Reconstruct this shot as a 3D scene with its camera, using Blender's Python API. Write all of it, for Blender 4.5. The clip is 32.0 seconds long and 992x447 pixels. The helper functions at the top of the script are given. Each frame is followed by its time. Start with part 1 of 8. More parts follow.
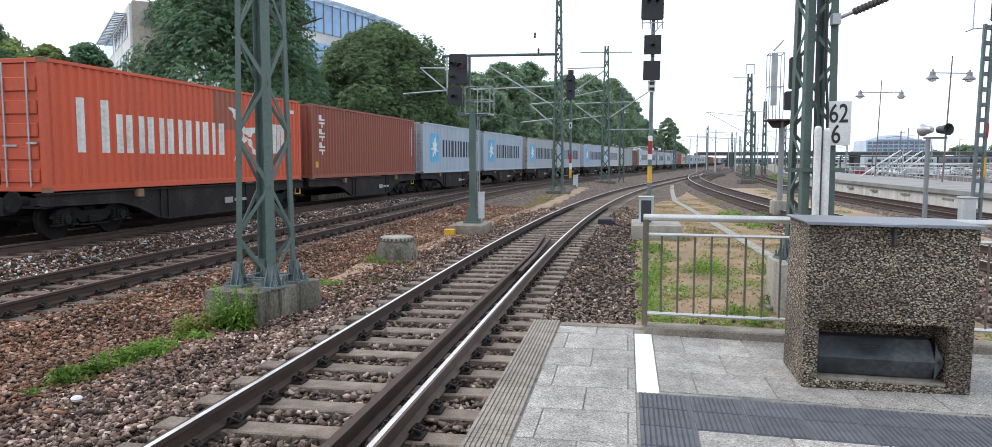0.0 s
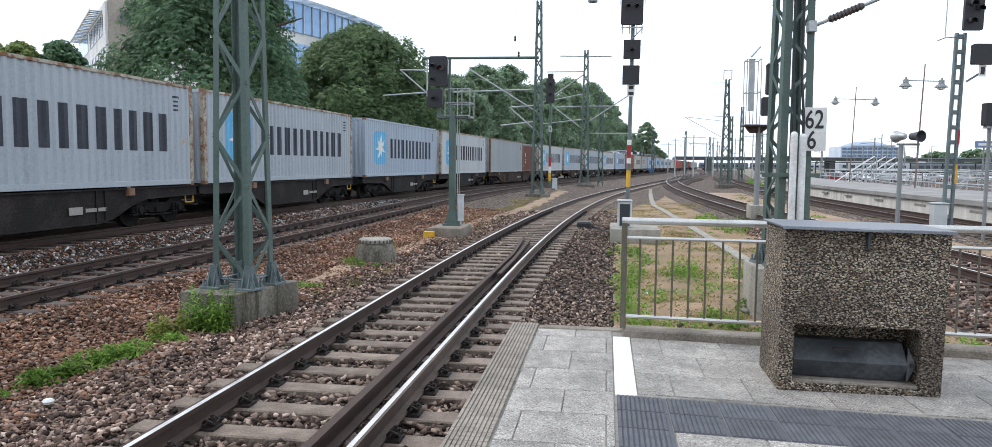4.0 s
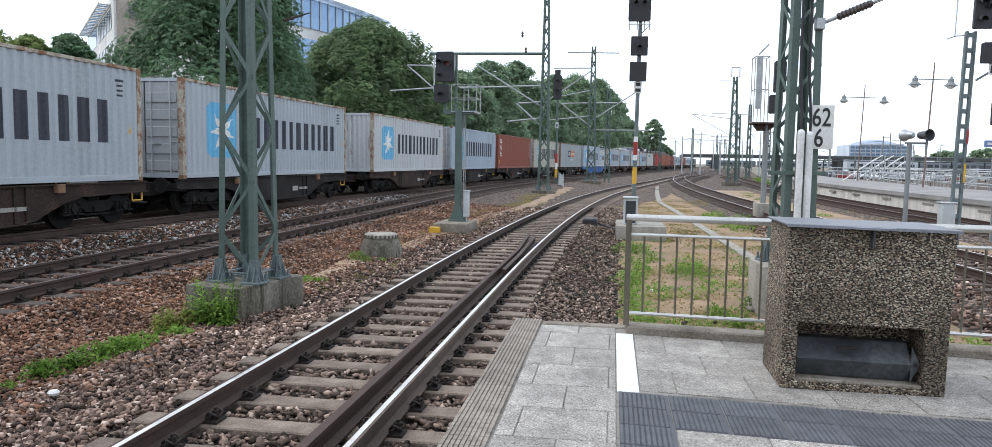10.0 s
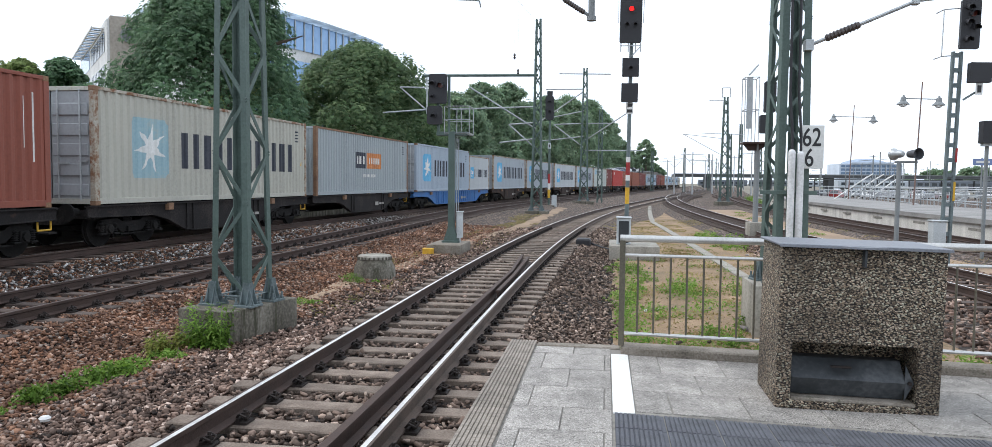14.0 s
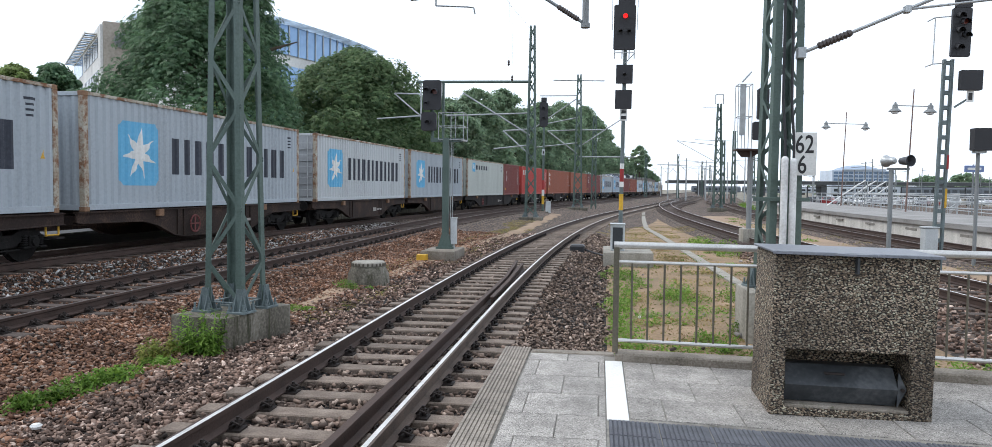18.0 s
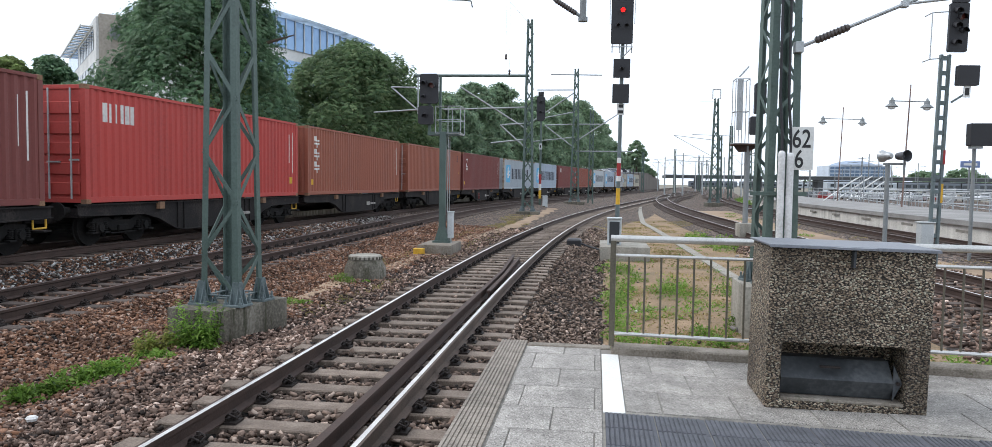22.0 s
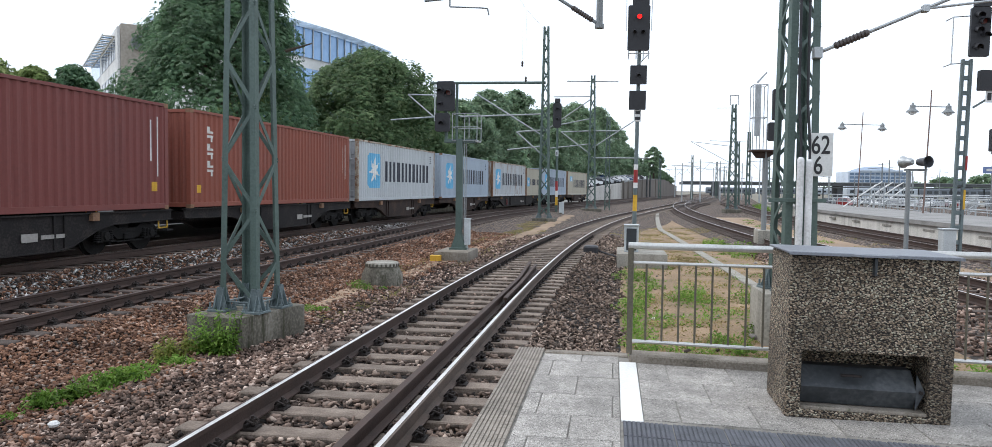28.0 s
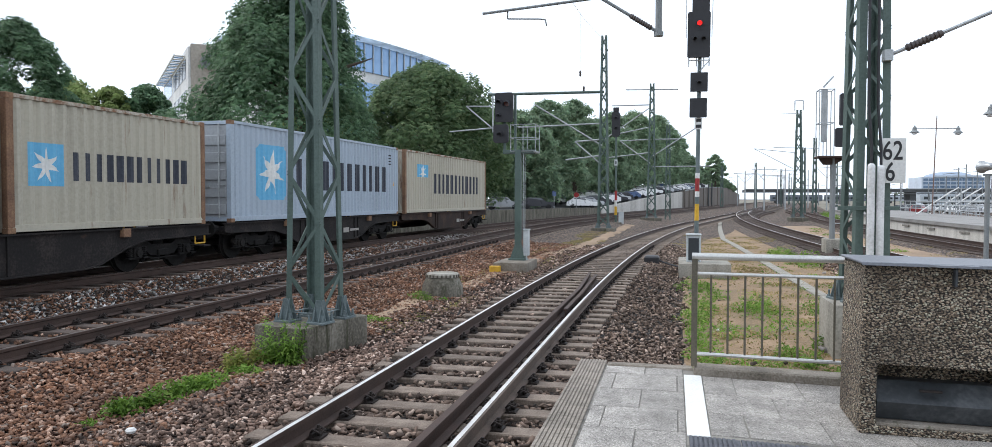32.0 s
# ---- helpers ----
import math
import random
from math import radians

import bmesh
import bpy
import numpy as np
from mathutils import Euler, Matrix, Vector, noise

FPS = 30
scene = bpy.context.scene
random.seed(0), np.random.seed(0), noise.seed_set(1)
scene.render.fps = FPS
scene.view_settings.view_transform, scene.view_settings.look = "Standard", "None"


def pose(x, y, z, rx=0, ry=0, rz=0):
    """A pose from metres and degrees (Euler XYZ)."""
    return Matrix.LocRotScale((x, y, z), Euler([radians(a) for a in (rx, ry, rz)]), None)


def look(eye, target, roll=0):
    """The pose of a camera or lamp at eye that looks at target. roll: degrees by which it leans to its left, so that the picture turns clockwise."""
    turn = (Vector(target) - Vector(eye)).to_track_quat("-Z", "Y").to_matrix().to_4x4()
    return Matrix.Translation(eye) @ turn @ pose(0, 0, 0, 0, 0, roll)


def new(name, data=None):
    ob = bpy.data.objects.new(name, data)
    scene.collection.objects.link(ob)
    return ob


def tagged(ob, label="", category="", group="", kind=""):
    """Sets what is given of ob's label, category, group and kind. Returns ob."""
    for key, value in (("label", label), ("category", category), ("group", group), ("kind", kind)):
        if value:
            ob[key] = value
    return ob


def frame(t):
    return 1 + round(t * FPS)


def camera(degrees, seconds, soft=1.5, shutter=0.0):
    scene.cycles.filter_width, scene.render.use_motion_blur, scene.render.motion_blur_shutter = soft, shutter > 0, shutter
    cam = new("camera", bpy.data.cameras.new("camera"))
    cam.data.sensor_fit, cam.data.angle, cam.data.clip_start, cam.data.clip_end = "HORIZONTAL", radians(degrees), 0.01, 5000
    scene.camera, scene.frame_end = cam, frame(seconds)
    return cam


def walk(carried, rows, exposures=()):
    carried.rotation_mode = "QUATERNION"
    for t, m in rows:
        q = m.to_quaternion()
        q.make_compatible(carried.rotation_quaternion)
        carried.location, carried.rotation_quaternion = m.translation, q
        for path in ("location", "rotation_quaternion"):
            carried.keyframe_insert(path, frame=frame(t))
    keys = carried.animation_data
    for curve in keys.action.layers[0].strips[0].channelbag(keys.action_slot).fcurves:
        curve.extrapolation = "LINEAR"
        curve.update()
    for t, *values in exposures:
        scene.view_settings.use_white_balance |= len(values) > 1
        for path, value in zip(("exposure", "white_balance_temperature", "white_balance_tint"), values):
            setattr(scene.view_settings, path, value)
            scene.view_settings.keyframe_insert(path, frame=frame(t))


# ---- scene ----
cam = camera(66.6, 32.0, soft=0.55)
PATH = [
    (0.0, pose(-0.004, 0.015, 1.931, 85.32, -0.01, 9.84)),
    (0.5, pose(-0.006, 0.010, 1.930, 85.23, -0.20, 9.81)),
    (1.0, pose(0.000, 0.006, 1.925, 84.19, 0.00, 9.59)),
    (1.5, pose(-0.007, 0.012, 1.920, 83.79, -0.09, 9.39)),
    (2.0, pose(-0.005, 0.007, 1.926, 84.41, 0.09, 8.91)),
    (2.5, pose(-0.000, 0.014, 1.929, 85.51, 0.18, 8.78)),
    (3.0, pose(0.004, 0.012, 1.925, 85.66, 0.12, 8.95)),
    (3.5, pose(-0.007, 0.009, 1.929, 85.67, -0.12, 8.63)),
    (5.5, pose(-0.004, 0.013, 1.931, 84.90, -0.96, 7.82)),
    (6.0, pose(0.000, 0.015, 1.928, 85.08, -0.73, 7.81)),
    (6.5, pose(0.001, 0.007, 1.934, 85.37, -1.01, 7.70)),
    (7.0, pose(0.003, 0.002, 1.934, 85.68, -0.83, 7.81)),
    (7.5, pose(-0.001, -0.003, 1.927, 85.61, -0.87, 8.23)),
    (8.0, pose(0.006, 0.003, 1.930, 85.80, -0.77, 7.89)),
    (8.5, pose(0.001, -0.004, 1.929, 85.55, -0.81, 7.74)),
    (9.0, pose(0.000, 0.000, 1.930, 85.30, -0.90, 8.20)),
    (9.5, pose(0.001, 0.009, 1.933, 85.51, -0.91, 8.51)),
    (10.0, pose(0.010, 0.015, 1.927, 85.23, -0.89, 8.79)),
    (10.5, pose(0.006, 0.008, 1.928, 85.44, -0.92, 8.36)),
    (11.0, pose(0.001, 0.000, 1.930, 85.44, -0.92, 8.20)),
    (11.5, pose(0.005, 0.007, 1.929, 85.73, -0.84, 8.34)),
    (12.0, pose(0.001, -0.001, 1.929, 85.68, -0.99, 8.28)),
    (12.5, pose(0.005, -0.004, 1.933, 86.26, -0.80, 8.14)),
    (13.0, pose(0.005, -0.011, 1.934, 86.82, -0.67, 8.08)),
    (13.5, pose(0.004, -0.011, 1.938, 86.93, -0.55, 8.17)),
    (14.0, pose(0.004, -0.007, 1.936, 86.80, -0.56, 8.25)),
    (14.5, pose(0.002, -0.011, 1.940, 86.91, -0.56, 8.02)),
    (16.5, pose(0.006, -0.016, 1.934, 87.07, -0.57, 7.96)),
    (17.0, pose(0.004, -0.009, 1.937, 87.06, -0.48, 7.86)),
    (17.5, pose(0.008, -0.013, 1.936, 87.22, -0.56, 7.85)),
    (18.0, pose(0.003, -0.010, 1.941, 87.27, -0.62, 7.80)),
    (18.5, pose(0.007, -0.007, 1.935, 86.95, -0.67, 7.96)),
    (19.0, pose(0.009, -0.004, 1.932, 87.07, -0.62, 7.89)),
    (19.5, pose(0.006, -0.005, 1.929, 87.13, -0.73, 7.78)),
    (20.0, pose(0.003, -0.005, 1.938, 87.40, -0.63, 7.84)),
    (20.5, pose(0.003, -0.009, 1.936, 87.42, -0.72, 7.93)),
    (21.0, pose(0.004, -0.004, 1.935, 86.98, -0.84, 7.95)),
    (21.5, pose(0.006, -0.001, 1.931, 86.90, -0.68, 7.88)),
    (22.0, pose(0.003, -0.005, 1.931, 86.84, -0.78, 7.57)),
    (22.5, pose(-0.001, -0.002, 1.935, 86.69, -0.79, 7.85)),
    (23.0, pose(-0.003, -0.007, 1.938, 86.54, -0.81, 7.98)),
    (23.5, pose(0.004, -0.004, 1.933, 86.76, -0.80, 7.93)),
    (24.0, pose(0.007, 0.003, 1.930, 87.13, -0.76, 8.02)),
    (24.5, pose(0.006, 0.001, 1.932, 87.33, -0.57, 8.15)),
    (25.0, pose(0.004, -0.009, 1.935, 87.43, -0.59, 8.41)),
    (25.5, pose(0.005, -0.007, 1.936, 87.33, -0.67, 8.30)),
    (27.5, pose(0.001, -0.012, 1.937, 87.27, -0.68, 8.75)),
    (28.0, pose(-0.002, -0.007, 1.935, 87.34, -0.67, 8.81)),
    (28.5, pose(-0.001, 0.001, 1.933, 87.62, -0.88, 8.79)),
    (29.0, pose(0.000, 0.002, 1.934, 87.63, -0.59, 8.98)),
    (29.5, pose(-0.002, -0.005, 1.934, 87.71, -0.51, 8.89)),
    (30.0, pose(-0.003, -0.013, 1.938, 87.68, -0.76, 9.01)),
    (30.5, pose(-0.005, -0.007, 1.937, 87.64, -0.50, 9.05)),
    (31.0, pose(-0.001, 0.003, 1.938, 87.71, -0.51, 9.06)),
    (31.5, pose(-0.010, -0.004, 1.940, 88.10, -0.24, 10.45)),
    (32.0, pose(-0.018, -0.010, 1.943, 88.10, -0.07, 13.23)),
]
walk(cam, PATH, exposures=((0, 0.17), (13.0, 0.15), (17.0, 0.06), (32.0, 0.06)))

# ---- light ----
world = bpy.data.worlds.new("overcast_sky")
scene.world = world
world.use_nodes = True
wn, wl = world.node_tree.nodes, world.node_tree.links
wn.clear()
sky = wn.new("ShaderNodeTexSky")
sky.sky_type, sky.sun_disc = "NISHITA", False
sky.sun_elevation, sky.sun_rotation = radians(47), radians(-82)
dim = wn.new("ShaderNodeVectorMath")
dim.operation = "SCALE"
dim.inputs["Scale"].default_value = 0.1
cloud = wn.new("ShaderNodeMix")
cloud.data_type = "RGBA"
cloud.inputs["Factor"].default_value = 0.86
cloud.inputs["B"].default_value = (0.91, 1.0, 1.13, 1)
bg = wn.new("ShaderNodeBackground")
bg.inputs["Strength"].default_value = 1.32
wout = wn.new("ShaderNodeOutputWorld")
wl.new(sky.outputs["Color"], dim.inputs[0])
wl.new(dim.outputs["Vector"], cloud.inputs["A"])
wl.new(cloud.outputs["Result"], bg.inputs["Color"])
wl.new(bg.outputs["Background"], wout.inputs["Surface"])
sun_data = bpy.data.lights.new("sun", "SUN")
sun_data.energy, sun_data.angle, sun_data.color = 1.5, radians(30), (1.0, 0.975, 0.945)
sun = new("sun", sun_data)
sun.matrix_world = look((-56, 8, 60), (0, 0, 0))

# ---- materials ----
def surface(name, base, rough=0.7, metal=0.0, dark=None, light=None, fine=40.0, coarse=1.5, amount=0.6, bump=0.15,
            bump_scale=None, rust=None, rust_at=0.62, streak=False, per_piece=0.0, island=0.0, voronoi=0.0, spec=0.5):
    """A procedural surface: base colour, broken up by coarse stains and fine grain, with relief."""
    m = bpy.data.materials.new(name)
    m.use_nodes = True
    nt, nodes = m.node_tree, m.node_tree.nodes
    link = nt.links.new
    bsdf = nodes["Principled BSDF"]
    bsdf.inputs["Metallic"].default_value = metal
    bsdf.inputs["Specular IOR Level"].default_value = spec
    dark = dark or tuple(c * 0.55 for c in base)
    light = light or tuple(min(1, c * 1.35) for c in base)
    geo = nodes.new("ShaderNodeTexCoord")
    src = geo.outputs["Object"]
    if streak:
        stretch = nodes.new("ShaderNodeMapping")
        stretch.inputs["Scale"].default_value = (1.0, 1.0, 0.14)
        link(src, stretch.inputs["Vector"])
        streak_src = stretch.outputs["Vector"]
    else:
        streak_src = src
    big = nodes.new("ShaderNodeTexNoise")
    big.inputs["Scale"].default_value, big.inputs["Detail"].default_value = coarse, 6
    link(streak_src, big.inputs["Vector"])
    small = nodes.new("ShaderNodeTexNoise")
    small.inputs["Scale"].default_value, small.inputs["Detail"].default_value = fine, 4
    link(src, small.inputs["Vector"])
    ramp = nodes.new("ShaderNodeValToRGB")
    ramp.color_ramp.elements[0].position, ramp.color_ramp.elements[0].color = 0.32, (*dark, 1)
    ramp.color_ramp.elements[1].position, ramp.color_ramp.elements[1].color = 0.7, (*light, 1)
    mid = ramp.color_ramp.elements.new(0.5)
    mid.color = (*base, 1)
    mixv = nodes.new("ShaderNodeMix")
    mixv.inputs["Factor"].default_value = 0.45
    link(big.outputs["Fac"], mixv.inputs["A"])
    link(small.outputs["Fac"], mixv.inputs["B"])
    link(mixv.outputs["Result"], ramp.inputs["Fac"])
    flat = nodes.new("ShaderNodeMix")
    flat.data_type = "RGBA"
    flat.inputs["Factor"].default_value = amount
    flat.inputs["A"].default_value = (*base, 1)
    link(ramp.outputs["Color"], flat.inputs["B"])
    colour = flat.outputs["Result"]
    if rust:
        worn = nodes.new("ShaderNodeTexNoise")
        worn.inputs["Scale"].default_value, worn.inputs["Detail"].default_value = coarse * 1.7, 9
        worn.inputs["Roughness"].default_value = 0.7
        link(streak_src, worn.inputs["Vector"])
        cut = nodes.new("ShaderNodeMapRange")
        cut.inputs["From Min"].default_value, cut.inputs["From Max"].default_value = rust_at, rust_at + 0.1
        link(worn.outputs["Fac"], cut.inputs["Value"])
        rusty = nodes.new("ShaderNodeMix")
        rusty.data_type = "RGBA"
        link(cut.outputs["Result"], rusty.inputs["Factor"])
        link(colour, rusty.inputs["A"])
        rusty.inputs["B"].default_value = (*rust, 1)
        colour = rusty.outputs["Result"]
    if per_piece or island:
        if per_piece:
            rnd = nodes.new("ShaderNodeObjectInfo").outputs["Random"]
            swing = per_piece
        else:
            rnd = nodes.new("ShaderNodeNewGeometry").outputs["Random Per Island"]
            swing = island
        val = nodes.new("ShaderNodeMapRange")
        val.inputs["To Min"].default_value, val.inputs["To Max"].default_value = 1 - swing, 1 + swing
        link(rnd, val.inputs["Value"])
        hsv = nodes.new("ShaderNodeHueSaturation")
        link(val.outputs["Result"], hsv.inputs["Value"])
        link(colour, hsv.inputs["Color"])
        colour = hsv.outputs["Color"]
    link(colour, bsdf.inputs["Base Color"])
    rr = nodes.new("ShaderNodeMapRange")
    rr.inputs["To Min"].default_value, rr.inputs["To Max"].default_value = max(0.03, rough - 0.14), min(1, rough + 0.14)
    link(big.outputs["Fac"], rr.inputs["Value"])
    link(rr.outputs["Result"], bsdf.inputs["Roughness"])
    if bump:
        bn = nodes.new("ShaderNodeBump")
        bn.inputs["Strength"].default_value = bump
        bn.inputs["Distance"].default_value = 0.02
        if voronoi:
            vo = nodes.new("ShaderNodeTexVoronoi")
            vo.inputs["Scale"].default_value = voronoi
            link(src, vo.inputs["Vector"])
            link(vo.outputs["Distance"], bn.inputs["Height"])
            bn.invert = True
        elif bump_scale:
            b2 = nodes.new("ShaderNodeTexNoise")
            b2.inputs["Scale"].default_value, b2.inputs["Detail"].default_value = bump_scale, 5
            link(src, b2.inputs["Vector"])
            link(b2.outputs["Fac"], bn.inputs["Height"])
        else:
            link(small.outputs["Fac"], bn.inputs["Height"])
        link(bn.outputs["Normal"], bsdf.inputs["Normal"])
    return m


def pebbles(name, colours, scale, bump=0.6, rough=0.85, patch=None, patch_scale=0.25, matrix=None, gap=0.55, dist=0.02, flat=1.0):
    """Loose or cast-in stones: cells of many tones with rounded relief, over larger patches of colour."""
    m = bpy.data.materials.new(name)
    m.use_nodes = True
    nodes, link = m.node_tree.nodes, m.node_tree.links.new
    bsdf = nodes["Principled BSDF"]
    bsdf.inputs["Roughness"].default_value = rough
    src = nodes.new("ShaderNodeTexCoord").outputs["Object"]
    if flat != 1.0:
        press = nodes.new("ShaderNodeMapping")
        press.inputs["Scale"].default_value = (1.0, 1.0, flat)
        press.inputs["Rotation"].default_value = (0.0, 0.22, 0.0)
        link(src, press.inputs["Vector"])
        src = press.outputs["Vector"]
    warp = nodes.new("ShaderNodeTexNoise")
    warp.inputs["Scale"].default_value = scale * 0.6
    link(src, warp.inputs["Vector"])
    add = nodes.new("ShaderNodeVectorMath")
    add.operation = "MULTIPLY_ADD"
    add.inputs[1].default_value = (1.1 / scale,) * 3
    link(warp.outputs["Color"], add.inputs[0])
    link(src, add.inputs[2])
    vo = nodes.new("ShaderNodeTexVoronoi")
    vo.inputs["Scale"].default_value = scale
    link(add.outputs["Vector"], vo.inputs["Vector"])
    pick = nodes.new("ShaderNodeSeparateColor")
    link(vo.outputs["Color"], pick.inputs["Color"])
    ramp = nodes.new("ShaderNodeValToRGB")
    els = ramp.color_ramp.elements
    for i, c in enumerate(colours):
        e = els[i] if i < 2 else els.new(0.5)
        e.color = (*c, 1)
    for i, e in enumerate(els):
        e.position = i / max(1, len(colours) - 1)
    for i, c in enumerate(colours):
        els[i].color = (*c, 1)
    link(pick.outputs["Red"], ramp.inputs["Fac"])
    colour = ramp.outputs["Color"]
    if patch:
        n2 = nodes.new("ShaderNodeTexNoise")
        n2.inputs["Scale"].default_value, n2.inputs["Detail"].default_value = patch_scale, 8
        link(src, n2.inputs["Vector"])
        cut = nodes.new("ShaderNodeMapRange")
        cut.inputs["From Min"].default_value, cut.inputs["From Max"].default_value = 0.42, 0.62
        cut.inputs["To Max"].default_value = 0.7
        link(n2.outputs["Fac"], cut.inputs["Value"])
        mx = nodes.new("ShaderNodeMix")
        mx.data_type = "RGBA"
        link(cut.outputs["Result"], mx.inputs["Factor"])
        link(colour, mx.inputs["A"])
        mx.inputs["B"].default_value = (*patch, 1)
        colour = mx.outputs["Result"]
    # between stones: cement in cast concrete, painted gap shade in loose ballast
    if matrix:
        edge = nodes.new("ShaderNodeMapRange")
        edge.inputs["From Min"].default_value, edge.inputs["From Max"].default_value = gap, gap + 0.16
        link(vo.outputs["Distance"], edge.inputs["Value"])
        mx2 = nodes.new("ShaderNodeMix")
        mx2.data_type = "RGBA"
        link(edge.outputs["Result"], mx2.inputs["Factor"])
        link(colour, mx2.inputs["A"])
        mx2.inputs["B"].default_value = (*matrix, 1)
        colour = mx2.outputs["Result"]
    link(colour, bsdf.inputs["Base Color"])
    bn = nodes.new("ShaderNodeBump")
    bn.invert = True
    bn.inputs["Strength"].default_value, bn.inputs["Distance"].default_value = bump, dist
    link(vo.outputs["Distance"], bn.inputs["Height"])
    link(bn.outputs["Normal"], bsdf.inputs["Normal"])
    return m


def speckled(name, base, dark, light, grain, stain, per_piece):
    """Granite-chip paving: fine light and dark grains under broad faint stains."""
    m = bpy.data.materials.new(name)
    m.use_nodes = True
    nodes, link = m.node_tree.nodes, m.node_tree.links.new
    bsdf = nodes["Principled BSDF"]
    bsdf.inputs["Roughness"].default_value = 0.86
    src = nodes.new("ShaderNodeTexCoord").outputs["Object"]
    chips = nodes.new("ShaderNodeTexVoronoi")
    chips.inputs["Scale"].default_value = grain
    link(src, chips.inputs["Vector"])
    pick = nodes.new("ShaderNodeSeparateColor")
    link(chips.outputs["Color"], pick.inputs["Color"])
    ramp = nodes.new("ShaderNodeValToRGB")
    els = ramp.color_ramp.elements
    els[0].position, els[1].position = 0.0, 1.0
    els.new(0.3), els.new(0.75)
    for e, c in zip(els, (dark, base, base, light)):
        e.color = (*c, 1)
    link(pick.outputs["Red"], ramp.inputs["Fac"])
    # each slab has its own stains
    info = nodes.new("ShaderNodeObjectInfo")
    shift = nodes.new("ShaderNodeVectorMath")
    shift.operation = "MULTIPLY_ADD"
    shift.inputs[1].default_value = (37.0, 53.0, 11.0)
    link(info.outputs["Random"], shift.inputs[0])
    link(src, shift.inputs[2])
    broad = nodes.new("ShaderNodeTexNoise")
    broad.inputs["Scale"].default_value, broad.inputs["Detail"].default_value = stain, 9
    broad.inputs["Roughness"].default_value = 0.68
    link(shift.outputs["Vector"], broad.inputs["Vector"])
    val = nodes.new("ShaderNodeMapRange")
    val.inputs["From Min"].default_value, val.inputs["From Max"].default_value = 0.3, 0.7
    val.inputs["To Min"].default_value, val.inputs["To Max"].default_value = 0.62, 1.32
    link(broad.outputs["Fac"], val.inputs["Value"])
    own = nodes.new("ShaderNodeMapRange")
    own.inputs["To Min"].default_value, own.inputs["To Max"].default_value = 1 - per_piece, 1 + per_piece
    link(info.outputs["Random"], own.inputs["Value"])
    both = nodes.new("ShaderNodeMath")
    both.operation = "MULTIPLY"
    link(val.outputs["Result"], both.inputs[0])
    link(own.outputs["Result"], both.inputs[1])
    hsv = nodes.new("ShaderNodeHueSaturation")
    link(both.outputs["Value"], hsv.inputs["Value"])
    link(ramp.outputs["Color"], hsv.inputs["Color"])
    link(hsv.outputs["Color"], bsdf.inputs["Base Color"])
    bn = nodes.new("ShaderNodeBump")
    bn.inputs["Strength"].default_value, bn.inputs["Distance"].default_value = 0.3, 0.004
    link(pick.outputs["Green"], bn.inputs["Height"])
    link(bn.outputs["Normal"], bsdf.inputs["Normal"])
    return m


def many(name, colours, rough=0.85, translucent=0.0):
    """For loose stones and leaves: one tone out of several for each separate piece."""
    m = bpy.data.materials.new(name)
    m.use_nodes = True
    nodes, link = m.node_tree.nodes, m.node_tree.links.new
    bsdf = nodes["Principled BSDF"]
    bsdf.inputs["Roughness"].default_value = rough
    bsdf.inputs["Specular IOR Level"].default_value = 0.14 if translucent else 0.3
    rnd = nodes.new("ShaderNodeNewGeometry").outputs["Random Per Island"]
    ramp = nodes.new("ShaderNodeValToRGB")
    els = ramp.color_ramp.elements
    while len(els) < len(colours):
        els.new(0.5)
    for i, c in enumerate(colours):
        els[i].position = i / (len(colours) - 1)
    for i, c in enumerate(colours):
        els[i].color = (*c, 1)
    link(rnd, ramp.inputs["Fac"])
    patch = nodes.new("ShaderNodeTexNoise")
    patch.inputs["Scale"].default_value, patch.inputs["Detail"].default_value = 0.6, 5
    link(nodes.new("ShaderNodeTexCoord").outputs["Object"], patch.inputs["Vector"])
    val = nodes.new("ShaderNodeMapRange")
    val.inputs["From Min"].default_value, val.inputs["From Max"].default_value = 0.3, 0.7
    val.inputs["To Min"].default_value, val.inputs["To Max"].default_value = 0.62, 1.35
    link(patch.outputs["Fac"], val.inputs["Value"])
    hsv = nodes.new("ShaderNodeHueSaturation")
    link(val.outputs["Result"], hsv.inputs["Value"])
    link(ramp.outputs["Color"], hsv.inputs["Color"])
    link(hsv.outputs["Color"], bsdf.inputs["Base Color"])
    if translucent:
        tr = nodes.new("ShaderNodeBsdfTranslucent")
        link(hsv.outputs["Color"], tr.inputs["Color"])
        mx = nodes.new("ShaderNodeMixShader")
        mx.inputs["Fac"].default_value = translucent
        link(bsdf.outputs["BSDF"], mx.inputs[1])
        link(tr.outputs["BSDF"], mx.inputs[2])
        link(mx.outputs["Shader"], nodes["Material Output"].inputs["Surface"])
    return m


def glow(name, colour, strength):
    m = bpy.data.materials.new(name)
    m.use_nodes = True
    b = m.node_tree.nodes["Principled BSDF"]
    b.inputs["Base Color"].default_value = (*colour, 1)
    b.inputs["Emission Color"].default_value = (*colour, 1)
    b.inputs["Emission Strength"].default_value = strength
    return m


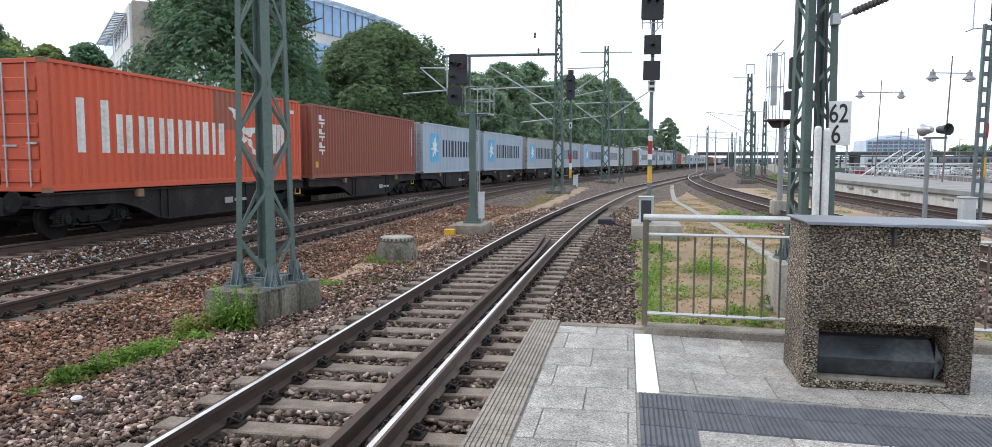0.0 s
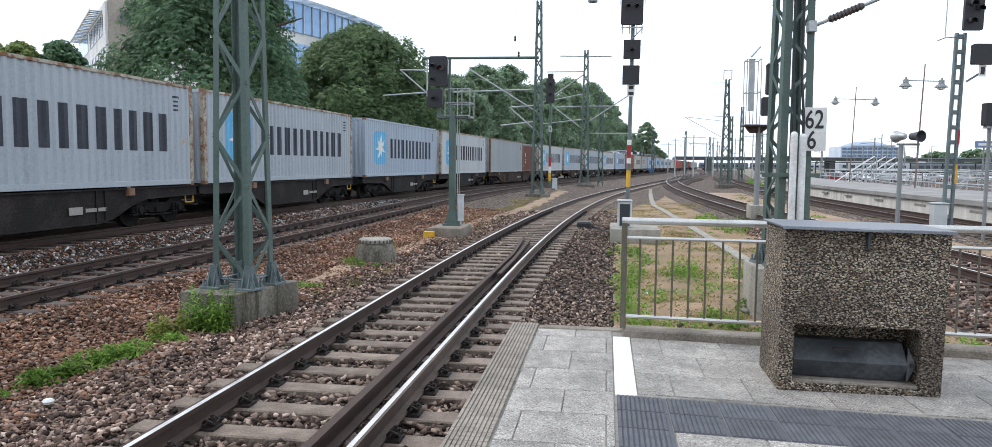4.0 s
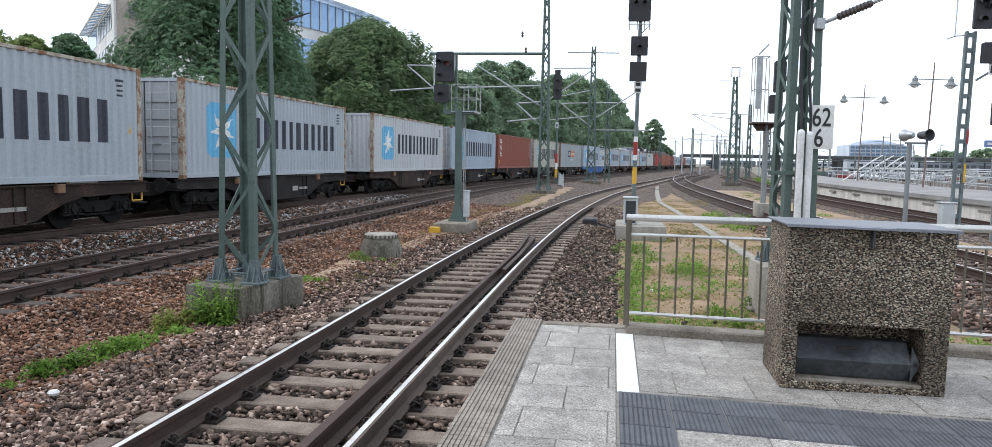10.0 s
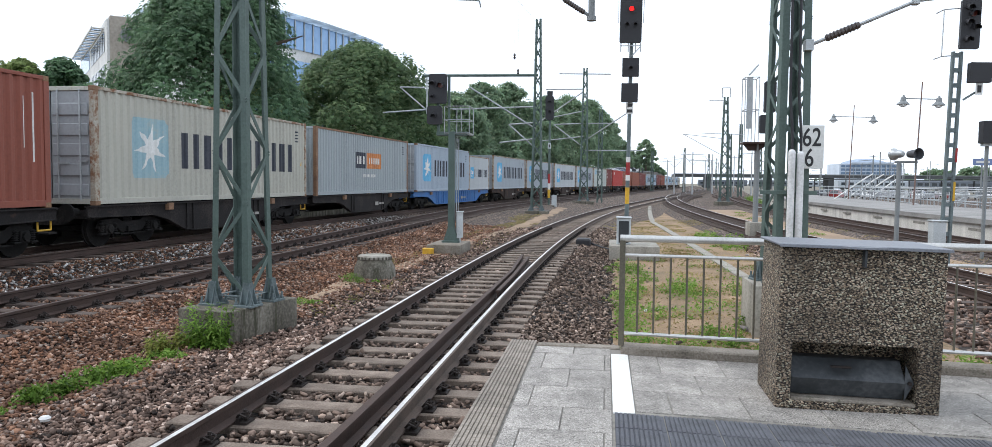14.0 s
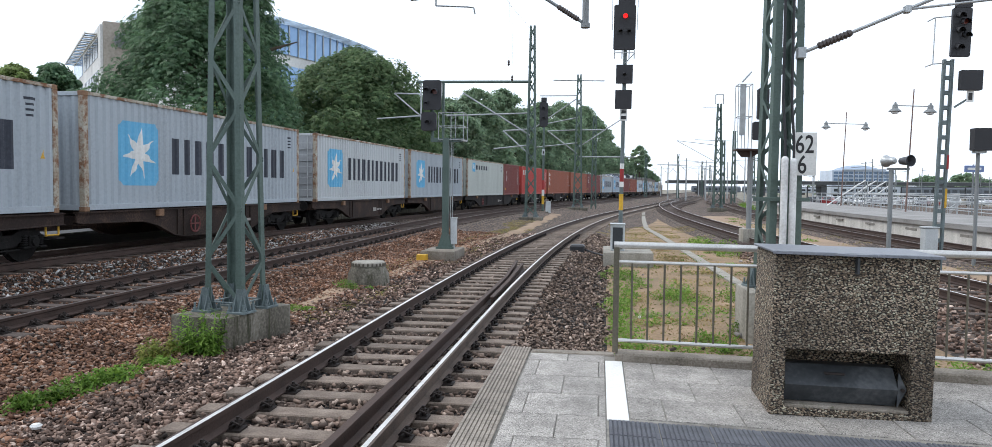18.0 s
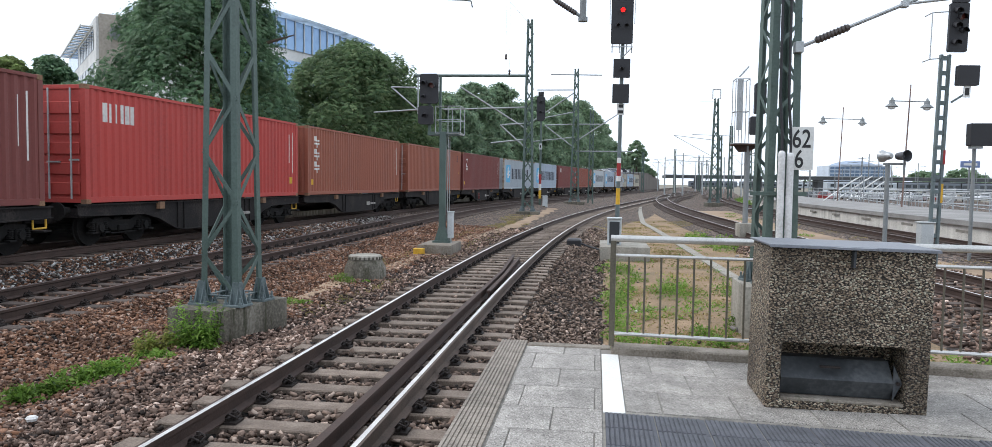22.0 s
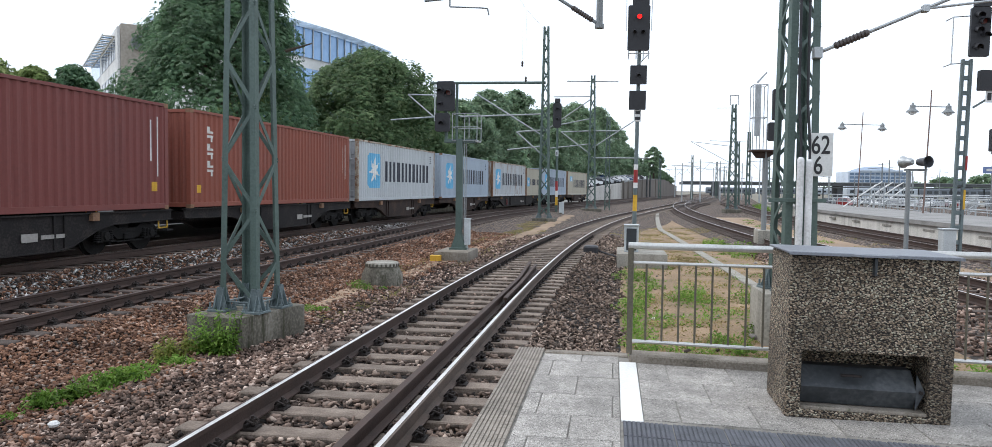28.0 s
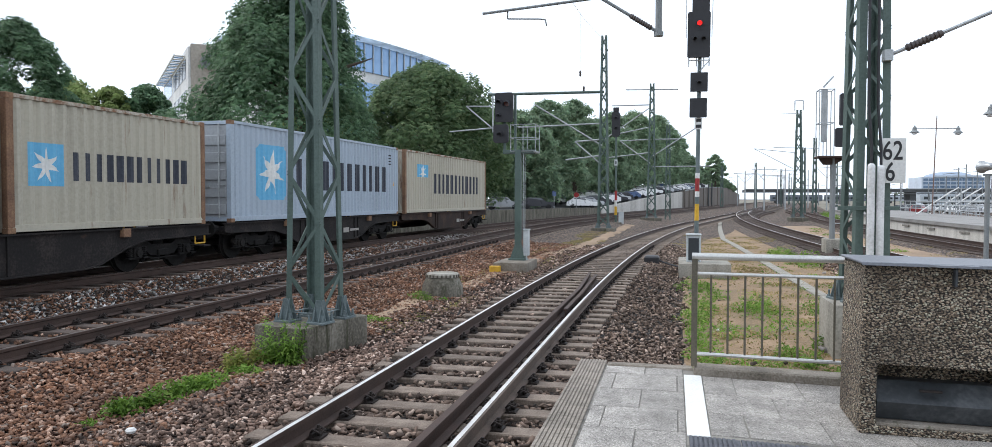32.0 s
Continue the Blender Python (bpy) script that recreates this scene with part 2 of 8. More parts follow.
# bed under the loose stones, coloured almost black as the shade in their gaps
BALLAST = pebbles("gap_shaded_ballast", [(0.012, 0.007, 0.005), (0.04, 0.024, 0.018), (0.018, 0.012, 0.01), (0.05, 0.032, 0.025), (0.07, 0.05, 0.04), (0.024, 0.013, 0.009)], 19, 1.0, patch=(0.022, 0.014, 0.01), matrix=(0.004, 0.003, 0.0025), gap=0.36, dist=0.06)
# paler than the near bed; gap shade between its stones is painted in
BALLAST_FAR = pebbles("gap_shaded_far_ballast", [(0.06, 0.039, 0.029), (0.19, 0.128, 0.096), (0.1, 0.067, 0.05), (0.25, 0.178, 0.137), (0.36, 0.275, 0.225), (0.13, 0.088, 0.066)], 9, 1.0, patch=(0.17, 0.117, 0.083), patch_scale=0.5, matrix=(0.035, 0.025, 0.019), gap=0.42, dist=0.09)
STONES = many("loose_ballast", [(0.039, 0.016, 0.01), (0.272, 0.13, 0.073), (0.078, 0.041, 0.029), (0.392, 0.21, 0.132), (0.055, 0.023, 0.013), (0.555, 0.364, 0.271), (0.162, 0.078, 0.044), (0.114, 0.062, 0.045), (0.297, 0.153, 0.091), (0.026, 0.014, 0.011), (0.44, 0.35, 0.29)])
STONES_GREY = many("grey_ballast", [(0.065, 0.041, 0.031), (0.29, 0.189, 0.146), (0.025, 0.016, 0.012), (0.455, 0.311, 0.246), (0.127, 0.082, 0.063), (0.018, 0.012, 0.01), (0.221, 0.147, 0.113), (0.75, 0.583, 0.491)])
STONES_DARK = many("darker_ballast", [(0.043, 0.029, 0.023), (0.214, 0.151, 0.119), (0.023, 0.015, 0.012), (0.34, 0.244, 0.192), (0.09, 0.062, 0.048), (0.016, 0.011, 0.009), (0.498, 0.384, 0.313)])
STONES_MID = many("mid_grey_ballast", [(0.063, 0.043, 0.034), (0.257, 0.182, 0.141), (0.025, 0.017, 0.014), (0.372, 0.275, 0.217), (0.109, 0.076, 0.059), (0.017, 0.012, 0.009), (0.562, 0.435, 0.359)])
STONES_PALE = many("pale_ballast", [(0.05, 0.036, 0.03), (0.11, 0.08, 0.066), (0.03, 0.022, 0.018), (0.6, 0.58, 0.56), (0.075, 0.055, 0.046), (0.15, 0.115, 0.098), (0.72, 0.7, 0.68), (0.045, 0.033, 0.028), (0.4, 0.37, 0.35), (0.09, 0.066, 0.055)])
EARTH = surface("trodden_earth", (0.26, 0.172, 0.1), 0.95, dark=(0.12, 0.1, 0.05), light=(0.4, 0.28, 0.175), fine=26, coarse=0.9, amount=1, bump=0.6, bump_scale=28)
BROWN_POLE = surface("brown_pole_paint", (0.2, 0.13, 0.11), 0.6, 0.1, fine=40, coarse=2, amount=0.7, bump=0.05)
WALL_PALE = surface("whitewashed_wall", (0.56, 0.54, 0.5), 0.9, dark=(0.3, 0.285, 0.25), fine=20, coarse=1.4, amount=1, bump=0.2, streak=True)
SAND = surface("sandy_verge", (0.31, 0.215, 0.14), 0.95, dark=(0.2, 0.14, 0.09), light=(0.4, 0.295, 0.2), fine=40, coarse=0.5, amount=1, bump=0.4, bump_scale=30)
FARLAND = surface("far_ground", (0.2, 0.18, 0.14), 0.95, fine=2, coarse=0.05, amount=1)
RAIL_SIDE = surface("rusty_rail", (0.066, 0.041, 0.033), 0.75, 0.2, fine=60, coarse=4, amount=1, bump=0.15)
RAIL_DUST = surface("dusty_rail_web", (0.11, 0.08, 0.065), 0.85, 0.0, fine=60, coarse=4, amount=1, bump=0.15)
RAIL_TOP = surface("polished_rail", (0.82, 0.79, 0.76), 0.44, 1.0, fine=90, coarse=3, amount=0.5, bump=0.03)
RAIL_DULL = surface("dull_rail_head", (0.16, 0.13, 0.12), 0.45, 0.6, fine=80, coarse=3, amount=0.7, bump=0.05)
SLEEPER = surface("weathered_sleeper", (0.18, 0.138, 0.109), 0.9, dark=(0.0765, 0.0564, 0.0436), light=(0.288, 0.236, 0.195), fine=55, coarse=5, amount=1, bump=0.4, bump_scale=70, per_piece=0.25)
SLEEPER_BROWN = surface("tarred_sleeper", (0.095, 0.07, 0.058), 0.9, fine=55, coarse=3, amount=1, bump=0.4, bump_scale=70, per_piece=0.3)
IRON = surface("dark_cast_iron", (0.0315, 0.0238, 0.021), 0.7, 0.4, fine=60, coarse=6, amount=1, bump=0.2)
SLAB = speckled("granite_paving", (0.315, 0.293, 0.268), (0.095, 0.088, 0.079), (0.58, 0.545, 0.505), 170, 3.4, 0.1)
EDGE_SLAB = surface("ribbed_edge_slab", (0.27, 0.235, 0.2), 0.9, dark=(0.12, 0.102, 0.085), fine=90, coarse=6, amount=1, bump=0.4, bump_scale=120, per_piece=0.08)
GUIDE = surface("dark_guide_slab", (0.092, 0.095, 0.11), 0.8, dark=(0.05, 0.053, 0.062), fine=100, coarse=8, amount=1, bump=0.2, per_piece=0.12)
JOINT = surface("joint_bed_and_recess_shade", (0.24, 0.225, 0.2), 0.95, dark=(0.07, 0.065, 0.055), fine=14, coarse=3, amount=1)
KERB = surface("concrete_kerb", (0.22, 0.19, 0.155), 0.9, dark=(0.09, 0.076, 0.058), light=(0.36, 0.325, 0.28), fine=70, coarse=5, amount=1, bump=0.4, rust=(0.07, 0.075, 0.035), rust_at=0.6)
WHITE_LINE = surface("white_line_paint", (0.8, 0.8, 0.78), 0.6, dark=(0.62, 0.61, 0.58), light=(0.86, 0.86, 0.85), fine=60, coarse=3, amount=0.8, bump=0.1)
CONCRETE = surface("old_concrete", (0.125, 0.112, 0.088), 0.92, dark=(0.03, 0.027, 0.02), light=(0.27, 0.25, 0.21), fine=24, coarse=3.2, amount=1, bump=0.35, bump_scale=25, streak=True, rust=(0.045, 0.045, 0.024), rust_at=0.52)
FOOTING_BROWN = surface("dusty_brown_concrete", (0.21, 0.18, 0.145), 0.92, dark=(0.1, 0.085, 0.066), light=(0.32, 0.29, 0.25), fine=24, coarse=2.4, amount=1, bump=0.3, bump_scale=25, streak=True)
CONCRETE_PALE = surface("pale_concrete", (0.41, 0.395, 0.36), 0.9, dark=(0.22, 0.21, 0.185), fine=20, coarse=0.8, amount=1, bump=0.2, streak=True)
CONCRETE_MID = surface("grey_concrete", (0.3, 0.28, 0.24), 0.92, dark=(0.15, 0.138, 0.115), light=(0.42, 0.4, 0.35), fine=24, coarse=2.4, amount=1, bump=0.3, bump_scale=25, streak=True)
PLATFORM_TOP = surface("grey_platform_asphalt", (0.26, 0.25, 0.24), 0.9, fine=30, coarse=0.6, amount=1, bump=0.2)
AGGREGATE = pebbles("exposed_aggregate", [(0.066, 0.046, 0.03), (0.458, 0.344, 0.233), (0.134, 0.095, 0.063), (0.7, 0.654, 0.506), (0.235, 0.17, 0.114), (0.087, 0.068, 0.051), (0.663, 0.525, 0.393), (0.271, 0.192, 0.132)], 72, 1.0, 0.7, patch=(0.1, 0.072, 0.047), patch_scale=1.6, flat=1.5, matrix=(0.0169, 0.0123, 0.0088), gap=0.48, dist=0.016)
LID = surface("grey_sheet_lid", (0.2, 0.21, 0.235), 0.5, 0.3, fine=50, coarse=2, amount=0.7, bump=0.06)
DARK_STEEL = surface("dark_painted_steel", (0.045, 0.05, 0.055), 0.5, 0.2, light=(0.11, 0.115, 0.12), fine=30, coarse=3, amount=0.9, bump=0.1)
STEEL = surface("brushed_steel", (0.55, 0.54, 0.52), 0.35, 0.9, fine=80, coarse=4, amount=0.6, bump=0.04)
POST = surface("aged_bronze_bar", (0.13, 0.115, 0.085), 0.6, 0.3, fine=60, coarse=5, amount=0.9, bump=0.1)
GREEN = surface("mast_green_paint", (0.085, 0.125, 0.11), 0.6, dark=(0.05, 0.075, 0.065), light=(0.12, 0.165, 0.145), fine=30, coarse=1.5, amount=0.9, bump=0.1, rust=(0.09, 0.05, 0.035), rust_at=0.68)
GREY_GREEN = surface("base_plate_paint", (0.13, 0.165, 0.17), 0.55, fine=40, coarse=3, amount=0.8, bump=0.1)
GALV = surface("galvanised_steel", (0.42, 0.44, 0.45), 0.5, 0.6, fine=40, coarse=3, amount=0.7, bump=0.08)
GREY_POST = surface("grey_post_paint", (0.22, 0.235, 0.24), 0.6, 0.1, fine=40, coarse=2, amount=0.7, bump=0.06)
BLACK = surface("black_signal_board", (0.022, 0.022, 0.026), 0.55, fine=30, coarse=3, amount=0.8, bump=0.05)
RED_PAINT = surface("red_band_paint", (0.32, 0.025, 0.025), 0.5, fine=40, coarse=3, amount=0.6)
YELLOW = surface("yellow_paint", (0.62, 0.36, 0.03), 0.55, fine=40, coarse=3, amount=0.7)
WHITE = surface("white_enamel", (0.72, 0.72, 0.7), 0.45, fine=30, coarse=2, amount=0.4, bump=0.02)
INK = surface("black_lettering", (0.02, 0.02, 0.022), 0.5, fine=30, coarse=3, amount=0.5, bump=0)
PIPE = surface("pale_cable_duct", (0.68, 0.68, 0.68), 0.45, dark=(0.46, 0.45, 0.43), fine=30, coarse=2, amount=0.8, bump=0.05)
CABINET = surface("cabinet_grey", (0.5, 0.53, 0.54), 0.5, fine=30, coarse=2, amount=0.6, bump=0.04)
INSULATOR = surface("brown_insulator", (0.07, 0.055, 0.05), 0.3, fine=40, coarse=4, amount=0.7, bump=0.03)
RED_LAMP = glow("red_signal_light", (1.0, 0.02, 0.02), 1.6)
DULL_LENS = surface("dull_red_lens", (0.16, 0.03, 0.02), 0.3, fine=30, coarse=4, amount=0.6, bump=0.02)
BLUE_SIGN = surface("blue_sign_face", (0.16, 0.22, 0.4), 0.4, fine=30, coarse=2, amount=0.4, bump=0)
BARK = surface("bark", (0.09, 0.068, 0.05), 0.95, fine=25, coarse=4, amount=1, bump=0.8, bump_scale=18)
LEAF = many("chestnut_leaves", [(0.065, 0.131, 0.068), (0.158, 0.262, 0.136), (0.098, 0.184, 0.094), (0.223, 0.325, 0.195), (0.079, 0.15, 0.088), (0.167, 0.262, 0.153)], 0.5, 0.5)
LEAF_OLIVE = many("olive_leaves", [(0.071, 0.129, 0.058), (0.172, 0.254, 0.116), (0.109, 0.178, 0.084), (0.235, 0.298, 0.152), (0.084, 0.147, 0.074), (0.176, 0.249, 0.126)], 0.5, 0.5)
# distance haze is put into these leaf tones: paler and bluer than LEAF
LEAF_HAZED = many("haze_pale_leaves", [(0.166, 0.257, 0.173), (0.305, 0.405, 0.251), (0.216, 0.319, 0.21), (0.381, 0.456, 0.299)], 0.6, 0.55)
LEAF_LIME = many("yellowish_leaves", [(0.13, 0.19, 0.06), (0.3, 0.36, 0.14), (0.2, 0.27, 0.1), (0.38, 0.42, 0.2)], 0.6, 0.45)
WEED = many("weed_leaves", [(0.06, 0.13, 0.02), (0.19, 0.32, 0.05), (0.11, 0.22, 0.035), (0.29, 0.42, 0.1)], 0.6, 0.4)
WEED_PALE = many("yellowish_weed", [(0.12, 0.17, 0.03), (0.22, 0.26, 0.06), (0.3, 0.27, 0.08), (0.16, 0.22, 0.04)], 0.6, 0.4)
DRY = many("dry_grass", [(0.3, 0.21, 0.09), (0.4, 0.3, 0.15), (0.22, 0.19, 0.07), (0.16, 0.2, 0.05)], 0.8, 0.2)
PLASTER = surface("white_render", (0.66, 0.66, 0.65), 0.85, fine=6, coarse=0.3, amount=0.6, bump=0.1)
BEIGE = surface("beige_stone_cladding", (0.36, 0.32, 0.275), 0.85, fine=4, coarse=0.25, amount=0.8, bump=0.1)
# the blue of the reflected sky is painted into the base colour
GLASS = surface("sky_tinted_facade_glass", (0.2, 0.33, 0.52), 0.1, 0.5, light=(0.28, 0.42, 0.6), fine=1, coarse=0.15, amount=0.8, bump=0, spec=0.8)
GLASS_DARK = surface("dark_window_glass", (0.03, 0.038, 0.045), 0.1, fine=1, coarse=0.3, amount=0.6, bump=0, spec=0.8)
RETAIN = surface("retaining_wall", (0.5, 0.48, 0.45), 0.9, dark=(0.26, 0.245, 0.22), light=(0.62, 0.6, 0.57), fine=4, coarse=0.4, amount=1, bump=0.2, streak=True)
RETAIN_DARK = surface("dark_stone_wall", (0.15, 0.13, 0.115), 0.95, fine=6, coarse=0.5, amount=1, bump=0.4, streak=True)
ASPHALT = surface("asphalt", (0.06, 0.06, 0.062), 0.9, fine=30, coarse=0.5, amount=0.8, bump=0.2)
TYRE = surface("tyre_rubber", (0.02, 0.02, 0.02), 0.85, amount=0.5)
ROOF_GLASS = many("frosted_roof_glass", [(0.62, 0.7, 0.78), (0.66, 0.73, 0.8)], 0.3, 0.6)

# ---- mesh building ----
class Geo:
    """Collects vertices and faces of one mesh."""

    def __init__(self):
        self.v, self.f = [], []

    def add(self, verts, faces, m=None):
        n = len(self.v)
        self.v += [tuple(m @ Vector(p)) for p in verts] if m else [tuple(p) for p in verts]
        self.f += [tuple(i + n for i in q) for q in faces]
        return self

    def box(self, x0, x1, y0, y1, z0, z1, b=0.0, m=None):
        """A box with chamfered edges of width b."""
        if b <= 0:
            p = [(x, y, z) for z in (z0, z1) for y in (y0, y1) for x in (x0, x1)]
            return self.add(p, [(0, 2, 3, 1), (4, 5, 7, 6), (0, 1, 5, 4), (2, 6, 7, 3), (0, 4, 6, 2), (1, 3, 7, 5)], m)
        lo, hi = (x0, y0, z0), (x1, y1, z1)
        p, where = [], {}
        for c in range(8):
            s = [(c >> a) & 1 for a in range(3)]
            for a in range(3):
                q = [(hi[k] - b if s[k] else lo[k] + b) for k in range(3)]
                q[a] = hi[a] if s[a] else lo[a]
                where[(c, a)] = len(p)
                p.append(tuple(q))
        f = []
        for a in range(3):
            u, w = (a + 1) % 3, (a + 2) % 3
            for s in (0, 1):
                base = s << a
                ring = [base, base | 1 << u, base | 1 << u | 1 << w, base | 1 << w]
                face = [where[(c, a)] for c in ring]
                f.append(tuple(face if s else face[::-1]))
        for a in range(3):
            u, w = (a + 1) % 3, (a + 2) % 3
            for su in (0, 1):
                for sw in (0, 1):
                    c0 = su << u | sw << w
                    c1 = c0 | 1 << a
                    f.append((where[(c0, u)], where[(c1, u)], where[(c1, w)], where[(c0, w)]))
        for c in range(8):
            f.append((where[(c, 0)], where[(c, 1)], where[(c, 2)]))
        return self.add(p, f, m)

    def cyl(self, p0, p1, r0, r1=None, n=12, caps=True):
        r1 = r0 if r1 is None else r1
        p0, p1 = Vector(p0), Vector(p1)
        q = (p1 - p0).to_track_quat("Z", "Y").to_matrix()
        ring = [q @ Vector((math.cos(2 * math.pi * i / n), math.sin(2 * math.pi * i / n), 0)) for i in range(n)]
        v = [p0 + r0 * u for u in ring] + [p1 + r1 * u for u in ring]
        f = [(i, (i + 1) % n, n + (i + 1) % n, n + i) for i in range(n)]
        if caps:
            f += [tuple(range(n - 1, -1, -1)), tuple(range(n, 2 * n))]
        return self.add(v, f)

    def tube(self, pts, r, n=8):
        for a, b in zip(pts, pts[1:]):
            self.cyl(a, b, r, r, n)
        return self

    def lathe(self, prof, c=(0, 0, 0), n=16, axis="z", m=None):
        v, f = [], []
        for r, z in prof:
            for i in range(n):
                a = 2 * math.pi * i / n
                p = (r * math.cos(a), r * math.sin(a), z)
                p = {"z": p, "x": (p[2], p[0], p[1]), "y": (p[0], p[2], p[1])}[axis]
                v.append((p[0] + c[0], p[1] + c[1], p[2] + c[2]))
        for k in range(len(prof) - 1):
            for i in range(n):
                f.append((k * n + i, k * n + (i + 1) % n, (k + 1) * n + (i + 1) % n, (k + 1) * n + i))
        f += [tuple(range(n - 1, -1, -1)), tuple(range((len(prof) - 1) * n, len(prof) * n))]
        return self.add(v, f, m)

    def prism(self, outline, a0, a1, axis="y", m=None):
        """An outline, in the two other axes, pushed along an axis."""
        n = len(outline)
        put = {"x": lambda u, w, a: (a, u, w), "y": lambda u, w, a: (u, a, w), "z": lambda u, w, a: (u, w, a)}[axis]
        v = [put(u, w, a0) for u, w in outline] + [put(u, w, a1) for u, w in outline]
        f = [(i, (i + 1) % n, n + (i + 1) % n, n + i) for i in range(n)]
        f += [tuple(range(n - 1, -1, -1)), tuple(range(n, 2 * n))]
        return self.add(v, f, m)

    def bar(self, p0, p1, w, t, up=(0, 0, 1)):
        """A flat bar of width w and thickness t between two points."""
        p0, p1 = Vector(p0), Vector(p1)
        d = (p1 - p0).normalized()
        s = d.cross(Vector(up))
        s = s.normalized() if s.length > 1e-4 else Vector((1, 0, 0))
        u = s.cross(d).normalized()
        v = [p + a * s * w / 2 + b * u * t / 2 for p in (p0, p1) for a, b in ((-1, -1), (1, -1), (1, 1), (-1, 1))]
        return self.add(v, [(0, 1, 5, 4), (1, 2, 6, 5), (2, 3, 7, 6), (3, 0, 4, 7), (3, 2, 1, 0), (4, 5, 6, 7)])

    def mesh(self, name, material, smooth=35):
        me = bpy.data.meshes.new(name)
        me.from_pydata(self.v, [], self.f)
        if material:
            me.materials.append(material)
        finish(me, smooth)
        return me


def finish(me, smooth=35):
    bm = bmesh.new()
    bm.from_mesh(me)
    bmesh.ops.recalc_face_normals(bm, faces=bm.faces)
    bm.to_mesh(me)
    bm.free()
    if smooth:
        me.shade_smooth()
        me.set_sharp_from_angle(angle=radians(smooth))


def part(name, geo, material, parent=None, label="", at=None, smooth=35):
    """One mesh object, under a thing or a part."""
    ob = new(name, geo if isinstance(geo, bpy.types.Mesh) else geo.mesh(name, material, smooth))
    if parent is not None:
        ob.parent = parent
    if at is not None:
        ob.matrix_basis = at
    return tagged(ob, label)


def thing(name, label, category, group="", at=None, kind=""):
    ob = tagged(new(name), label, category, group, kind)
    if at is not None:
        ob.matrix_basis = at
    return ob


def raw(name, verts, faces, material, smooth=False):
    """A large mesh from arrays; faces all have the same number of corners."""
    me = bpy.data.meshes.new(name)
    k = faces.shape[1]
    me.vertices.add(len(verts))
    me.vertices.foreach_set("co", np.ascontiguousarray(verts, dtype=np.float32).ravel())
    me.loops.add(faces.size)
    me.loops.foreach_set("vertex_index", np.ascontiguousarray(faces, dtype=np.int32).ravel())
    me.polygons.add(len(faces))
    me.polygons.foreach_set("loop_start", np.arange(0, faces.size, k, dtype=np.int32))
    me.update(calc_edges=True)
    me.validate()
    me.materials.append(material)
    if smooth:
        me.shade_smooth()
    return me


# ---- plan: the tracks' centre lines, x as a function of y ----
def bend(x0, y0, radius):
    """A line that bends from y0 on and runs straight again at the yard's heading."""
    span = 0.1592 * radius
    return lambda y: x0 + min(max(0.0, y - y0), span) ** 2 / (2 * radius) + 0.1592 * max(0.0, y - y0 - span)


TRAIN_X, TRAIN_HEAD, TRAIN_S0, TRAIN_R = -12.377, radians(0.6528), 13.29, 555.0


def train_way(s, side=1.22):
    """Place and heading on the train's line, s metres along it; side: metres left of the containers' near face."""
    if s < TRAIN_S0:
        x, y, h = TRAIN_X + s * math.sin(TRAIN_HEAD), s * math.cos(TRAIN_HEAD), TRAIN_HEAD
    else:
        on, s = max(0.0, s - 95.0), min(s, 95.0)
        h = TRAIN_HEAD + (s - TRAIN_S0) / TRAIN_R
        x = TRAIN_X + TRAIN_S0 * math.sin(TRAIN_HEAD) + TRAIN_R * (math.cos(TRAIN_HEAD) - math.cos(h))
        y = TRAIN_S0 * math.cos(TRAIN_HEAD) + TRAIN_R * (math.sin(h) - math.sin(TRAIN_HEAD))
        x, y = x + on * math.sin(h), y + on * math.cos(h)
    return x - side * math.cos(h), y + side * math.sin(h), h


line_1 = bend(-2.45, 12.0, 330.0)
line_2 = bend(-9.15, 15.0, 380.0)
TABLE = [train_way(float(s)) for s in range(-620, 640, 2)]


TABLE_X, TABLE_Y = np.array([p[0] for p in TABLE]), np.array([p[1] for p in TABLE])


def line_3(y):
    return float(np.interp(y, TABLE_Y, TABLE_X))


def line_4(y):
    return 6.55 + (min(y, 147.0) - 52.0) ** 2 / 1200.0 + 0.1583 * max(0.0, y - 147.0)


def line_5(y):
    return 12.75 + min(max(0.0, y - 40.0), 71.0) ** 2 / 900.0 + 0.1578 * max(0.0, y - 111.0)


def line_6(y):
    return line_4(y) + (line_5(y) - line_4(y)) * 0.36 * min(1.0, max(0.0, (y - 84.0) / 50.0))


def line_7(y):
    return line_5(y) - (line_5(y) - line_4(y)) * 0.32 * min(1.0, max(0.0, (y - 92.0) / 50.0))


def verge_left(y):
    u = min(1.0, max(0.0, (y - 43.0) / 17.0))
    return line_1(y) + 2.6 + u * (line_4(y) - 4.7 - line_1(y))


def lift(line, y):
    """How far a line lies above the near track."""
    if line is line_3:
        return 0.19
    if line is line_2:
        u = min(1.0, max(0.0, (y - 18.0) / 32.0))
        return 0.28 * u * u * (3 - 2 * u)
    return 0.0


def bed(x, y):
    """Height of the ballast and earth."""
    z = -0.36
    for line, half in ((line_1, 1.55), (line_2, 1.55), (line_3, 1.6), (line_4, 1.5), (line_5, 1.5)):
        d = abs(x - line(y))
        if d < half:
            z = max(z, -0.245)
        elif d < half + 0.5:
            z = max(z, -0.245 - 0.115 * (d - half) / 0.5)
    a, b, c = line_3(y) + 1.6, line_2(y), line_1(y) - 1.6
    if x < a:
        return z + lift(line_3, y)
    if x < b - 1.6:
        return z + lift(line_3, y) + (lift(line_2, y) - lift(line_3, y)) * (x - a) / max(0.01, b - 1.6 - a)
    if x < c:
        return z + lift(line_2, y) * min(1.0, (c - x) / max(0.01, c - b - 1.6))
    return z


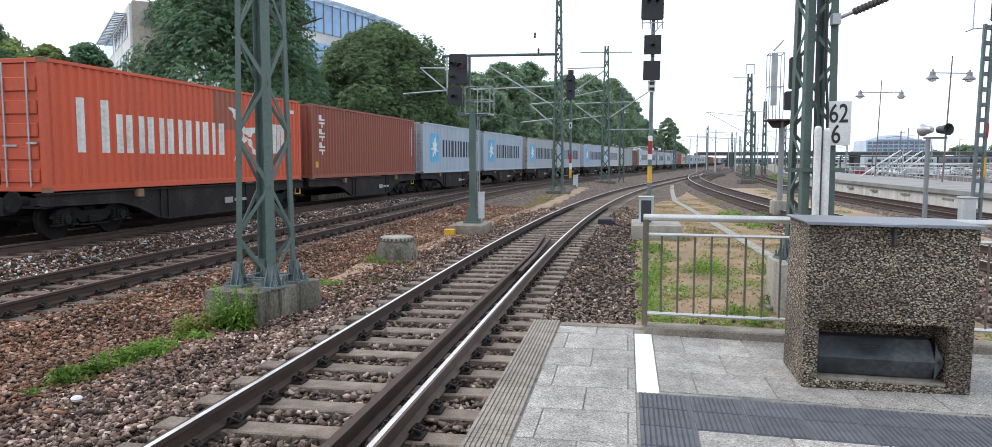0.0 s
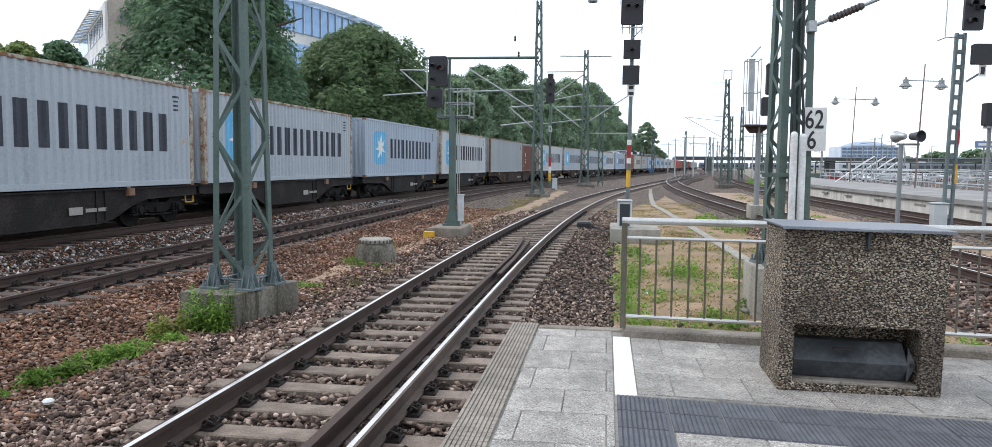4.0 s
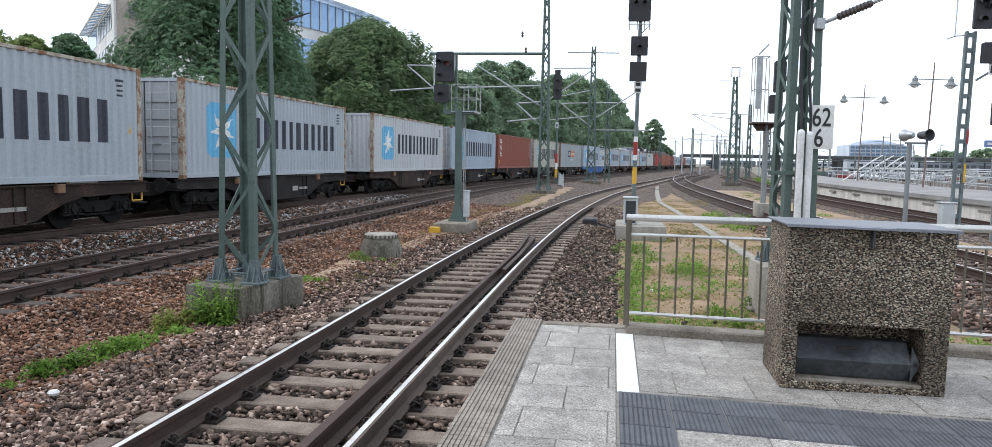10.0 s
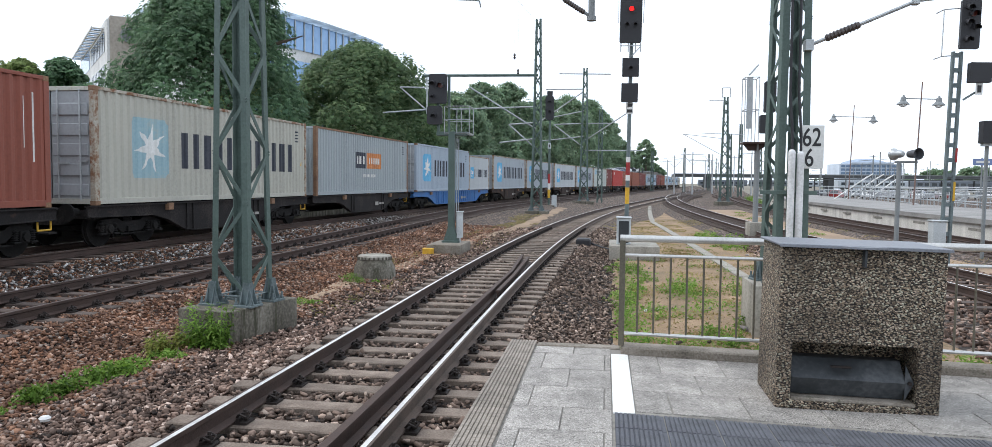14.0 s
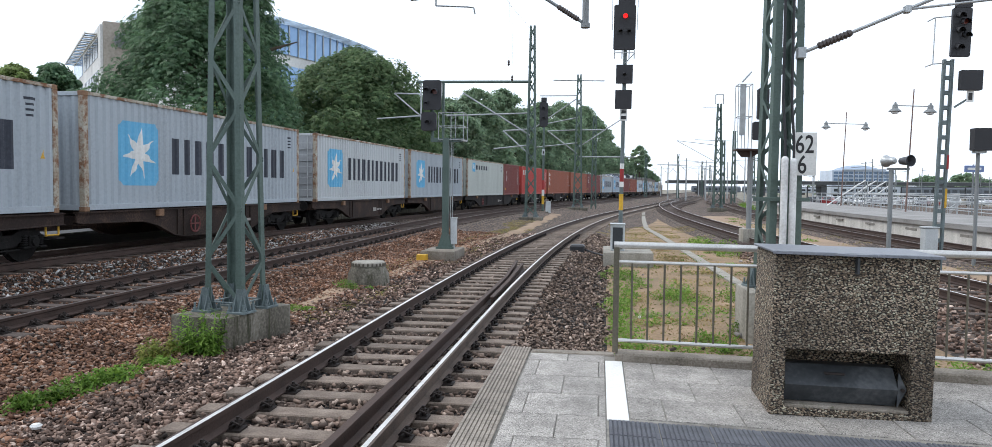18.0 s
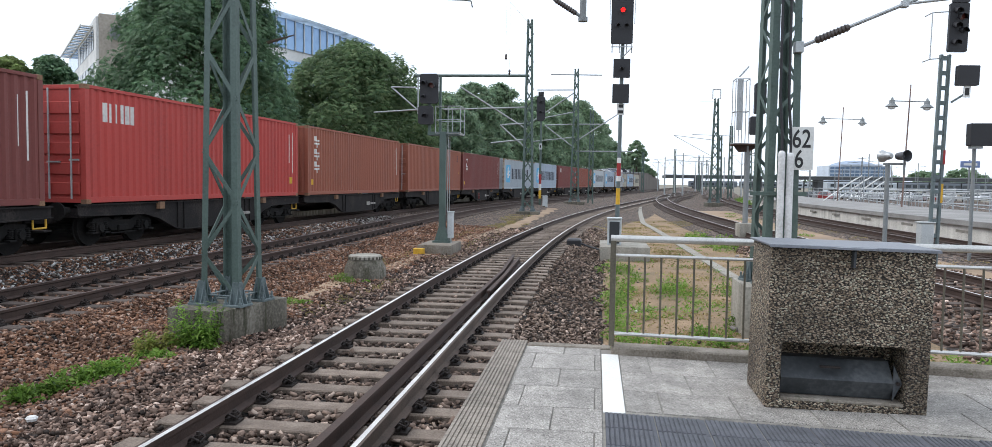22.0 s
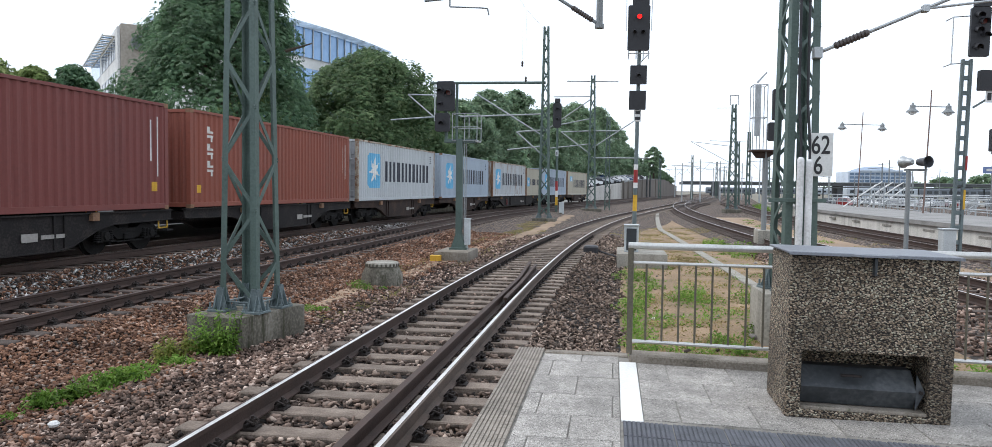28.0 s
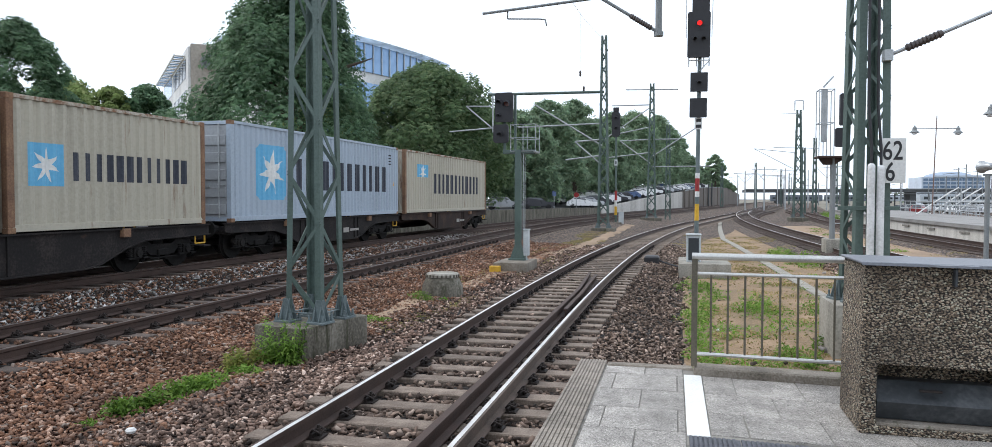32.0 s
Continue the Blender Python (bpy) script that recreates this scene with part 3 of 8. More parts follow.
def ground_strip(name, left, right, ys, columns, material, label, category):
    """A strip of ground between two lines, with the tracks' beds raised in it."""
    v, f = [], []
    for j, y in enumerate(ys):
        a, b = left(y), right(y)
        for i in range(columns + 1):
            x = a + (b - a) * i / columns
            v.append((x, y, bed(x, y) + 0.012 * noise.noise((x * 2.3, y * 2.3, 0)) + 0.02 * noise.noise((x * 0.4, y * 0.4, 5))))
    w = columns + 1
    for j in range(len(ys) - 1):
        for i in range(columns):
            f.append((j * w + i, j * w + i + 1, (j + 1) * w + i + 1, (j + 1) * w + i))
    ob = new(name, raw(name, np.array(v), np.array(f), material, True))
    return tagged(ob, label, category, kind="structure")


far = Geo()
far.add([(-2500, -800, -0.5), (2500, -800, -0.5), (2500, 3500, -0.5), (-2500, 3500, -0.5)], [(0, 1, 2, 3)])
tagged(part("ground", far, FARLAND), "dull brown-grey open ground reaching to the horizon", "ground", kind="structure")
YS = [-25 + 1.0 * i for i in range(60)] + [35 + 3.0 * i for i in range(56)] + [206 + 12.0 * i for i in range(22)]
YS2 = [y for y in YS if y > 6.6]
YS2 = [6.28] + YS2
ground_strip("ballast_field", lambda y: line_3(y) - 3.6, lambda y: line_1(y) + (2.6 if y > 6.2 else 1.95), [y for y in YS if y < 33], 90, BALLAST, "near-black ballast bed coloured as the shade between loose stones", "ballast")
ground_strip("ballast_field", lambda y: line_3(y) - 3.6, lambda y: verge_left(y), [y for y in YS if y > 31.5], 90, BALLAST_FAR, "grey-brown ballast between the tracks further off", "ballast")
ground_strip("verge", verge_left, lambda y: line_4(y) - max(2.1, 3.1 - 0.05 * max(0, y - 8)), [y for y in YS2 if y < 62], 24, EARTH, "trodden brown earth verge with patchy grass", "verge")
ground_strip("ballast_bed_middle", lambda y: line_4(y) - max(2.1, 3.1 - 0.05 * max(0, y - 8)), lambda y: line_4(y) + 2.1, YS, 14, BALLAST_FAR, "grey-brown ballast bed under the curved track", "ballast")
ground_strip("sandy_verge", lambda y: line_4(y) + 2.1, lambda y: line_5(y) - 2.0, [y for y in YS if y < 71], 10, SAND, "dry sandy strip between two tracks", "verge")
ground_strip("ballast_field", lambda y: line_4(y) + 2.1, lambda y: line_5(y) - 2.0, [y for y in YS if y > 67], 10, BALLAST_FAR, "grey-brown ballast between the merging tracks", "ballast")
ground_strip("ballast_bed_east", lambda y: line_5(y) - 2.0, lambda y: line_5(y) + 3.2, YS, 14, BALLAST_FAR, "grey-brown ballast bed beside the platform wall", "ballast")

ground_strip("ballast_field_east", lambda y: line_5(y) + 9.5, lambda y: line_5(y) + 42.0, [y for y in YS if 14 < y < 150], 10, BALLAST_FAR, "dark ballast of the yard behind the far platform", "ballast")
ground_strip("ballast_bed_south", lambda y: line_3(y) - 3.6, lambda y: line_3(y) + 3.6, [-480, -360, -240, -120, -25], 12, BALLAST_FAR, "grey-brown ballast bed under the train's track", "ballast")

# ---- tracks ----
RAIL = [(-0.036, 0.0), (0.036, 0.0), (0.036, -0.035), (0.01, -0.052), (0.009, -0.135), (0.072, -0.158), (0.072, -0.17), (-0.072, -0.17), (-0.072, -0.158), (-0.009, -0.135), (-0.01, -0.052), (-0.036, -0.035)]


def heading(line, y):
    return (line(y + 0.5) - line(y - 0.5))


def rail_mesh(line, off, ys, outline=RAIL, dz=0.0):
    g, n = Geo(), len(outline)
    for y in ys:
        s = heading(line, y)
        k = 1 / math.hypot(1, s)
        for u, w in outline:
            d = off + u
            g.v.append((line(y) + d * k, y - d * s * k, w + dz + lift(line, y)))
    for j in range(len(ys) - 1):
        for i in range(n):
            g.f.append((j * n + i, j * n + (i + 1) % n, (j + 1) * n + (i + 1) % n, (j + 1) * n + i))
    g.f += [tuple(range(n)), tuple(range((len(ys) - 1) * n, len(ys) * n))]
    return g


def sleeper_mesh(name, length, width, material):
    return Geo().box(-length / 2, length / 2, -width / 2, width / 2, -0.34, -0.185, 0.012).mesh(name, material)


def clip_shape(g, x, y, s, z=0.0):
    """Ribbed base plate with a bent spring clip and a bolt on either side of the rail."""
    m = Matrix.Translation((x, y, -0.185 + z)) @ Matrix.Rotation(-math.atan(s), 4, "Z")
    g.box(-0.18, 0.18, -0.08, 0.08, 0.0, 0.018, 0, m)
    for side in (-1, 1):
        g.box(side * 0.095 - 0.014, side * 0.095 + 0.014, -0.075, 0.075, 0.018, 0.05, 0, m)
        loop = [(0.07, -0.035, 0.045), (0.105, -0.06, 0.085), (0.165, -0.055, 0.06), (0.15, -0.015, 0.035), (0.15, 0.015, 0.035), (0.165, 0.055, 0.06), (0.105, 0.06, 0.085), (0.07, 0.035, 0.045)]
        g.tube([m @ Vector((side * a, b, c)) for a, b, c in loop], 0.011, 5)
        g.cyl(m @ Vector((side * 0.128, 0, 0.018)), m @ Vector((side * 0.128, 0, 0.115)), 0.015, 0.015, 6)
        g.cyl(m @ Vector((side * 0.128, 0, 0.06)), m @ Vector((side * 0.128, 0, 0.09)), 0.027, 0.027, 6)


def track(name, label, line, y0, y1, sleeper, loose, top, top_mat, clips_to=0.0, gauge=1.507, phase=0.0):
    t = thing(name, label, "railway track", kind="structure")
    m = 120 if y1 - y0 < 500 else 300
    ys = [y0 + (y1 - y0) * i / m for i in range(m + 1)]
    for off in (-gauge / 2, gauge / 2):
        r = part("rail", rail_mesh(line, off, ys), RAIL_DUST if line is line_1 and off > 0 else RAIL_SIDE, t)
        g = 1 if off < 0 else -1
        band = [(g * u, w) for u, w in ((-0.012, 0.0012), (0.02, 0.003), (0.03, 0.0), (0.0345, -0.009), (0.02, -0.02), (-0.012, -0.004))]
        part("running_surface", rail_mesh(line, off, ys, band), top_mat, r, top)
    n = int((min(y1, 130) - y0) / 0.6)
    clips, rest = Geo(), Geo()
    for i in range(n):
        y = y0 + 0.3 + 0.6 * i + phase
        s = heading(line, y)
        m = Matrix.Translation((line(y) + random.uniform(-0.03, 0.03), y, random.uniform(-0.006, 0.004) + lift(line, y))) @ Matrix.Rotation(-math.atan(s) + random.uniform(-0.012, 0.012), 4, "Z")
        if loose:
            part("sleeper", sleeper, None, t, at=m)
        else:
            rest.box(-1.3, 1.3, -0.13, 0.13, -0.34, -0.185, 0, m)
        if y < clips_to:
            for off in (-gauge / 2, gauge / 2):
                clip_shape(clips, line(y) + off, y - off * s, s, lift(line, y))
    if not loose:
        tagged(part("sleepers", rest, SLEEPER_BROWN, t), kind="stuff")
    if clips.v:
        tagged(part("rail_fastenings", clips, IRON, t, "rust-black base plates and bolted clips"), kind="stuff")
    return t


TIMBER = sleeper_mesh("sleeper", 2.6, 0.25, SLEEPER)
TARRED = sleeper_mesh("tarred_sleeper", 2.55, 0.25, SLEEPER_BROWN)
near_track = track("near_track", "railway track with bright rails on weathered grey sleepers", line_1, -8, 240, TIMBER, True, "bright polished rail head", RAIL_TOP, 34)
second_track = track("second_track", "rust-brown railway track on dark sleepers", line_2, -12, 240, TARRED, True, "dull worn rail head", RAIL_DULL, 34, phase=0.2)
train_track = track("train_track", "dark railway track under the goods train", line_3, -470, 560, TARRED, False, "worn rail head", RAIL_DULL, 0)
middle_track = track("middle_track", "curved railway track on dark sleepers", line_4, -10, 260, TARRED, False, "worn rail head", RAIL_TOP, 0)
east_track = track("east_track", "straight railway track along the far platform", line_5, -10, 260, TARRED, False, "worn rail head", RAIL_DULL, 0)
for branch, start in ((line_6, 84), (line_7, 92)):
    track("branch_track", "distant railway track branching off between two others", branch, start, 300, TARRED, False, "worn rail head", RAIL_DULL, 0)

# the dark extra rail that lies inside the near track and ends in a bent tip
part("check_rail", rail_mesh(lambda y: -2.0 - (0.16 if y > 20 else 0.16 * max(0, y - 16.4) / 3.6), 0.0, [-8, 0, 6, 12, 16.4, 17.4, 18.4, 20.0]), RAIL_SIDE, near_track, "dark rusty extra rail with a bent end")
part("check_rail", rail_mesh(lambda y: -1.86 - 0.02 * max(0, y - 15.5), 0.0, [13.2, 15.5, 17, 19.4]), RAIL_SIDE, near_track, "short dark wing rail")

# ---- near platform ----
platform = thing("platform", "grey granite-paved station platform end", "platform", kind="structure")
part("platform_body", Geo().box(-0.70, 0.15, -14, 6.2, -0.5, 0.49).box(-0.66, 0.15, -14, 6.38, -0.5, 0.47).prism([(0.15, -14), (5.4, -14), (5.4, 5.72), (0.15, 6.25)], -0.5, 0.49, "z"), CONCRETE, platform)
part("joint_bed", Geo().box(-0.75, 0.15, -14, 6.36, 0.46, 0.543).prism([(0.15, -14), (5.4, -14), (5.4, 5.68), (0.15, 6.21)], 0.46, 0.543, "z"), JOINT, platform)
slabs = {}


# the platform's end and its paving run slightly askew to the track
SKEW, END_SKEW = 0.075, 0.1


def skewed(me, k=SKEW):
    for v in me.vertices:
        v.co.y -= k * v.co.x
    return me


def slab(x0, x1, y0, y1, mat=SLAB, name="paving_slab", z=0.55, gap=0.0035, b=0.003):
    key = (round(x1 - x0, 3), round(y1 - y0, 3), mat.name, x1 > 0.2)
    if key not in slabs:
        a, c = (x1 - x0) / 2 - gap, (y1 - y0) / 2 - gap
        slabs[key] = Geo().box(-a, a, -c, c, -0.05, 0, b).mesh(name, mat)
        if x1 > 0.2:
            skewed(slabs[key])
    part(name, slabs[key], mat, platform, at=pose((x0 + x1) / 2, (y0 + y1) / 2 - (SKEW * ((x0 + x1) / 2 - 0.15) if x1 > 0.2 else 0), z + random.uniform(-0.0015, 0.0015), random.uniform(-0.1, 0.1), random.uniform(-0.1, 0.1)))


def ribbed_mesh(name, w, d, rib, across, mat):
    """A slab with raised ribs along y (or bars across x and y for a gripping edge)."""
    g = Geo().box(-w / 2 + 0.003, w / 2 - 0.003, -d / 2 + 0.003, d / 2 - 0.003, -0.05, -0.005)
    n = int(w / rib)
    for i in range(n):
        x = -w / 2 + rib * (i + 0.5)
        if across:
            k = int(d / 0.06)
            for j in range(k):
                y = -d / 2 + d * (j + 0.5) / k
                g.box(x - rib * 0.36, x + rib * 0.36, y - d / k * 0.465, y + d / k * 0.465, -0.006, 0.003)
        else:
            x0, x1 = x - rib * 0.3, x + rib * 0.3
            g.add([(x0 - 0.003, -d / 2 + 0.006, -0.006), (x1 + 0.003, -d / 2 + 0.006, -0.006), (x1, -d / 2 + 0.01, 0.002), (x0, -d / 2 + 0.01, 0.002),
                   (x0 - 0.003, d / 2 - 0.006, -0.006), (x1 + 0.003, d / 2 - 0.006, -0.006), (x1, d / 2 - 0.01, 0.002), (x0, d / 2 - 0.01, 0.002)],
                  [(0, 1, 2, 3), (5, 4, 7, 6), (3, 2, 6, 7), (0, 3, 7, 4), (1, 5, 6, 2)])
    return g.mesh(name, mat, 0)


edge_mesh = ribbed_mesh("edge_slab", 0.23, 1.0, 0.0255, True, EDGE_SLAB)
for i in range(12):
    part("edge_slab", edge_mesh, EDGE_SLAB, platform, at=pose(-0.675, 6.0 - 1.0 * i, 0.553))
rows = [6.3, 6.05, 5.555, 5.06, 4.59, 4.155] + [4.155 - 0.475 * k for k in range(1, 20)]
for j in range(len(rows) - 1):
    y1, y0 = rows[j], rows[j + 1]
    cuts = [-0.55, -0.23, 0.068] if j % 2 == 0 else [-0.55, -0.45, 0.02, 0.068]
    for a, b in zip(cuts, cuts[1:]):
        slab(a, b, y0, y1)
for j in range(1, len(rows) - 1):
    y1, y0 = rows[j], rows[j + 1]
    if y0 < 4.5:
        break
    off = 0.43 if j % 2 == 1 else 0.66
    xs = [0.21, off] + [off + 0.455 * k for k in range(1, 12)]
    for a, b in zip(xs, xs[1:]):
        slab(a, b, y0 if j < 3 else max(y0, 4.54), y1 if j > 1 else y1 + 0.05)
part("white_line", Geo().box(0.072, 0.205, 4.54, 6.1, 0.5, 0.553, 0.003), WHITE_LINE, platform, "worn white painted boundary line")
guide = skewed(ribbed_mesh("guide_slab", 0.29, 0.29, 0.0265, False, GUIDE))
for i in range(17):
    for j in range(2):
        part("guide_slab", guide, GUIDE, platform, at=pose(0.225 + 0.29 * i, 4.39 - 0.29 * j - SKEW * (0.075 + 0.29 * i), 0.552))
for j in range(2, 60):
    part("guide_slab", guide, GUIDE, platform, at=pose(0.225, 4.39 - 0.29 * j, 0.552))
for j in range(16):
    y1 = 3.955 - 0.487 * j
    off = 0.37 + (0.2 if j % 2 else 0.455)
    xs = [0.37, off] + [off + 0.455 * k for k in range(1, 11)]
    for a, b in zip(xs, xs[1:]):
        slab(a, b, y1 - 0.487, y1)
end_kerb = skewed(Geo().box(0.0, 5.25, 6.1, 6.3, 0.4, 0.615, 0.012).mesh("kerb", KERB), END_SKEW)
part("kerb", end_kerb, KERB, platform, "worn concrete kerb at the platform end", at=pose(0.15, 0, 0))
part("kerb", Geo().box(-0.55, 0.147, 6.3, 6.42, 0.4, 0.56, 0.01), KERB, platform, "worn concrete kerb at the platform end")

# ---- railing ----
def railing():
    turn = math.degrees(math.atan(END_SKEW))
    t = thing("railing", "steel tube railing with thin upright bars on the kerb", "railing", at=pose(0.15, 6.13, 0, 0, 0, -turn) @ pose(-0.15, 0, 0))
    y = 0.0
    part("handrail", Geo().cyl((0.13, y, 1.49), (5.4, y, 1.49), 0.028, n=14), STEEL, t, "bright round steel handrail")
    part("upper_rail", Geo().cyl((0.16, y, 1.355), (5.4, y, 1.355), 0.013, n=8), STEEL, t)
    part("lower_rail", Geo().cyl((0.16, y, 0.72), (5.4, y, 0.72), 0.015, n=8), STEEL, t)
    post = Geo().box(-0.022, 0.022, -0.022, 0.022, 0.62, 1.475, 0.004).mesh("post", POST)
    for x in (0.15, 1.42, 3.96, 5.3):
        part("post", post, POST, t, at=pose(x, y, 0))
    bar = Geo().cyl((0, 0, 0.72), (0, 0, 1.355), 0.0085, n=6).mesh("bar", POST)
    for i in range(41):
        x = 0.275 + 0.127 * i
        if min(abs(x - p) for p in (0.15, 1.42, 3.96, 5.3)) > 0.05:
            part("bar", bar, POST, t, at=pose(x, y, 0))


railing()


# ---- grit bin ----
def grit_bin():
    t = thing("grit_bin", "exposed-aggregate concrete grit bin with a grey lid", "grit bin", at=pose(1.067, 4.816, 0.55, 0, 0, -3.5) @ Matrix(((1, -0.11, 0.033, 0), (0, 1, 0, 0), (0, 0, 1, 0), (0, 0, 0, 1))))
    w, d, h = 0.953, 0.565, 1.008
    s0, s1, z0, z1, depth = 0.09, 0.82, 0.055, 0.416, 0.27
    g = Geo()
    v = []
    for z, k in ((0, 0.0), (h, 0.0)):
        v += [(0, 0, z), (w, 0, z), (w, d, z), (0, d, z)]
    g.add(v, [(3, 2, 1, 0), (1, 2, 6, 5), (2, 3, 7, 6), (3, 0, 4, 7), (4, 5, 6, 7)])
    # the front, with its opening and the recess behind it
    o = [(s0, 0, z0), (s1, 0, z0), (s1, 0, z1), (s0, 0, z1)]
    i = [(s0, depth, z0 + 0.02), (s1, depth, z0 + 0.02), (s1, depth, z1), (s0, depth, z1)]
    c = [(0, 0, 0), (w, 0, 0), (w, 0, h), (0, 0, h)]
    g.add(c + o + i, [(0, 1, 5, 4), (1, 2, 6, 5), (2, 3, 7, 6), (3, 0, 4, 7), (4, 5, 9, 8), (5, 6, 10, 9), (6, 7, 11, 10), (7, 4, 8, 11), (8, 9, 10, 11)])
    part("body", bevelled("body", g, AGGREGATE, 0.012), AGGREGATE, t)
    lid = Geo().box(-0.02, w * 0.5 - 0.13, -0.034, -0.028, h - 0.003, h + 0.012).box(w * 0.5 + 0.11, w + 0.012, -0.034, -0.028, h - 0.003, h + 0.012)
    lid.box(-0.02, w + 0.012, -0.03, d + 0.02, h + 0.002, h + 0.016, 0.003)
    lid.prism([(w * 0.5 - 0.15, -0.028), (w * 0.5 - 0.11, -0.085), (w * 0.5 + 0.09, -0.085), (w * 0.5 + 0.13, -0.028)], h + 0.001, h + 0.014, "z")
    top = part("lid", lid, LID, t, "grey sheet metal lid")
    part("hasp", Geo().box(w * 0.5 - 0.012, w * 0.5 + 0.004, -0.05, -0.003, h - 0.11, h - 0.008, 0.003), DARK_STEEL, t, "dark steel hasp below the lid")
    flap = Geo()
    prof = [(0.085, 0.08), (0.035, 0.19), (0.15, 0.3), (0.25, 0.3), (0.25, 0.08)]
    flap.prism([(u, z) for u, z in prof], s0 + 0.012, s1 - 0.055, "x")
    door = part("flap", flap, DARK_STEEL, t, "dark steel scoop flap in the opening")
    part("side_plate", Geo().prism([(s1 - 0.056, 0.08), (s1 - 0.004, 0.19), (s1 - 0.056, 0.3)], 0.045, 0.055, "y"), DARK_STEEL, door)
    part("inner_sill", Geo().box(s0 + 0.004, s1 - 0.004, 0.004, 0.26, z0 - 0.002, z0 + 0.018, 0.004), KERB, t, "pale beige sill in the opening")
    part("pivot", Geo().cyl((s1 - 0.03, 0.03, 0.19), (s1 - 0.03, 0.046, 0.19), 0.012, n=8), IRON, door)
    part("grip", Geo().box(0.33, 0.45, 0.03, 0.055, 0.262, 0.276, 0.003), IRON, door)


def bevelled(name, g, mat, width):
    bm = bmesh.new()
    me = g.mesh(name, mat, 0)
    bm.from_mesh(me)
    bmesh.ops.remove_doubles(bm, verts=bm.verts, dist=0.0005)
    bmesh.ops.recalc_face_normals(bm, faces=bm.faces)
    sharp = [e for e in bm.edges if len(e.link_faces) == 2 and e.calc_face_angle(0) > 0.6]
    bmesh.ops.bevel(bm, geom=sharp, offset=width, segments=2, affect="EDGES", profile=0.5)
    bm.to_mesh(me)
    bm.free()
    me.shade_smooth()
    me.set_sharp_from_angle(angle=radians(40))
    return me


grit_bin()


# ---- lattice masts ----
def angle_leg(g, p0, p1, sx, sy, w=0.1, t=0.012):
    """An L-section leg whose flanges point along sx and sy."""
    n = 6
    out = [(0, 0), (sx * w, 0), (sx * w, sy * t), (sx * t, sy * t), (sx * t, sy * w), (0, sy * w)]
    v = [(p0[0] + u, p0[1] + q, p0[2]) for u, q in out] + [(p1[0] + u, p1[1] + q, p1[2]) for u, q in out]
    f = [(i, (i + 1) % n, n + (i + 1) % n, n + i) for i in range(n)] + [tuple(range(n)), tuple(range(n, 2 * n))]
    g.add(v, f)


def lattice_mast(label, x, y, z0, a, top_a, height, bay, yaw=0.0, flange=0.11, brace=0.06, foot=True, group="lattice masts", paint=GREEN, twist=0.0, aside=0.0):
    t = thing("lattice_mast", label, "catenary mast", group, at=pose(x, y, 0, 0, 0, yaw))
    turned = Matrix.Translation((aside, 0, 0)) @ Matrix.Rotation(radians(twist), 4, "Z")
    def half(z):
        return (a + (top_a - a) * (z - z0) / height) / 2
    for sx in (-1, 1):
        for sy in (-1, 1):
            g = Geo()
            h0, h1 = half(z0), half(z0 + height)
            angle_leg(g, (sx * h0, sy * h0, z0), (sx * h1, sy * h1, z0 + height), -sx, -sy, flange)
            part("leg", g, paint, t, smooth=0, at=turned)
    n = max(2, int(height / bay))
    for k in range(n):
        za, zb = z0 + height * k / n, z0 + height * (k + 1) / n
        if k == 0:
            za += 0.12
        ha, hb = half(za) - 0.006, half(zb) - 0.006
        s = 1 if k % 2 else -1
        for face in range(4):
            r = Matrix.Rotation(face * math.pi / 2, 4, "Z")
            d = s if face % 2 == 0 else -s
            p0, p1 = r @ Vector((-d * ha, -ha, za)), r @ Vector((d * hb, -hb, zb))
            nrm = r @ Vector((0, -1, 0))
            g = Geo().bar(p0, p1, brace, 0.01, nrm)
            part("brace", g, paint, t, smooth=0, at=turned)
    if foot:
        for sx in (-1, 1):
            for sy in (-1, 1):
                h = half(z0)
                cx, cy = sx * (h - 0.02), sy * (h - 0.02)
                g = Geo().box(cx - 0.15, cx + 0.15, cy - 0.15, cy + 0.15, z0 - 0.002, z0 + 0.03, 0.004)
                for q in (-1, 1):
                    g.prism([(cx - 0.13, z0 + 0.03), (cx + 0.13, z0 + 0.03), (cx + 0.035, z0 + 0.34), (cx - 0.035, z0 + 0.34)], cy + q * 0.05 - 0.007, cy + q * 0.05 + 0.007, "y")
                    g.prism([(cy - 0.13, z0 + 0.03), (cy + 0.13, z0 + 0.03), (cy + 0.035, z0 + 0.34), (cy - 0.035, z0 + 0.34)], cx + q * 0.05 - 0.007, cx + q * 0.05 + 0.007, "x")
                shoe = part("base_shoe", g, GREY_GREEN, t, "grey-green gusseted steel base shoe", smooth=0, at=turned)
                for q in (-1, 1):
                    for u in (-1, 1):
                        bx, by = cx + q * 0.115, cy + u * 0.115
                        b = Geo().cyl((bx, by, z0 + 0.03), (bx, by, z0 + 0.06), 0.032, n=6).cyl((bx, by, z0 + 0.06), (bx, by, z0 + 0.13), 0.017, n=8)
                        part("anchor_bolt", b, GREY_GREEN, shoe)
        g = Geo()
        h = half(z0 + 0.1)
        for face in range(4):
            r = Matrix.Rotation(face * math.pi / 2, 4, "Z")
            g.bar(r @ Vector((-h, -h + 0.05, z0 + 0.13)), r @ Vector((h, -h + 0.05, z0 + 0.13)), 0.05, 0.012, (0, 0, 1))
        part("base_tie", g, GREY_GREEN, t, smooth=0, at=turned)
    return t


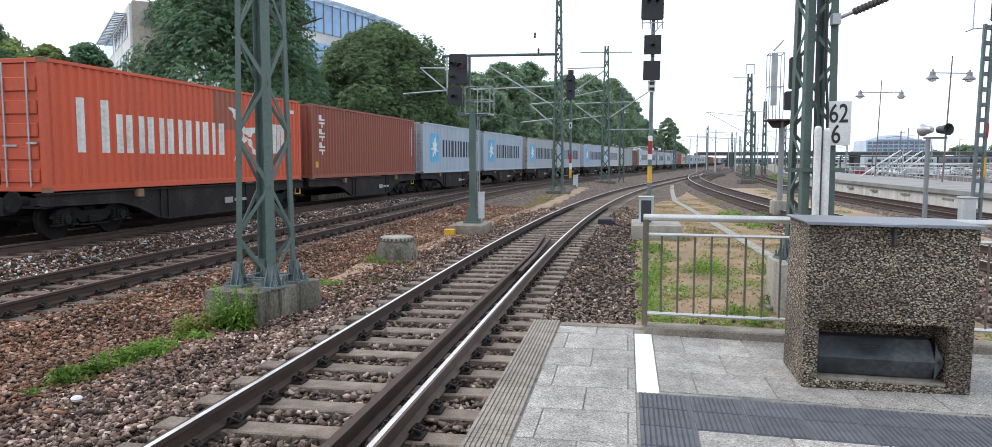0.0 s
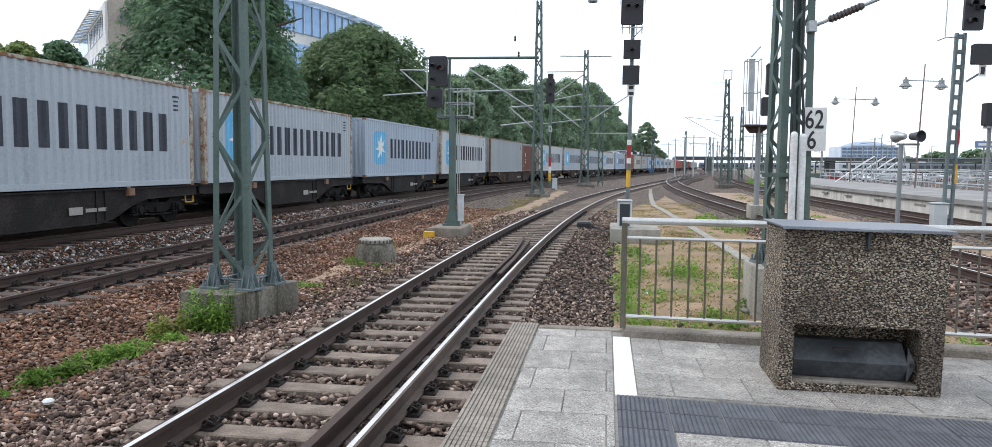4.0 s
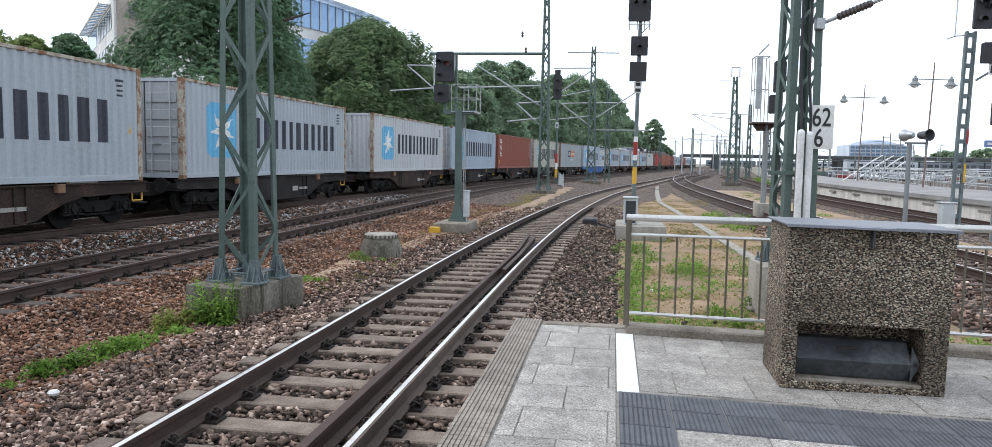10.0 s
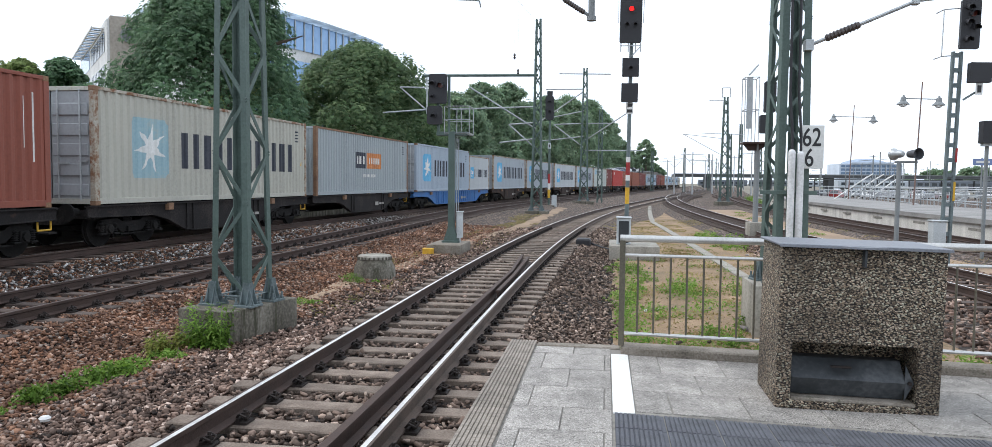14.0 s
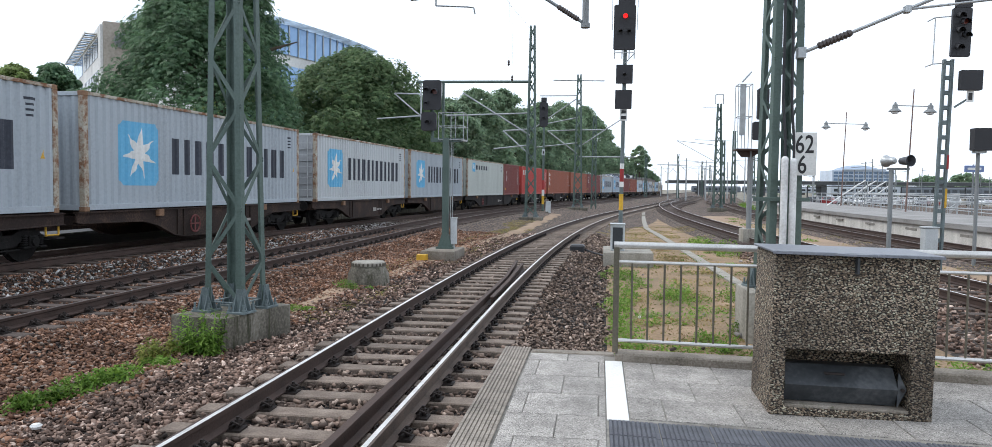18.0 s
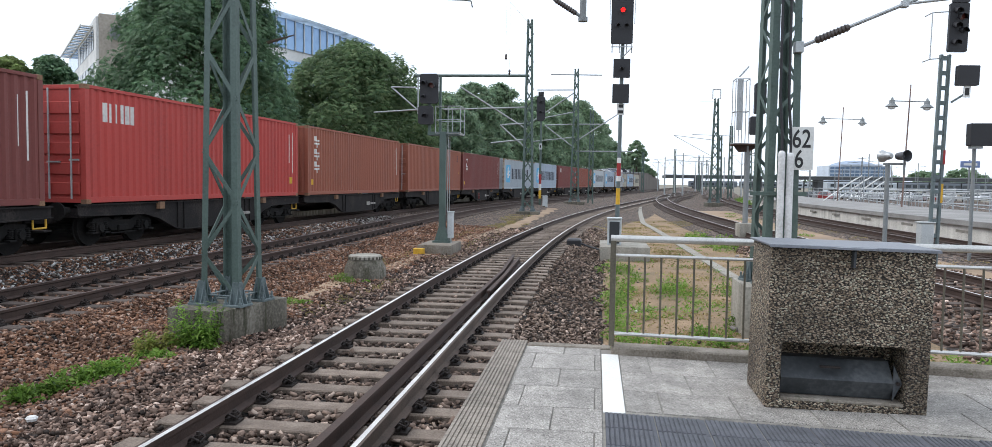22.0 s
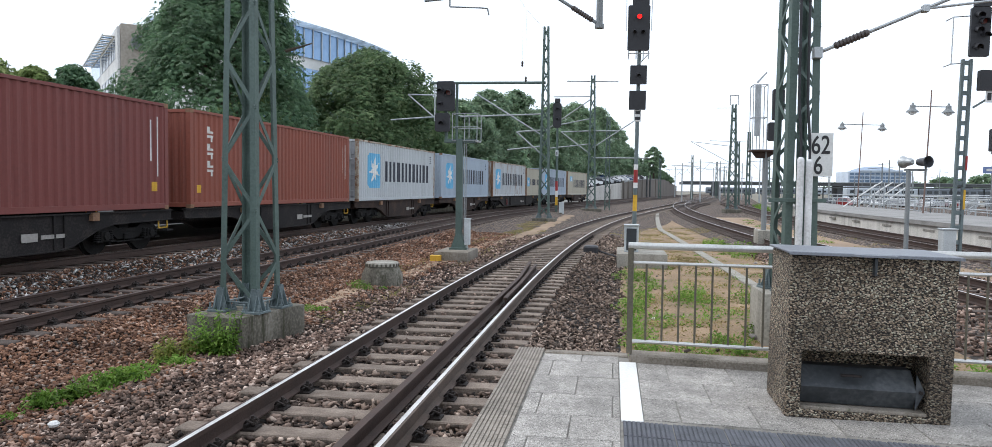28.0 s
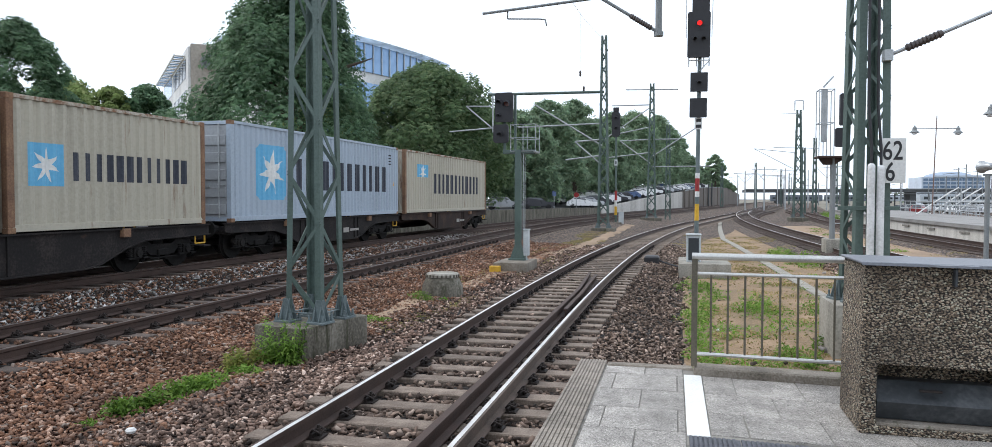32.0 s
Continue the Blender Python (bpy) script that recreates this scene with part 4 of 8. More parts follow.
def footing(label, x0, x1, y0, y1, z0, z1, mat=CONCRETE, name="mast_footing", yaw=0.0):
    cx, cy = (x0 + x1) / 2, (y0 + y1) / 2
    g = Geo().box(x0 - cx, x1 - cx, y0 - cy, y1 - cy, z0, z1)
    ob = new(name, bevelled(name, g, mat, 0.02))
    ob.matrix_basis = pose(cx, cy, 0, 0, 0, yaw)
    return tagged(ob, label, "footing")


footing("weathered concrete footing block under the lattice mast", -5.74, -4.84, 9.63, 11.13, -0.5, 0.12, yaw=-14)
lattice_mast("dark green riveted lattice mast on a concrete footing", -5.25, 10.38, 0.122, 0.61, 0.36, 9.5, 0.68, twist=-8, flange=0.092, brace=0.058)
footing("pale concrete footing of the mast behind the railing", 2.24, 3.3, 11.62, 12.75, -0.5, 0.42, CONCRETE_MID)
right_mast = lattice_mast("dark green lattice mast with white cable ducts", 2.7, 12.15, 0.422, 0.52, 0.36, 9.0, 0.49, twist=13, flange=0.112, brace=0.05, aside=0.045)
mast_two = lattice_mast("green lattice mast with cantilevers over the tracks", -4.5, 49.8, 0.02, 0.75, 0.36, 12.5, 0.85, flange=0.12, brace=0.08)
footing("concrete footing of a lattice mast", -5.2, -3.7, 49.0, 50.6, -0.5, 0.02)
mast_three = lattice_mast("green lattice mast with a cross arm on top", -2.1, 73.9, 0.1, 0.9, 0.42, 12.8, 1.0, flange=0.14, brace=0.1)
footing("concrete footing of a far lattice mast", -3.1, -1.1, 73.0, 74.8, -0.5, 0.1)
mast_four = lattice_mast("green lattice mast beside the curved track", 12.3, 82.0, 0.05, 0.95, 0.45, 10.9, 1.0, flange=0.14, brace=0.1)
footing("concrete footing of a lattice mast", 11.4, 13.2, 81.1, 82.9, -0.5, 0.05)
lattice_mast("slim far lattice mast", -0.6, 79.0, -0.2, 0.6, 0.4, 9.6, 1.0, flange=0.12, brace=0.08, foot=False)
for px, py, hh in ((17.5, 112.0, 9.5), (20.5, 121.0, 11.5), (19, 190.0, 11.0), (30.0, 230.0, 11.0), (42, 300, 12), (9.5, 160, 9.0), (33, 170, 11)):
    lattice_mast("slim far lattice mast", px, py, -0.45, 0.7, 0.45, hh, 1.3, flange=0.16, brace=0.1, foot=False)

# fittings on the mast by the railing
for dx, top in ((0.03, 2.4), (0.155, 2.37)):
    g = Geo().cyl((dx, -0.41, -0.05), (dx, -0.41, top), 0.052, n=14)
    g.lathe([(0.052, top), (0.05, top + 0.02), (0.038, top + 0.04), (0.018, top + 0.052)], (dx, -0.41, 0), 14)
    part("cable_duct", g, PIPE, right_mast, "pale grey plastic cable duct")
    part("cable", Geo().tube([(dx, -0.41, top + 0.03), (dx, -0.4, top + 0.3), (dx - 0.04, -0.37, top + 0.9), (dx - 0.05, -0.36, top + 3.0)], 0.02, 6), BLACK, right_mast, "black cable rising from the duct")
part("duct_strap", Geo().box(-0.4, 0.42, -0.36, -0.33, 1.78, 1.84, 0.004), GREEN, right_mast)
plate = part("distance_sign", Geo().box(0.165, 0.495, -0.35, -0.342, 2.17, 2.81, 0.003), WHITE, right_mast, "white enamel distance board with black figures")
part("sign_bracket", Geo().box(0.16, 0.48, -0.342, -0.25, 2.3, 2.34, 0.003).box(0.16, 0.48, -0.342, -0.25, 2.64, 2.68, 0.003), GALV, plate)


def lettering(name, text, size, parent, at, mat, squeeze=1.0):
    cu = bpy.data.curves.new(name, "FONT")
    cu.body, cu.size, cu.extrude, cu.align_x = text, size, 0.002, "CENTER"
    cu.offset = 0.004
    tmp = bpy.data.objects.new("tmp", cu)
    me = bpy.data.meshes.new_from_object(tmp)
    bpy.data.objects.remove(tmp)
    me.materials.clear()
    me.materials.append(mat)
    ob = new(name, me)
    ob.parent = parent
    ob.matrix_basis = at @ Matrix.Diagonal((squeeze, 1, 1, 1))
    return ob


lettering("figure", "62", 0.38, plate, pose(0.32, -0.354, 2.505, 90), INK, 0.72)
lettering("figure", "6", 0.38, plate, pose(0.29, -0.354, 2.205, 90), INK, 0.72)


def insulator_strut(name, p0, p1, parent=None, at=0.25, length=0.5, r=0.028, mat=GALV):
    """A tube with a ribbed insulator near its foot."""
    p0, p1 = Vector(p0), Vector(p1)
    d = (p1 - p0).normalized()
    ob = part(name, Geo().cyl(p0, p1, r, n=8), mat, parent)
    prof = [(0.03, 0.0), (0.045, 0.01)]
    for i in range(9):
        z = 0.02 + (length - 0.04) * i / 9
        prof += [(0.048, z), (0.06, z + length * 0.03), (0.058, z + length * 0.045), (0.048, z + length * 0.075)]
    prof += [(0.045, length - 0.01), (0.03, length)]
    turn = d.to_track_quat("Z", "Y").to_matrix().to_4x4()
    part("insulator", Geo().lathe(prof, n=12), INSULATOR, ob, "brown ribbed insulator", at=Matrix.Translation(p0 + d * at) @ turn)
    return ob


arm = insulator_strut("stay_tube", (0.26, -0.2, 4.0), (4.2, -1.0, 5.6), right_mast, 0.25, 0.5, 0.026)
part("steady_tube", Geo().cyl((1.64, -0.48, 4.56), (9.0, -2.2, 5.0), 0.018, n=8), GALV, right_mast)
part("clamp", Geo().box(1.6, 1.68, -0.54, -0.42, 4.51, 4.61, 0.006), GALV, right_mast)
part("clamp", Geo().box(0.2, 0.32, -0.3, -0.14, 3.92, 4.08, 0.006), GALV, right_mast)

# cantilevers: plain tubes between points of the plane of each mast
def cantilever(mast, mx, my, tubes, r=0.05):
    for x0, z0, x1, z1 in tubes:
        part("cantilever_tube", Geo().cyl((x0 - mx, 0, z0), (x1 - mx, 0, z1), r, n=8), GALV if r < 0.06 else GREEN, mast)


cantilever(mast_two, -4.5, 49.8, [(-9.1, 8.2, -4.6, 5.4), (-10.2, 6.7, -4.7, 6.85), (-6.4, 5.7, -4.7, 4.2), (-7.0, 4.5, -4.7, 4.75), (-6.3, 5.7, -4.7, 5.8)])
cantilever(mast_two, -4.5, 49.8, [(-12.2, 8.95, -4.5, 8.9)], 0.09)
cantilever(mast_two, -4.5, 49.8, [(-13.8, 8.2, -11.9, 6.6), (-15.0, 6.5, -11.9, 6.7), (-13.8, 8.2, -11.9, 8.15), (-11.95, 6.4, -11.95, 8.95)])
cantilever(mast_three, -2.1, 73.9, [(-6.7, 7.6, -2.2, 10.7), (-5.2, 8.2, -2.2, 8.8), (-5.1, 7.5, -2.2, 7.6), (-5.1, 7.5, -2.2, 5.3), (-6.3, 5.9, -2.2, 6.35), (-5.9, 10.9, -2.2, 10.9), (-2.0, 7.6, 0.3, 7.6), (-4.6, 12.4, 0.3, 12.3)], 0.055)
cantilever(mast_three, -2.1, 73.9, [(-2.0, 6.0, 2.4, 8.9), (-2.0, 5.0, 3.4, 5.0)], 0.055)
cantilever(mast_four, 12.3, 82.0, [(12.0, 4.9, 8.0, 7.1), (8.0, 7.1, 12.3, 6.6), (9.9, 7.2, 14.2, 7.05), (10.6, 10.6, 12.3, 10.6), (12.3, 4.4, 8.6, 4.3)], 0.03)
part("top_frame", Geo().tube([(-0.4, 0, 10.9), (-0.4, 0, 11.9), (0.4, 0, 11.9), (0.4, 0, 10.9)], 0.05, 6), GALV, mast_four)

# the support that hangs over the near track
hang = thing("contact_wire_support", "grey catenary drop tube with insulator and steady arm", "catenary support", at=pose(-0.36, 16.6, 5.45))
part("drop_tube", Geo().cyl((0, 0, 0), (0, 0, 3.4), 0.07, n=12).cyl((0, 0, -0.04), (0, 0, 0.05), 0.1, n=12), GREY_POST, hang)
part("cross_beam", Geo().box(-0.4, 11.2, -0.12, 0.12, 3.38, 3.62, 0.02), GREEN, hang)
part("beam_leg", Geo().box(10.84, 11.08, -0.12, 0.12, -5.9, 3.5, 0.02), GREEN, hang)
insulator_strut("stay_tube", (-0.02, 0, 0.05), (-1.25, 0, 0.85), hang, 0.15, 0.55, 0.035, GREY_POST)
part("top_arm", Geo().cyl((-1.25, 0, 0.85), (-3.85, -0.1, 0.62), 0.03, n=8), GREY_POST, hang)
part("steady_arm", Geo().tube([(-3.3, 0, 0.66), (-3.3, 0, 0.5), (-2.6, 0, 0.46), (-2.45, 0, 0.44), (-2.42, 0, 0.3)], 0.016, 6), GREY_POST, hang)


# ---- signals ----
def signal_board(t, x0, x1, y, z0, z1, lamps=(), thick=0.12, bevel=0.05):
    """A black board with chamfered corners, and hooded lamps on its front."""
    w, h = x1 - x0, z1 - z0
    c = bevel
    out = [(x0 + c, z0), (x1 - c, z0), (x1, z0 + c), (x1, z1 - c), (x1 - c, z1), (x0 + c, z1), (x0, z1 - c), (x0, z0 + c)]
    b = part("signal_board", Geo().prism(out, y - thick / 2, y + thick / 2, "y"), BLACK, t, "matt black signal head", smooth=0)
    for fx, fz, r, mat in lamps:
        x, z = x0 + w * fx, z0 + h * fz
        part("lens", Geo().lathe([(r, 0), (r, 0.02), (r * 0.6, 0.03)], (x, y - thick / 2 - 0.03, z), 14, "y"), mat, b, "glowing red lens" if mat is RED_LAMP else "unlit lens")
        hood = Geo()
        n = 12
        for i in range(n):
            a0, a1 = math.pi * (i / n * 1.3 - 0.15), math.pi * ((i + 1) / n * 1.3 - 0.15)
            q = [(x + r * 1.15 * math.cos(a), y - thick / 2 - d, z + r * 1.15 * math.sin(a) - drop) for a in (a0, a1) for d, drop in ((0, 0), (0.22, 0.06))]
            hood.add(q, [(0, 1, 3, 2)])
        part("hood", hood, BLACK, b)
    return b


def banded_post(t, x, y, z0, r, bands):
    """Painted bands round a signal post: (z0, z1, paint)."""
    for a, b, mat in bands:
        part("colour_band", Geo().cyl((x, y, a), (x, y, b), r + 0.006, n=12), mat, t)


def cage(t, x0, x1, y0, y1, z0, z1, r=0.014):
    basket = part("service_cage", Geo().tube([(x0, y0, z1), (x1, y0, z1), (x1, y1, z1), (x0, y1, z1), (x0, y0, z1)], r, 6), GALV, t, "galvanised service basket")
    for z in (z0, (z0 + z1) / 2):
        part("cage_hoop", Geo().tube([(x0, y0, z), (x1, y0, z), (x1, y1, z), (x0, y1, z), (x0, y0, z)], r, 6), GALV, basket)
    for x in (x0, (x0 + x1) / 2, x1):
        for y in (y0, y1):
            part("cage_bar", Geo().cyl((x, y, z0), (x, y, z1), r, n=6), GALV, basket)
    part("cage_floor", Geo().box(x0, x1, y0, y1, z0 - 0.04, z0, 0.004), GALV, t)


def signal_a():
    x, y = -4.86, 23.7
    t = thing("railway_signal", "light signal with two black boards and a service basket", "railway signal", "railway signals")
    part("post", Geo().box(x - 0.1, x + 0.1, y - 0.1, y + 0.1, -0.05, 3.5, 0.012), GREEN, t)
    part("foot", Geo().prism([(x - 0.24, 0.02), (x + 0.24, 0.02), (x + 0.1, 0.45), (x - 0.1, 0.45)], y - 0.112, y + 0.112, "y").box(x - 0.28, x + 0.28, y - 0.2, y + 0.2, -0.03, 0.03), GREEN, t)
    part("head_support", Geo().box(x - 0.5, x - 0.42, y + 0.02, y + 0.1, 3.5, 5.2).box(x - 0.15, x - 0.08, y + 0.02, y + 0.1, 3.4, 5.25).box(x - 0.5, x + 0.5, y - 0.05, y + 0.3, 3.38, 3.5), GREEN, t)
    signal_board(t, -5.6, -5.01, y - 0.1, 4.38, 5.31, ((0.68, 0.62, 0.09, DULL_LENS), (0.25, 0.7, 0.07, BLACK), (0.25, 0.25, 0.05, BLACK)))
    signal_board(t, -5.64, -5.16, y - 0.12, 3.72, 4.3, ((0.5, 0.5, 0.07, BLACK),))
    cage(t, -5.1, -4.3, y - 0.05, y + 0.7, 3.45, 4.3)
    part("ladder", Geo().cyl((x + 0.16, y, 0.1), (x + 0.16, y, 3.4), 0.014, n=6).cyl((x + 0.16, y + 0.3, 0.1), (x + 0.16, y + 0.3, 3.4), 0.014, n=6), GALV, t)
    box = thing("cable_box", "pale grey cable terminal box beside the signal post", "cable box")
    part("case", Geo().box(x + 0.2, x + 0.36, y - 0.15, y + 0.1, 0.12, 0.94, 0.012).box(x + 0.26, x + 0.3, y - 0.05, y, -0.05, 0.13), CABINET, box)
    part("cap", Geo().box(x + 0.18, x + 0.38, y - 0.17, y + 0.12, 0.94, 0.97, 0.004), CABINET, box)
    footing("low concrete footing with a yellow mark", -5.42, -4.36, 22.6, 24.4, -0.5, -0.03, FOOTING_BROWN)
    tagged(part("marker_block", Geo().box(-5.47, -5.16, 22.3, 22.53, -0.36, -0.12, 0.01), YELLOW), "small yellow painted marker block on the ballast", "marker")


signal_a()


def signal_b():
    x, y = -4.65, 62.8
    t = thing("railway_signal", "far light signal with one tall black board", "railway signal", "railway signals")
    part("post", Geo().cyl((x, y, -0.2), (x, y, 7.6), 0.09, n=10), GREEN, t)
    signal_board(t, x - 0.36, x + 0.33, y - 0.14, 7.0, 9.05, ((0.5, 0.75, 0.11, BLACK), (0.5, 0.35, 0.11, BLACK)), bevel=0.16)
    part("head_cap", Geo().box(x - 0.24, x + 0.22, y - 0.2, y - 0.05, 9.05, 9.4, 0.03), BLACK, t)
    part("number_plate", Geo().box(x - 0.13, x + 0.13, y - 0.14, y - 0.12, 4.65, 5.15), CABINET, t)
    part("plate_mark", Geo().box(x - 0.045, x + 0.045, y - 0.15, y - 0.14, 4.78, 5.02), INK, t)
    banded_post(t, x, y, 0, 0.1, ((0.6, 1.3, YELLOW), (1.3, 1.8, WHITE), (1.8, 2.6, RED_PAINT)))
    part("cable_box", Geo().box(x + 0.25, x + 0.65, y - 0.3, y, -0.3, 0.85, 0.02), CABINET, t)
    footing("concrete footing of a far signal", x - 0.6, x + 0.5, y - 0.8, y + 0.5, -0.5, 0.0)


signal_b()


DOOR_SHADE = surface("shadowed_cabinet_front", (0.035, 0.04, 0.045), 0.7, amount=0.6)


def signal_c():
    x, y = 0.68, 24.5
    t = thing("railway_signal", "tall light signal showing red on a striped post", "railway signal", "railway signals", at=pose(x, y, 0, 0, 0.5) @ pose(-x, -y, 0))
    part("post", Geo().cyl((x, y, 0.05), (x, y, 8.6), 0.064, 0.058, n=12), GREY_GREEN, t)
    banded_post(t, x, y, 0, 0.062, ((0.42, 1.24, GREY_GREEN), (1.26, 1.78, YELLOW), (2.0, 2.17, WHITE), (2.17, 2.58, RED_PAINT), (2.58, 2.75, WHITE)))
    signal_board(t, x - 0.38, x + 0.3, y - 0.13, 6.32, 7.72, ((0.52, 0.75, 0.075, RED_LAMP), (0.32, 0.42, 0.05, BLACK), (0.7, 0.42, 0.05, BLACK)), bevel=0.04)
    signal_board(t, x - 0.25, x + 0.27, y - 0.13, 7.72, 8.5, (), bevel=0.02)
    signal_board(t, x - 0.27, x + 0.25, y - 0.13, 5.27, 5.85, ((0.5, 0.5, 0.05, BLACK),), bevel=0.015)
    signal_board(t, x - 0.28, x + 0.24, y - 0.13, 4.47, 5.06, (), bevel=0.015)
    plate = part("number_plate", Geo().box(x - 0.12, x + 0.11, y - 0.1, y - 0.085, 4.1, 4.46, 0.004), WHITE, t)
    for k, w in ((0.28, 0.07), (0.1, 0.08)):
        part("plate_mark", Geo().box(x - w, x + w, y - 0.108, y - 0.1, 4.1 + k - 0.05, 4.1 + k + 0.05), INK, plate)
    for dx in (-0.33, -0.1, 0.12, 0.28):
        part("hanger", Geo().cyl((x + dx, y - 0.1, 6.05), (x + dx, y - 0.1, 6.32), 0.016, n=6), GALV, t)
    g = Geo()
    g.tube([(x - 0.36, y - 0.2, 6.22), (x + 0.3, y - 0.2, 6.22), (x + 0.1, y - 0.2, 6.0), (x, y - 0.1, 5.9)], 0.016, 6)
    part("head_bracket", g, GALV, t)
    part("guard_hoop", Geo().tube([(x - 0.42, y - 0.3, 6.9), (x - 0.44, y - 0.3, 8.2), (x - 0.3, y - 0.3, 8.5)], 0.012, 6).tube([(x + 0.34, y - 0.3, 6.9), (x + 0.36, y - 0.3, 8.4)], 0.012, 6), GALV, t)
    footing("grey concrete footing of the striped signal", 0.15, 1.6, 22.4, 24.9, -0.5, 0.07, CONCRETE_MID)
    c = thing("switch_cabinet", "white lineside cabinet with a front panel painted as shade", "cabinet")
    part("case", Geo().box(0.36, 0.78, 23.0, 23.35, 0.065, 0.86, 0.02), CABINET, c)
    # flat panel whose dark colour is the shade inside an open front
    part("door", Geo().box(0.42, 0.72, 22.985, 23.0, 0.12, 0.78, 0.006), DOOR_SHADE, c, "dark panel painted as the shaded open front of the cabinet")
    part("hood", Geo().box(0.34, 0.8, 22.95, 23.4, 0.86, 0.9, 0.015), CABINET, c)


signal_c()


def signal_d():
    x, y = 6.15, 32.4
    t = thing("railway_signal", "signal seen from behind on a twin post with a lattice cage", "railway signal", "railway signals")
    part("post", Geo().cyl((x, y, -0.3), (x, y, 3.6), 0.11, n=10), GREY_POST, t)
    part("post", Geo().cyl((x + 0.38, y, -0.3), (x + 0.38, y, 3.6), 0.05, n=8), GREY_POST, t)
    for k in range(9):
        part("rung", Geo().cyl((x, y - 0.05, 0.2 + 0.38 * k), (x + 0.38, y - 0.05, 0.2 + 0.38 * k), 0.016, n=6), GALV, t)
    part("deck", Geo().box(5.5, 6.75, y - 0.5, y + 0.4, 3.56, 3.63, 0.01).prism([(5.8, 3.3), (6.2, 3.3), (6.6, 3.56), (5.6, 3.56)], y - 0.1, y + 0.1, "y"), RAIL_SIDE, t)
    cage(t, 5.55, 6.1, y - 0.4, y + 0.3, 3.63, 6.25, 0.018)
    part("back_panel", Geo().box(5.68, 5.92, y - 0.02, y + 0.02, 4.2, 6.3), GALV, t)
    part("aerial_panel", Geo().prism([(5.72, 6.4), (5.78, 6.36), (6.14, 6.78), (6.1, 6.82)], y - 0.02, y + 0.02, "y"), GALV, t)
    signal_board(t, 6.35, 6.8, y - 0.1, 4.85, 6.1, (), 0.25)
    signal_board(t, 6.2, 6.7, y - 0.1, 4.0, 4.75, (), 0.25)
    footing("grey concrete footing behind the railing", 5.85, 6.65, 31.9, 32.9, -0.5, 0.35, CONCRETE_MID)


signal_d()


def signal_e():
    x, y = 9.72, 23.1
    t = thing("railway_signal", "tall signal on a ladder-like grey-green post", "railway signal", "railway signals", at=pose(x, y, 0, 0, 1.1) @ pose(-x, -y, 0))
    for dx in (-0.21, 0.0):
        part("rail_post", Geo().box(x + dx - 0.037, x + dx + 0.037, y - 0.06, y + 0.06, -0.4, 5.7, 0.008), GREY_GREEN, t)
    for k in range(13):
        part("rung", Geo().box(x - 0.18, x - 0.03, y - 0.04, y + 0.04, 0.5 + 0.42 * k, 0.62 + 0.42 * k, 0.005), GREY_GREEN, t)
    part("colour_band", Geo().box(x - 0.01, x + 0.045, y - 0.075, y - 0.062, 2.6, 3.0), RED_PAINT, t)
    part("colour_band", Geo().box(x - 0.01, x + 0.045, y - 0.075, y - 0.062, 1.5, 2.05), YELLOW, t)
    signal_board(t, x - 0.13, x + 0.37, y - 0.15, 5.75, 7.1, ((0.6, 0.72, 0.09, DULL_LENS), (0.35, 0.85, 0.08, BLACK), (0.35, 0.55, 0.08, BLACK), (0.7, 0.45, 0.08, BLACK), (0.35, 0.2, 0.08, BLACK)), bevel=0.03)
    signal_board(t, x - 0.06, x + 0.37, y - 0.15, 7.12, 7.9, (), bevel=0.02)
    signal_board(t, x + 0.1, x + 0.66, y - 0.3, 4.8, 5.35, (), 0.2, 0.02)
    part("number_plate", Geo().box(x + 0.3, x + 0.48, y - 0.32, y - 0.3, 4.47, 4.79), WHITE, t)
    part("plate_mark", Geo().box(x + 0.34, x + 0.44, y - 0.33, y - 0.32, 4.53, 4.73), INK, t)
    part("side_arm", Geo().bar((x + 0.1, y - 0.05, 4.35), (x + 0.42, y - 0.2, 4.6), 0.06, 0.05), GREY_GREEN, t)
    g = Geo()
    for z in (5.6, 6.9):
        g.tube([(x - 0.1, y, z), (x - 0.55, y - 0.1, z - 0.05), (x - 0.55, y + 0.4, z - 0.05)], 0.016, 6)
    g.cyl((x - 0.55, y - 0.1, 5.55), (x - 0.55, y - 0.1, 6.85), 0.016, n=6)
    part("service_cage", g, GALV, t)
    c = thing("switch_cabinet", "small white lineside cabinet beside the post", "cabinet")
    part("case", Geo().box(x - 0.55, x - 0.2, y - 0.3, y + 0.05, -0.4, 0.92, 0.02), CABINET, c)
    part("hood", Geo().box(x - 0.58, x - 0.17, y - 0.33, y + 0.08, 0.92, 0.96, 0.01), CABINET, c)


signal_e()


def signal_f():
    x, y = 11.25, 24.5
    t = thing("railway_signal", "low signal with a square black board on a grey post", "railway signal", "railway signals")
    part("post", Geo().cyl((x, y, -0.4), (x, y, 3.2), 0.055, n=10), GREY_POST, t)
    signal_board(t, x - 0.25, x + 0.45, y - 0.15, 3.2, 3.86, (), 0.3, 0.02)
    part("bracket", Geo().box(x - 0.16, x + 0.16, y - 0.17, y + 0.05, 3.12, 3.2), GALV, t)
    n = thing("name_sign", "small blue station sign on a post", "sign")
    part("sign_post", Geo().cyl((26.4, 58.1, -0.4), (26.4, 58.1, 3.95), 0.06, n=8), GREY_POST, n)
    board = part("board", Geo().box(25.75, 27.05, 57.95, 58.03, 3.4, 3.87, 0.02), BLUE_SIGN, n)
    part("sign_mark", Geo().box(25.95, 26.85, 57.93, 57.95, 3.55, 3.72), WHITE, board)


signal_f()


